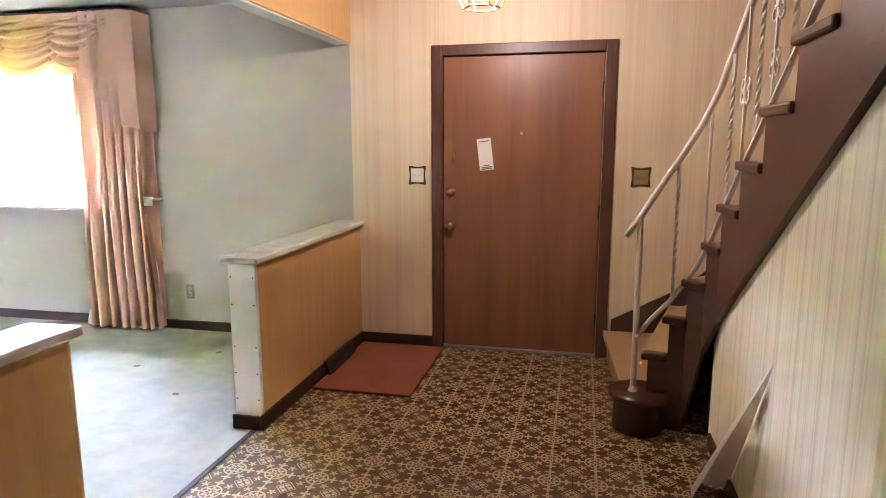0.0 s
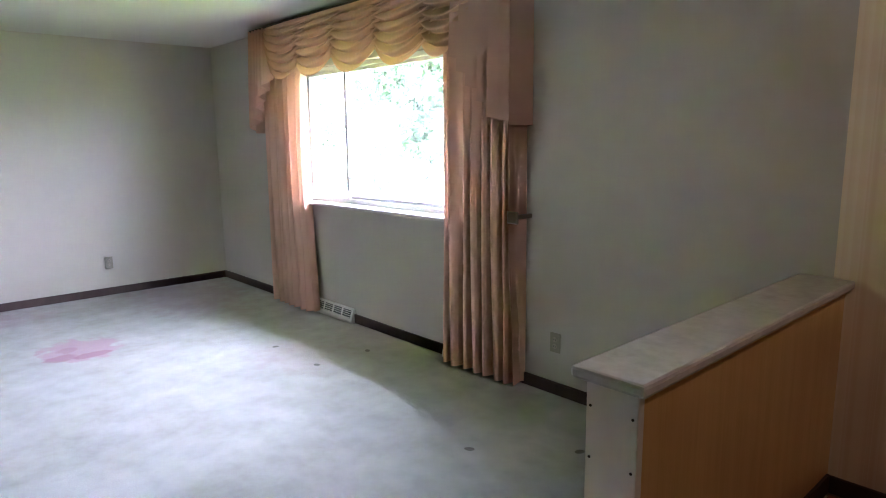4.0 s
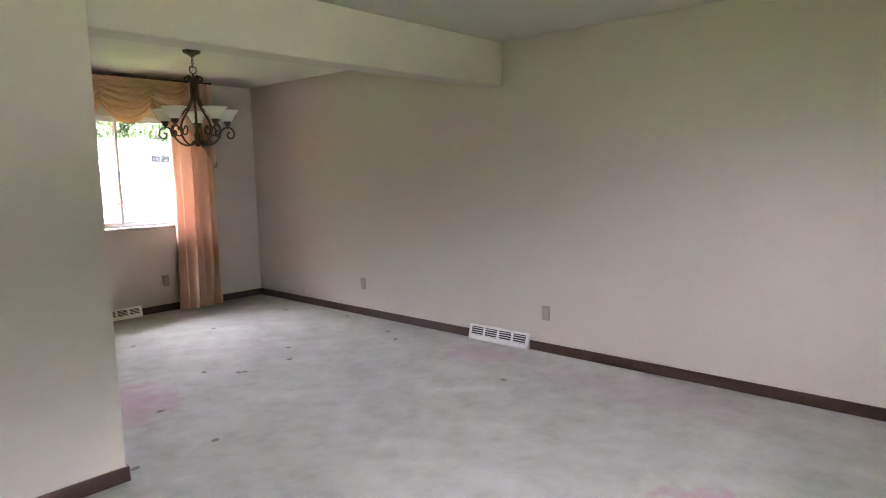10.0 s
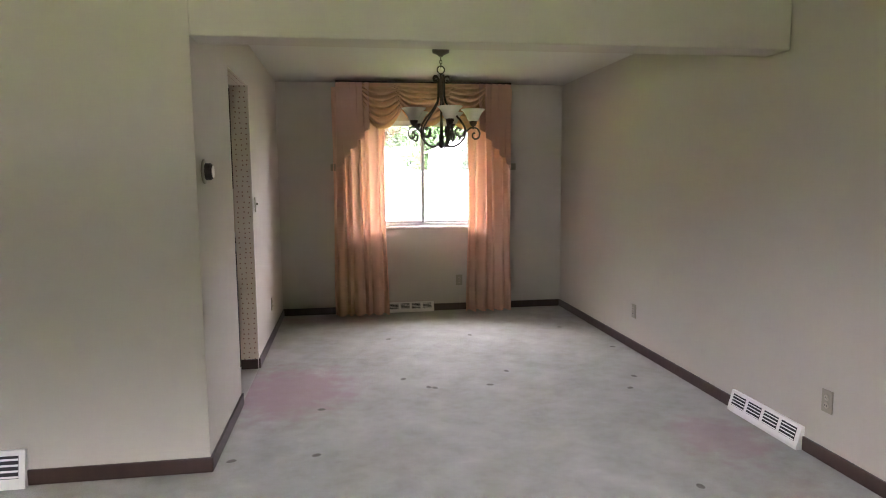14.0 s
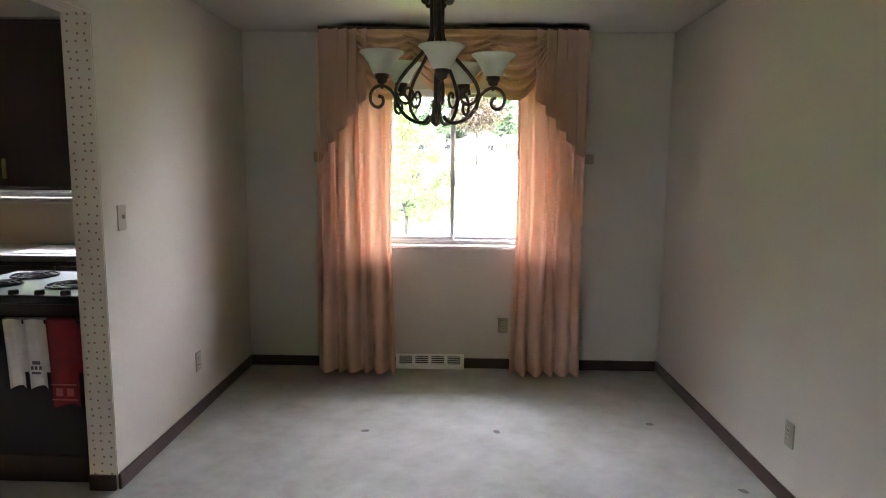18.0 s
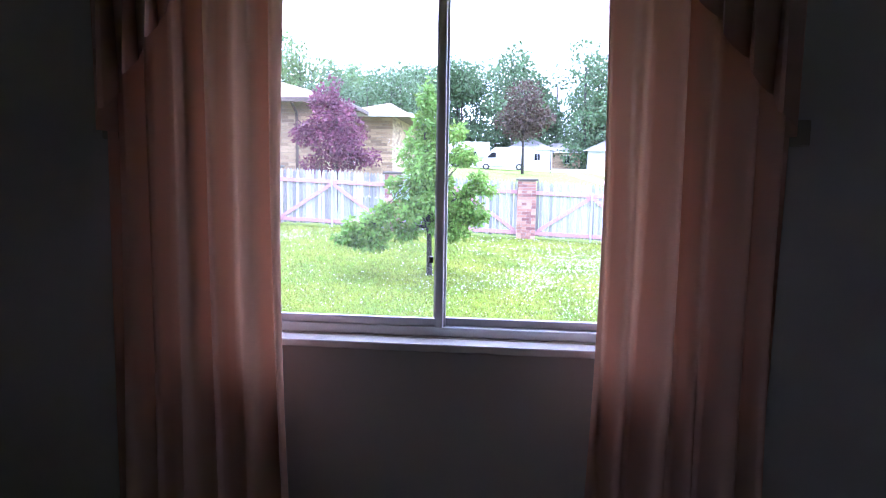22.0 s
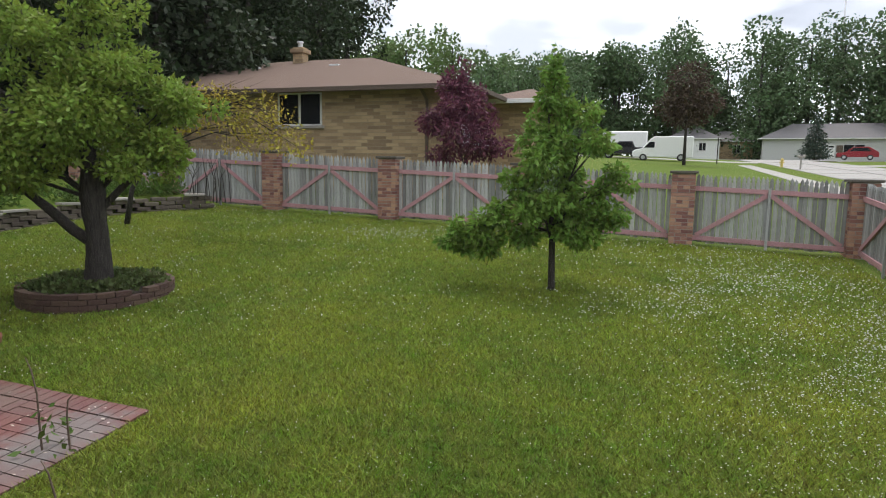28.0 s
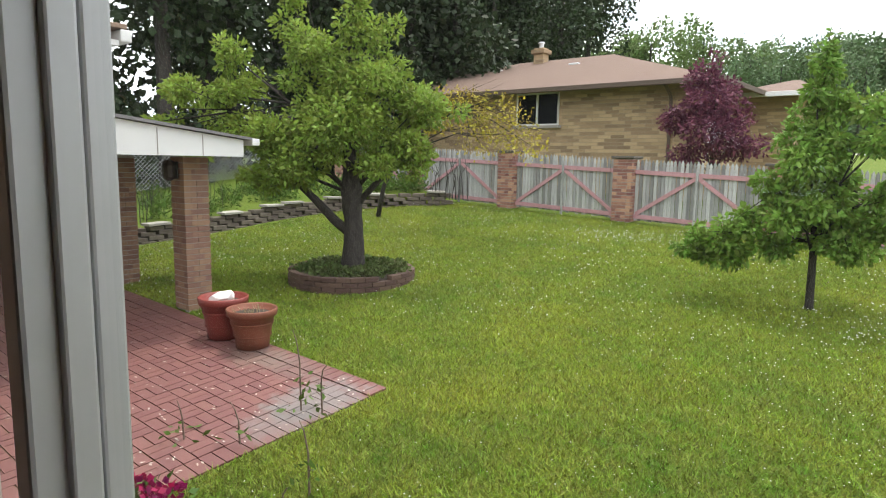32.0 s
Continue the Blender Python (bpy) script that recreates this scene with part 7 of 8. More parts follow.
pat = thing("patio", (0, 0, 0), "red brick patio in a basket-weave of pavers", "patio", kind="structure")
raw("bed", [(x, y, patio_z(x, y) - 0.016) for x, y in ((px0, py0), (px1, py0), (px1, py1), (px0, py1))] + [(x, y, patio_z(x, y) - 0.2) for x, y in ((px0, py0), (px1, py0), (px1, py1), (px0, py1))],
    [(0, 1, 2, 3), (0, 4, 5, 1), (1, 5, 6, 2), (2, 6, 7, 3), (3, 7, 4, 0)], mat("paver_joint", (0.035, 0.024, 0.019), 0.95, grain=[(30, 0.4, (0.07, 0.05, 0.04))]), pat)
me_pv = box_mesh("paver", 0.192, 0.0915, 0.05, PAVER)
rest_v, rest_f, made_n = [], [], 0
cells = []
for i in range(int((px1 - px0 - 0.2) / 0.201)):
    for j in range(int((py1 - py0 - 0.2) / 0.201)):
        cells.append((px0 + 0.30 + 0.201 * i, py0 + 0.30 + 0.201 * j, (i + j) % 2))
cells.sort(key=lambda c: math.hypot(c[0] + 3.0, c[1] + 6.0))
for x, y, turn in cells:
    for s in (-1, 1):
        cx, cy = (x, y + s * 0.050) if turn else (x + s * 0.050, y)
        z = patio_z(cx, cy) - 0.05 + rnd.uniform(-0.002, 0.0015)
        if made_n < 300:
            ob = new("paver", me_pv)
            ob.parent = pat
            ob.matrix_local = pose(cx, cy, z, -3.96 + rnd.uniform(-0.4, 0.4), -1.26 + rnd.uniform(-0.4, 0.4), 0) @ pose(0, 0, 0, 0, 0, (0 if turn else 90) + rnd.uniform(-0.6, 0.6))
            made_n += 1
        else:
            hx, hy = (0.096, 0.0458) if turn else (0.0458, 0.096)
            k = len(rest_v)
            rest_v += [(cx + u * hx, cy + v * hy, z + w + 0.022 * u * hx - 0.0692 * v * hy) for w in (0.0, 0.05) for u, v in ((-1, -1), (1, -1), (1, 1), (-1, 1))]
            rest_f += [(k + 4, k + 5, k + 6, k + 7), (k, k + 1, k + 5, k + 4), (k + 1, k + 2, k + 6, k + 5), (k + 2, k + 3, k + 7, k + 6), (k + 3, k, k + 4, k + 7)]
tagged(raw("paver_field", rest_v, rest_f, PAVER, pat), "", "", "", "stuff")
for k in range(int((px1 - px0) / 0.1005)):
    ob = new("edge_paver", me_pv)
    ob.parent = pat
    ob.matrix_local = pose(px0 + 0.05 + 0.1005 * k, py0 + 0.10, patio_z(px0 + 0.1005 * k, py0) - 0.049, -3.96, -1.26, 0) @ pose(0, 0, 0, rnd.uniform(-0.4, 0.4), rnd.uniform(-0.4, 0.4), 90 + rnd.uniform(-0.8, 0.8))
for k in range(int((py1 - py0 - 0.2) / 0.1005)):
    ob = new("edge_paver", me_pv)
    ob.parent = pat
    ob.matrix_local = pose(px0 + 0.10, py0 + 0.252 + 0.1005 * k, patio_z(px0, py0 + 0.25 + 0.1005 * k) - 0.049, -3.96, -1.26, 0) @ pose(0, 0, 0, rnd.uniform(-0.4, 0.4), rnd.uniform(-0.4, 0.4), rnd.uniform(-0.8, 0.8))

for x in (0.62, 2.55):
    z = patio_z(x, -7.2)
    brick_pillar(pose(x, -7.22, z), 1.46 - z, "brown brick pillar holding up the patio roof", BUFF, 0.31, False, "pillar", "patio pillars")
pr_ = thing("patio_roof", (0, 0, 0), "white-sided low patio roof on brick pillars", "roof")
b = bmesh.new()
ol = [(-7.5, 1.47), (-3.62, 1.47), (-3.62, 2.10), (-7.5, 1.66)]
va = [b.verts.new((-0.10, y, z)) for y, z in ol]
vb = [b.verts.new((7.0, y, z)) for y, z in ol]
b.faces.new(va)
b.faces.new(vb[::-1])
for i in range(4):
    b.faces.new((va[i], vb[i], vb[(i + 1) % 4], va[(i + 1) % 4]))
part("fascia", b, SOFFW, pr_, "white-painted boarded side")
for k in range(1, 8):
    y = -7.5 + 0.5 * k
    part("board_joint", boxed(-0.106, -0.099, y - 0.004, y + 0.004, 1.475, 1.65 + 0.057 * k - 0.01), MORTAR, pr_)
b = bmesh.new()
ol = [(-7.58, 1.66), (-3.62, 2.105), (-3.62, 2.14), (-7.58, 1.69)]
va = [b.verts.new((-0.16, y, z)) for y, z in ol]
vb = [b.verts.new((7.0, y, z)) for y, z in ol]
b.faces.new(va)
b.faces.new(vb[::-1])
for i in range(4):
    b.faces.new((va[i], vb[i], vb[(i + 1) % 4], va[(i + 1) % 4]))
part("roofing", b, SHGREY, pr_, "dark roofing edge")
part("gutter", boxed(-0.16, 7.0, -7.68, -7.58, 1.60, 1.68, 0.01), SOFFW, pr_)
lp = thing("porch_lamp", pose(0.62, -7.06, 1.30), "dark oval porch lamp on the brick pillar", "lamp")
part("back_plate", boxed(-0.05, 0.05, 0.0, 0.02, -0.10, 0.10, 0.01), DARKM, lp)
part("lantern", lathe(bmesh.new(), [(0.03, -0.12), (0.07, -0.08), (0.08, 0.05), (0.04, 0.12)], 10, True, 0, 0.09), DARKM, lp)
gt = thing("house_gutter", (0, 0, 0), "white gutter and eave of the house above the patio", "gutter")
part("trough", boxed(0.9, 8.0, -6.75, -6.62, 2.72, 2.86, 0.02), SOFFW, gt)
part("soffit", boxed(0.95, 8.0, -6.62, -3.7, 2.68, 2.74), SOFFW, gt)
part("roof_edge", boxed(0.9, 8.0, -6.70, -3.7, 2.865, 2.92, 0.01), SHTAN, gt)

# ---- pots ----
TERRA = mat("red_plastic_pot", (0.24, 0.045, 0.035), 0.45, grain=[(6, 0.4, (0.17, 0.035, 0.028))])
TERRA2 = mat("terracotta", (0.21, 0.062, 0.030), 0.65, grain=[(5, 0.6, (0.11, 0.034, 0.020)), (25, 0.3, (0.27, 0.12, 0.075))], bump=(30, 0.3, 0.004))


def pot(m, r, h, material, label):
    ob = thing("flower_pot", m, label, "pot", "patio pots")
    part("body", lathe(bmesh.new(), [(r * 0.66, 0), (r * 0.72, h * 0.3), (r * 0.90, h * 0.82), (r * 1.0, h * 0.83), (r * 1.03, h * 0.98), (r * 0.98, h), (r * 0.92, h * 0.97), (r * 0.86, h * 0.82)], 28, True), material, ob, "", True)
    for q in (0.30, 0.62):
        part("band", lathe(bmesh.new(), [(r * (0.665 + 0.30 * q), h * q), (r * (0.69 + 0.30 * q), h * (q + 0.015)), (r * (0.68 + 0.30 * q), h * (q + 0.04))], 28, False), material, ob, "", True)
    part("soil", lathe(bmesh.new(), [(r * 0.86, h * 0.84), (r * 0.5, h * 0.88), (0.01, h * 0.87)], 20, False), bpy.data.materials["dark_soil"], ob)
    return ob


pot(pose(-0.66, -6.86, patio_z(-0.66, -6.86)), 0.25, 0.44, TERRA, "glossy dark red plastic flower pot with a white rock inside")
pot(pose(-1.15, -6.88, patio_z(-1.15, -6.88)), 0.245, 0.40, TERRA2, "weathered terracotta flower pot with dry soil")
rk = bmesh.new()
bmesh.ops.create_icosphere(rk, subdivisions=2, radius=1)
for v in rk.verts:
    v.co = Vector((v.co.x * 0.15, v.co.y * 0.10, v.co.z * 0.08)) * (1 + 0.25 * noise.noise(v.co * 2.0))
rock = thing("white_rock", pose(-0.72, -6.80, patio_z(-0.6, -6.8) + 0.43, 20, 25, 30), "white flat rock resting in a flower pot", "rock")
part("stone", rk, PAPERW, rock)
dry = bmesh.new()
for k in range(40):
    a, r = rnd.uniform(0, 6.28), rnd.uniform(0, 0.17)
    tube(dry, [(-1.15 + r * math.cos(a), -6.88 + r * math.sin(a), patio_z(-1.1, -6.6) + 0.33), (-1.15 + 1.2 * r * math.cos(a + 0.3), -6.88 + 1.2 * r * math.sin(a + 0.3), patio_z(-1.1, -6.6) + rnd.uniform(0.37, 0.43))], 0.003, 3)
tagged(finish("dry_grass", dry, mat("straw", (0.34, 0.27, 0.15), 0.9)), "dry straw stalks in a terracotta pot", "plant", "", "stuff")

pet = []
pick = random.Random(77)
for k in range(230):
    x, y = px0 + 0.1 + 3.6 * pick.random() ** 1.3, pick.uniform(py0 + 0.1, -4.6)
    q, l_, w_ = pick.uniform(0, 6.28), pick.uniform(0.010, 0.024), pick.uniform(0.006, 0.012)
    c, n_ = Vector((x, y, patio_z(x, y) + 0.006)), Vector((math.cos(q), math.sin(q), 0))
    t = Vector((-n_.y, n_.x, 0))
    pet += [c - n_ * l_, c - t * w_ + Vector((0, 0, 0.004)), c + n_ * l_ + Vector((0, 0, 0.006)), c + t * w_ + Vector((0, 0, 0.003))]
tagged(raw("fallen_petals", pet, [(4 * k, 4 * k + 1, 4 * k + 2, 4 * k + 3) for k in range(len(pet) // 4)], mat("pale_petal", (0.46, 0.36, 0.30), 0.8, grain=[(2, 0.8, (0.62, 0.56, 0.50))])), "pale fallen petals and crumbs scattered over the patio", "debris", "", "stuff")

# ---- flowers and shoots beside the house ----
fz = ground_z(-3.2, -4.9)
rose = [(-3.15 + rnd.uniform(-0.55, 0.45), -4.75 + rnd.uniform(-0.25, 0.25), fz + rnd.uniform(0.08, 0.22), 0.06, 0.06, 0.05) for _ in range(26)]
fb = thing("petunias", (0, 0, 0), "magenta petunias in bloom below the window", "flowers")
f1 = new("bloom_mass", leaf_mesh("bloom_mass", foliage(rose, 900, 0.055, 81, 0.0, 0.5, 0.9), leaf_mat("magenta_petal", (0.36, 0.012, 0.12), (0.20, 0.008, 0.05), 0.3)))
f1.parent = fb
f2 = new("leaf_mass", leaf_mesh("leaf_mass", foliage([(-3.15, -4.75, fz + 0.05, 0.6, 0.35, 0.10)], 900, 0.07, 82, 0.1, 0.2, 0.5), WEED))
f2.parent = fb
CANE = mat("cane_bark", (0.13, 0.085, 0.065), 0.8, grain=[(9, 0.5, (0.26, 0.22, 0.17))], axis=(1, 1, 2))
for x, y, h, lean, leafy in ((-2.70, -6.30, 0.66, 0.05, 5), (-2.86, -6.38, 0.42, -0.06, 20), (-2.79, -5.70, 0.31, 0.06, 6), (-2.42, -5.48, 0.30, 0.03, 14), (-3.7, -5.6, 0.5, 0.05, 18), (-4.0, -5.2, 0.42, -0.04, 20), (-4.45, -4.9, 0.5, 0.04, 20), (-5.0, -4.6, 0.55, 0.04, 20), (-5.4, -4.35, 0.45, -0.04, 20), (-5.9, -4.3, 0.4, 0.04, 20)):
    z = ground_z(x, y)
    sh_ = thing("rose_shoot", pose(x, y, z), "bare curved rose cane with few leaves" if leafy < 8 else "thin leafy rose shoot", "plant", "rose shoots")
    part("stem", tube(bmesh.new(), [(0, 0, -0.05), (0.01, 0, h * 0.3), (0.0, 0.01, h * 0.62), (lean * 0.5, 0.02, h * 0.88), (lean * 1.4, 0.02, h)], 0, 6, False, [0.008, 0.007, 0.006, 0.005, 0.003]), CANE, sh_)
    part("twig", tube(bmesh.new(), [(0.005, 0, h * 0.35), (-lean * 0.8, 0.03, h * 0.45), (-lean * 2.0, 0.05, h * 0.50)], 0, 5, False, [0.004, 0.003, 0.002]), CANE, sh_)
    lf = new("leaves", leaf_mesh("leaves", foliage([(-lean * 1.6, 0.04, h * 0.48, 0.08, 0.08, 0.05), (0.02, 0.0, h * 0.10, 0.14, 0.14, 0.05)], leafy, 0.07, int(abs(x) * 100), 0.2, 0.4, 0.5), WEED))
    lf.parent = sh_

# ---- carpet marks ----
DENT = mat("crushed_carpet", (0.17, 0.16, 0.14), 0.95, grain=[(60, 0.5, (0.28, 0.27, 0.24))], spec=0.1)
fl_ = bpy.data.objects["floor"]
dent_b = lathe(bmesh.new(), [(0.026, 0.0004), (0.021, 0.003), (0.013, 0.0018), (0.004, 0.0006)], 12)
bmesh.ops.scale(dent_b, vec=(1.0, 0.7, 1.0), verts=dent_b.verts)
dent_me = bpy.data.meshes.new("carpet_dent")
bmesh.ops.recalc_face_normals(dent_b, faces=dent_b.faces)
dent_b.to_mesh(dent_me)
dent_b.free()
dent_me.materials.append(DENT)
for x, y in ((-5.78, -1.10), (-6.56, -1.16), (-7.44, -0.88), (-7.30, -0.64), (-7.41, -2.44), (-7.62, -1.67), (-6.50, -2.29), (-5.75, -2.27), (-5.98, -0.87), (-6.37, -0.87), (-5.22, 0.09), (-5.22, -0.58), (-4.79, 0.09), (-7.01, 0.73), (-3.07, 3.41), (-2.52, 3.04), (-2.69, 3.77), (-4.60, 3.90), (-5.14, 3.47), (-4.60, 3.49), (-5.94, -0.89)):
    ob = new("carpet_dent", dent_me)
    ob.location = (x, y, 0.0)
    ob.rotation_euler = (0, 0, rnd.uniform(0, 3.1))
    ob.parent = fl_


def stain(m, spots, world_space=False):
    """Faded pink stains with ragged edges: spots of (x, y, rx, ry, amount)."""
    n, l = m.node_tree.nodes, m.node_tree.links.new
    p = n["Principled BSDF"]
    out = p.inputs["Base Color"].links[0].from_socket
    tc, nz = n.new("ShaderNodeNewGeometry" if world_space else "ShaderNodeTexCoord"), n.new("ShaderNodeTexNoise")
    where = tc.outputs["Position" if world_space else "Object"]
    nz.inputs["Scale"].default_value, nz.inputs["Detail"].default_value = 9, 6
    l(where, nz.inputs["Vector"])
    for x, y, rx, ry, amount, soft, tone in spots:
        mp = n.new("ShaderNodeMapping")
        mp.inputs["Location"].default_value = (-x / rx, -y / ry, 0)
        mp.inputs["Scale"].default_value = (1 / rx, 1 / ry, 0)
        l(where, mp.inputs[0])
        ln_ = n.new("ShaderNodeVectorMath")
        ln_.operation = "LENGTH"
        l(mp.outputs[0], ln_.inputs[0])
        ad = n.new("ShaderNodeMath")
        ad.operation = "MULTIPLY_ADD"
        ad.inputs[1].default_value = -1.6 if soft > 0.2 else -1.0
        l(nz.outputs["Fac"], ad.inputs[0])
        l(ln_.outputs["Value"], ad.inputs[2])
        r = n.new("ShaderNodeMapRange")
        r.inputs[1].default_value, r.inputs[2].default_value, r.inputs[3].default_value, r.inputs[4].default_value = 0.15 - soft, 0.15 + soft, amount, 0.0
        l(ad.outputs[0], r.inputs[0])
        mx = n.new("ShaderNodeMix")
        mx.data_type = "RGBA"
        l(r.outputs[0], mx.inputs[0])
        l(out, mx.inputs[6])
        mx.inputs[7].default_value = (*tone, 1)
        out = mx.outputs[2]
    l(out, p.inputs["Base Color"])


PINKT, REDT_ = (0.43, 0.285, 0.315), (0.30, 0.135, 0.165)
stain(CARPET, [(-6.08, 2.42, 0.42, 0.38, 0.75, 0.07, PINKT), (-5.95, 2.27, 0.13, 0.15, 0.45, 0.08, REDT_), (-5.90, 2.45, 0.09, 0.19, 0.45, 0.08, REDT_), (-6.12, 2.33, 0.12, 0.11, 0.3, 0.08, REDT_), (-5.0, -0.98, 0.42, 0.5, 0.7, 0.35, PINKT), (-7.42, 0.22, 0.25, 0.3, 0.5, 0.3, PINKT), (-4.85, 3.5, 0.4, 0.3, 0.25, 0.3, PINKT), (-7.3, 3.6, 0.9, 0.5, 0.35, 0.3, PINKT), (-7.4, 1.6, 0.3, 0.9, 0.3, 0.3, PINKT), (-5.2, -3.2, 0.6, 0.2, 0.5, 0.3, PINKT)])

GREYT = (0.20, 0.185, 0.175)
stain(PAVER, [(-2.66, -6.50, 0.34, 0.42, 0.75, 0.3, GREYT), (-2.72, -6.10, 0.26, 0.36, 0.5, 0.3, GREYT), (-1.40, -6.75, 0.42, 0.26, 0.5, 0.3, (0.17, 0.13, 0.10)), (-1.9, -6.8, 0.5, 0.2, 0.35, 0.3, (0.17, 0.14, 0.12))], True)

# ---- grass and clover ----
rgn = np.random.default_rng(5)


def lawn_z(x, y):
    return -0.89 + 0.022 * np.clip(x, -13, 8) - 0.0692 * np.clip(y, -17, 4) + 0.014 * (np.clip(x, -13, 8) + 8) * np.clip((-10 - y) / 5.7, 0, 1)


def lawn_points(n_, power):
    x = rgn.uniform(-9.6, 5.0, n_ * 3)
    y = rgn.uniform(-15.7, -3.75, n_ * 3)
    keep = (~((x > -2.95) & (y > -7.05))) & (rgn.random(n_ * 3) < np.clip((4.0 / np.maximum(np.hypot(x + 6.5, y + 3.4), 1.0)) ** power, 0, 1)) & (np.hypot(x - 0.20, y + 9.42) > 0.93)
    x, y = x[keep][:n_], y[keep][:n_]
    return np.stack([x, y, lawn_z(x, y)], 1)


def tri_mesh(name, V, material):
    me = bpy.data.meshes.new(name)
    n_ = len(V) // 3
    me.vertices.add(len(V))
    me.vertices.foreach_set("co", V.astype(np.float32).ravel())
    me.loops.add(n_ * 3)
    me.loops.foreach_set("vertex_index", np.arange(n_ * 3, dtype=np.int32))
    me.polygons.add(n_)
    me.polygons.foreach_set("loop_start", np.arange(0, n_ * 3, 3, dtype=np.int32))
    me.materials.append(material)
    me.update(calc_edges=True)
    return me


g = lawn_points(620000, 0.7)
n_ = len(g)
ang = rgn.uniform(0, 6.28, n_)
hgt = rgn.uniform(0.018, 0.050, n_)
lean = rgn.normal(size=(n_, 2)) * 0.03
wid = rgn.uniform(0.0034, 0.0068, n_)
dx = np.stack([np.cos(ang) * wid, np.sin(ang) * wid, np.zeros(n_)], 1)
tip = g + np.stack([lean[:, 0], lean[:, 1], hgt], 1)
V = np.stack([g - dx, g + dx, tip], 1).reshape(-1, 3)
BLADE = mat("grass_blade", (0.195, 0.295, 0.020), 0.55, grain=[(0.35, 0.9, (0.315, 0.345, 0.026)), (0.9, 0.9, (0.080, 0.185, 0.012)), (3.5, 0.5, (0.24, 0.27, 0.035)), (9, 0.35, (0.36, 0.32, 0.08))], random=0.65, trans=0.3, spec=0.3)
tagged(new("grass", tri_mesh("grass", V, BLADE)), "short green grass blades of the lawn", "grass", "", "stuff")
c = np.concatenate([lawn_points(4600, 0.15), np.stack([rgn.normal(-8.0, 1.05, 5600), rgn.normal(-10.6, 2.1, 5600), np.zeros(5600)], 1), np.stack([rgn.normal(-1.5, 0.8, 260), rgn.normal(-14.4, 0.4, 260), np.zeros(260)], 1)])
c = c[(c[:, 0] > -9.6) & (c[:, 1] > -15.6) & (c[:, 1] < -4)]
nz_ = np.array([noise.noise((float(p[0]) * 0.45, float(p[1]) * 0.45, 0.0)) for p in c])
c = c[(nz_ > -0.12) | (rgn.random(len(c)) < 0.35)]
c[:, 2] = lawn_z(c[:, 0], c[:, 1]) + rgn.uniform(0.02, 0.05, len(c))
r = (rgn.uniform(0.0046, 0.0092, len(c)) * np.clip(np.hypot(c[:, 0] + 6.5, c[:, 1] + 3.4) / 6.0, 0.8, 1.5))[:, None]
oct_ = np.array([(1, 0, 0), (0, 1, 0), (-1, 0, 0), (0, -1, 0), (0, 0, 0.9), (0, 0, -0.6)])
tri = [(0, 1, 4), (1, 2, 4), (2, 3, 4), (3, 0, 4), (1, 0, 5), (2, 1, 5), (3, 2, 5), (0, 3, 5)]
V = np.concatenate([np.stack([c + oct_[a] * r, c + oct_[b] * r, c + oct_[d] * r], 1) for a, b, d in tri], 1).reshape(-1, 3)
tagged(new("clover_flowers", tri_mesh("clover_flowers", V, mat("clover_white", (0.66, 0.66, 0.58), 0.9))), "small white clover flowers in the lawn", "flowers", "", "stuff")

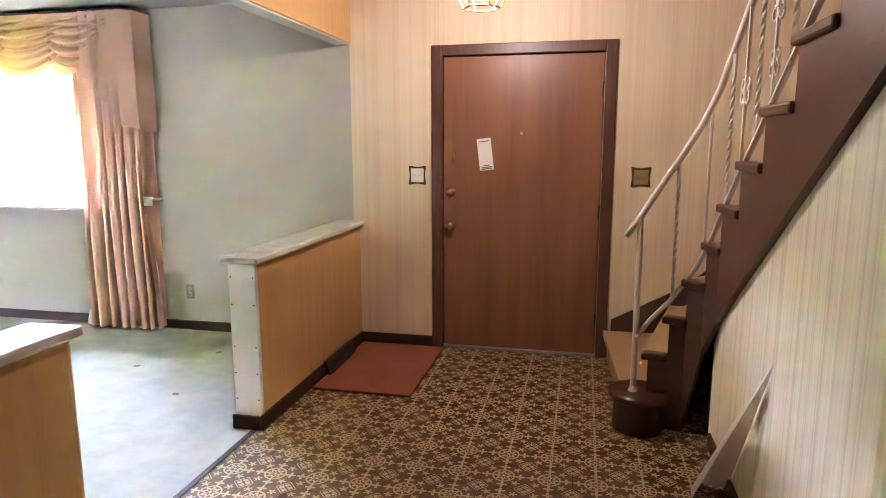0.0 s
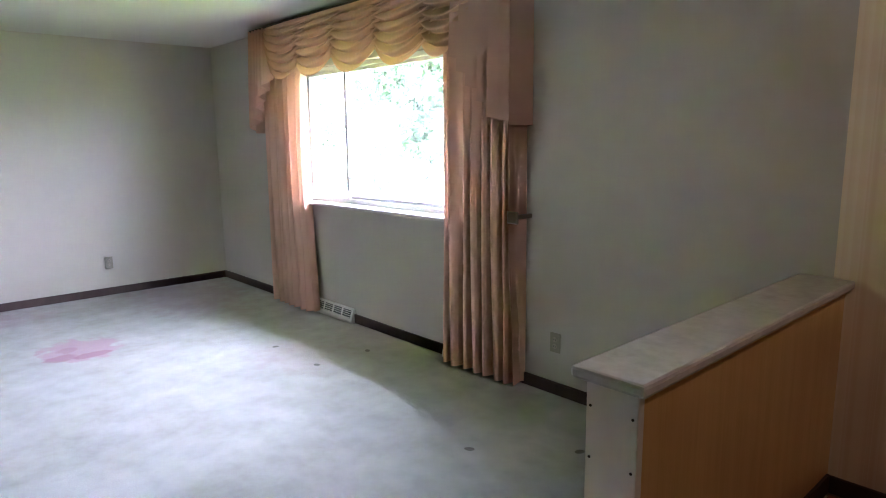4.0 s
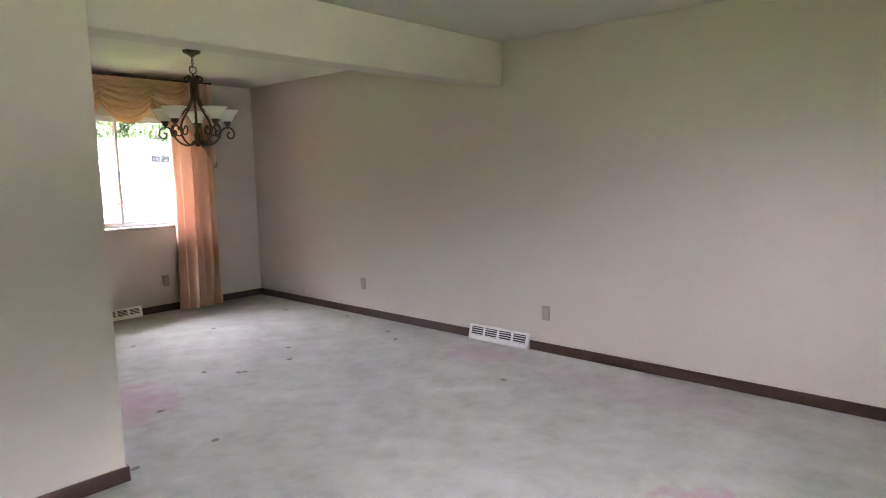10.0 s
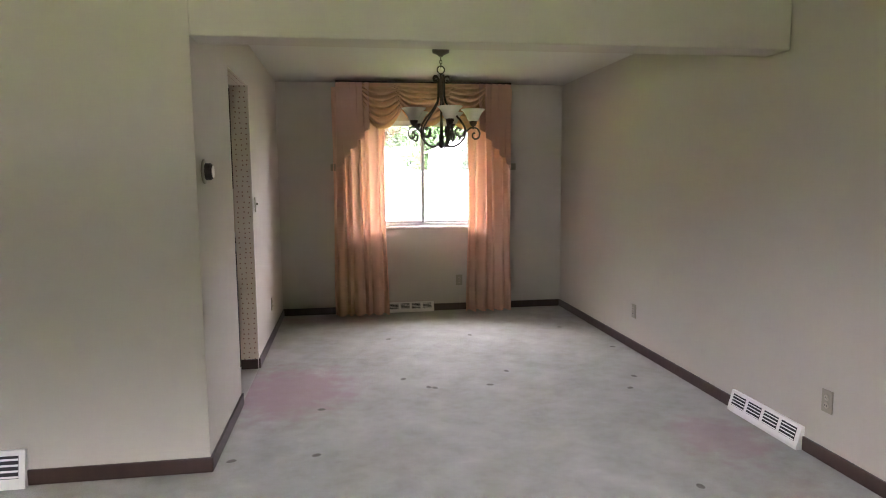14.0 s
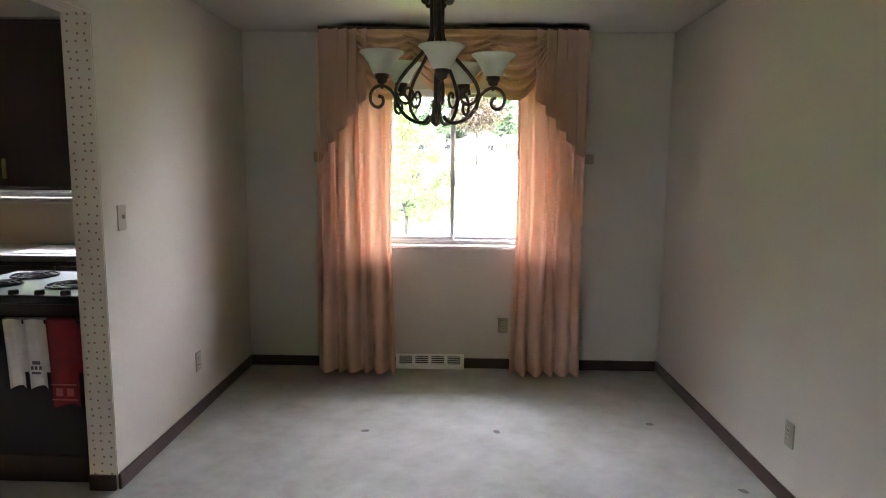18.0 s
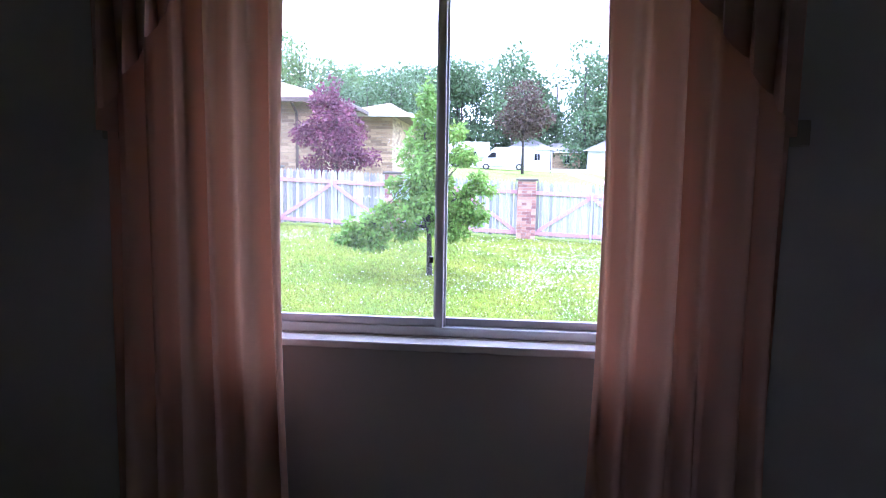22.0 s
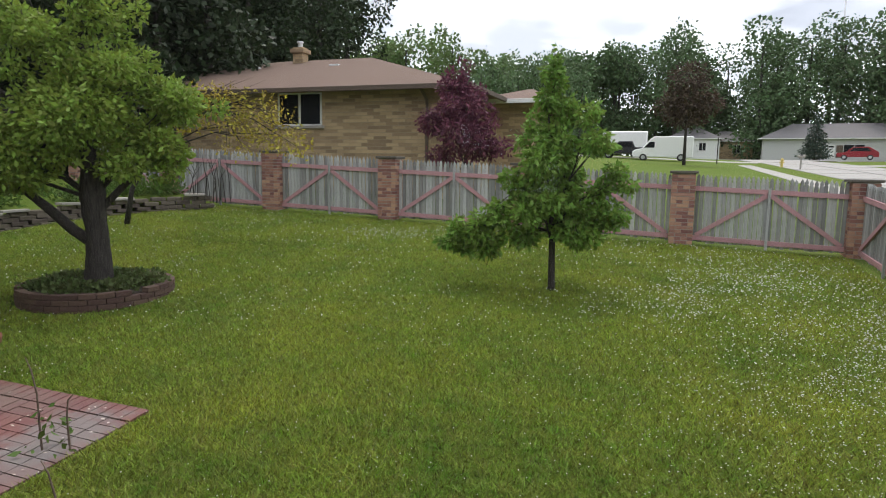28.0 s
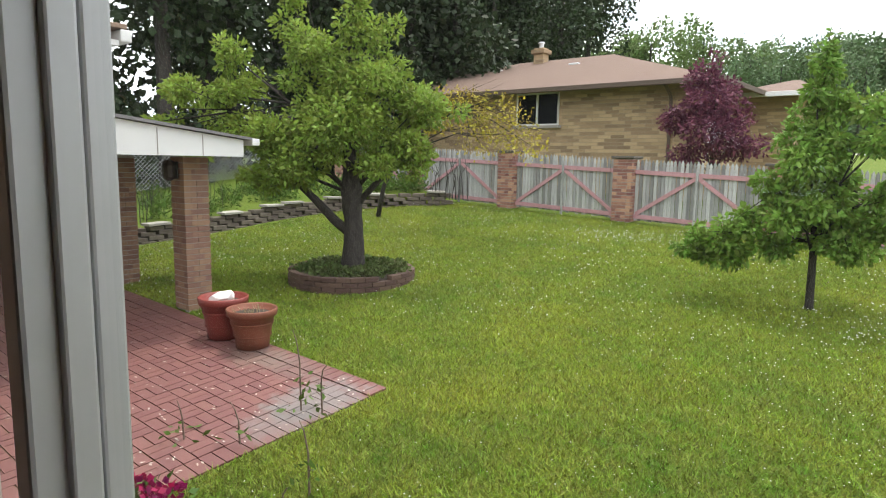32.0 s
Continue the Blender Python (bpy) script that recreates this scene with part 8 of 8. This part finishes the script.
# ---- foyer tiles: one shared mesh, printed pattern in the material ----
def tile_pattern():
    m = mat("patterned_tile", (0.125, 0.060, 0.019), 0.42, grain=[(9, 0.35, (0.065, 0.030, 0.009))], bump=(60, 0.08, 0.001), random=0.07)
    n, l = m.node_tree.nodes, m.node_tree.links.new
    p = n["Principled BSDF"]
    base = p.inputs["Base Color"].links[0].from_socket
    tc = n.new("ShaderNodeTexCoord")
    sp = n.new("ShaderNodeSeparateXYZ")
    l(tc.outputs["Object"], sp.inputs[0])

    def math_(op, a, b=None, c=None):
        k = n.new("ShaderNodeMath")
        k.operation = op
        for i, v in enumerate((a, b, c)):
            if v is None:
                continue
            if isinstance(v, (int, float)):
                k.inputs[i].default_value = v
            else:
                l(v, k.inputs[i])
        return k.outputs[0]

    x, y = sp.outputs[0], sp.outputs[1]
    ax, ay = math_("ABSOLUTE", x), math_("ABSOLUTE", y)

    def ring(cx, cy, r, w):
        d = math_("SQRT", math_("ADD", math_("POWER", math_("SUBTRACT", cx, 0), 2), math_("POWER", cy, 2)))
        return math_("LESS_THAN", math_("ABSOLUTE", math_("SUBTRACT", d, r)), w)

    r = math_("SQRT", math_("ADD", math_("MULTIPLY", x, x), math_("MULTIPLY", y, y)))
    ang = math_("ARCTAN2", y, x)
    petals = math_("LESS_THAN", math_("ABSOLUTE", math_("SUBTRACT", r, math_("ADD", 0.026, math_("MULTIPLY", math_("COSINE", math_("MULTIPLY", ang, 8)), 0.008)))), 0.008)
    masks = [petals, ring(x, y, 0.047, 0.004), math_("LESS_THAN", r, 0.008)]
    qx, qy = math_("SUBTRACT", 0.1, ax), math_("SUBTRACT", 0.1, ay)
    dia = math_("ADD", qx, qy)
    masks.append(math_("MULTIPLY", math_("LESS_THAN", dia, 0.034), math_("GREATER_THAN", math_("ABSOLUTE", math_("SUBTRACT", qx, qy)), 0.004)))
    masks.append(math_("LESS_THAN", math_("ABSOLUTE", math_("SUBTRACT", dia, 0.045)), 0.003))
    for u, v in ((ax, ay), (ay, ax)):
        du = math_("SUBTRACT", u, 0.074)
        rr = math_("SQRT", math_("ADD", math_("MULTIPLY", du, du), math_("MULTIPLY", v, v)))
        aa = math_("ARCTAN2", v, du)
        masks.append(math_("LESS_THAN", rr, math_("ADD", 0.0160, math_("MULTIPLY", math_("COSINE", math_("MULTIPLY", aa, 4)), 0.008))))
    du, dv = math_("SUBTRACT", ax, 0.056), math_("SUBTRACT", ay, 0.056)
    rr = math_("SQRT", math_("ADD", math_("MULTIPLY", du, du), math_("MULTIPLY", dv, dv)))
    aa = math_("ARCTAN2", dv, du)
    masks.append(math_("LESS_THAN", rr, math_("ADD", 0.0135, math_("MULTIPLY", math_("COSINE", math_("MULTIPLY", aa, 5)), 0.007))))
    tot = masks[0]
    for k in masks[1:]:
        tot = math_("MAXIMUM", tot, k)
    wear = n.new("ShaderNodeTexNoise")
    wear.inputs["Scale"].default_value, wear.inputs["Detail"].default_value = 70, 4
    l(tc.outputs["Object"], wear.inputs["Vector"])
    tot = math_("MULTIPLY", tot, math_("MULTIPLY_ADD", wear.outputs["Fac"], 0.5, 0.62))
    mx = n.new("ShaderNodeMix")
    mx.data_type = "RGBA"
    l(tot, mx.inputs[0])
    l(base, mx.inputs[6])
    mx.inputs[7].default_value = (0.53, 0.42, 0.215, 1)
    l(mx.outputs[2], p.inputs["Base Color"])
    return m


TILE = tile_pattern()
tb = boxed(-0.0988, 0.0988, -0.0988, 0.0988, -0.005, 0.0)
tile_mesh = bpy.data.meshes.new("tile")
bmesh.ops.recalc_face_normals(tb, faces=tb.faces)
tb.to_mesh(tile_mesh)
tb.free()
tile_mesh.materials.append(TILE)
foyer = bpy.data.objects["floor_foyer"]
rnd = random.Random(4)
for i in range(12):
    for j in range(20):
        ob = new("tile", tile_mesh)
        ob.location = (-1.715 + 0.2 * i, 4.13 - 0.2 * j, rnd.uniform(-0.0006, 0.0))
        ob.parent = foyer
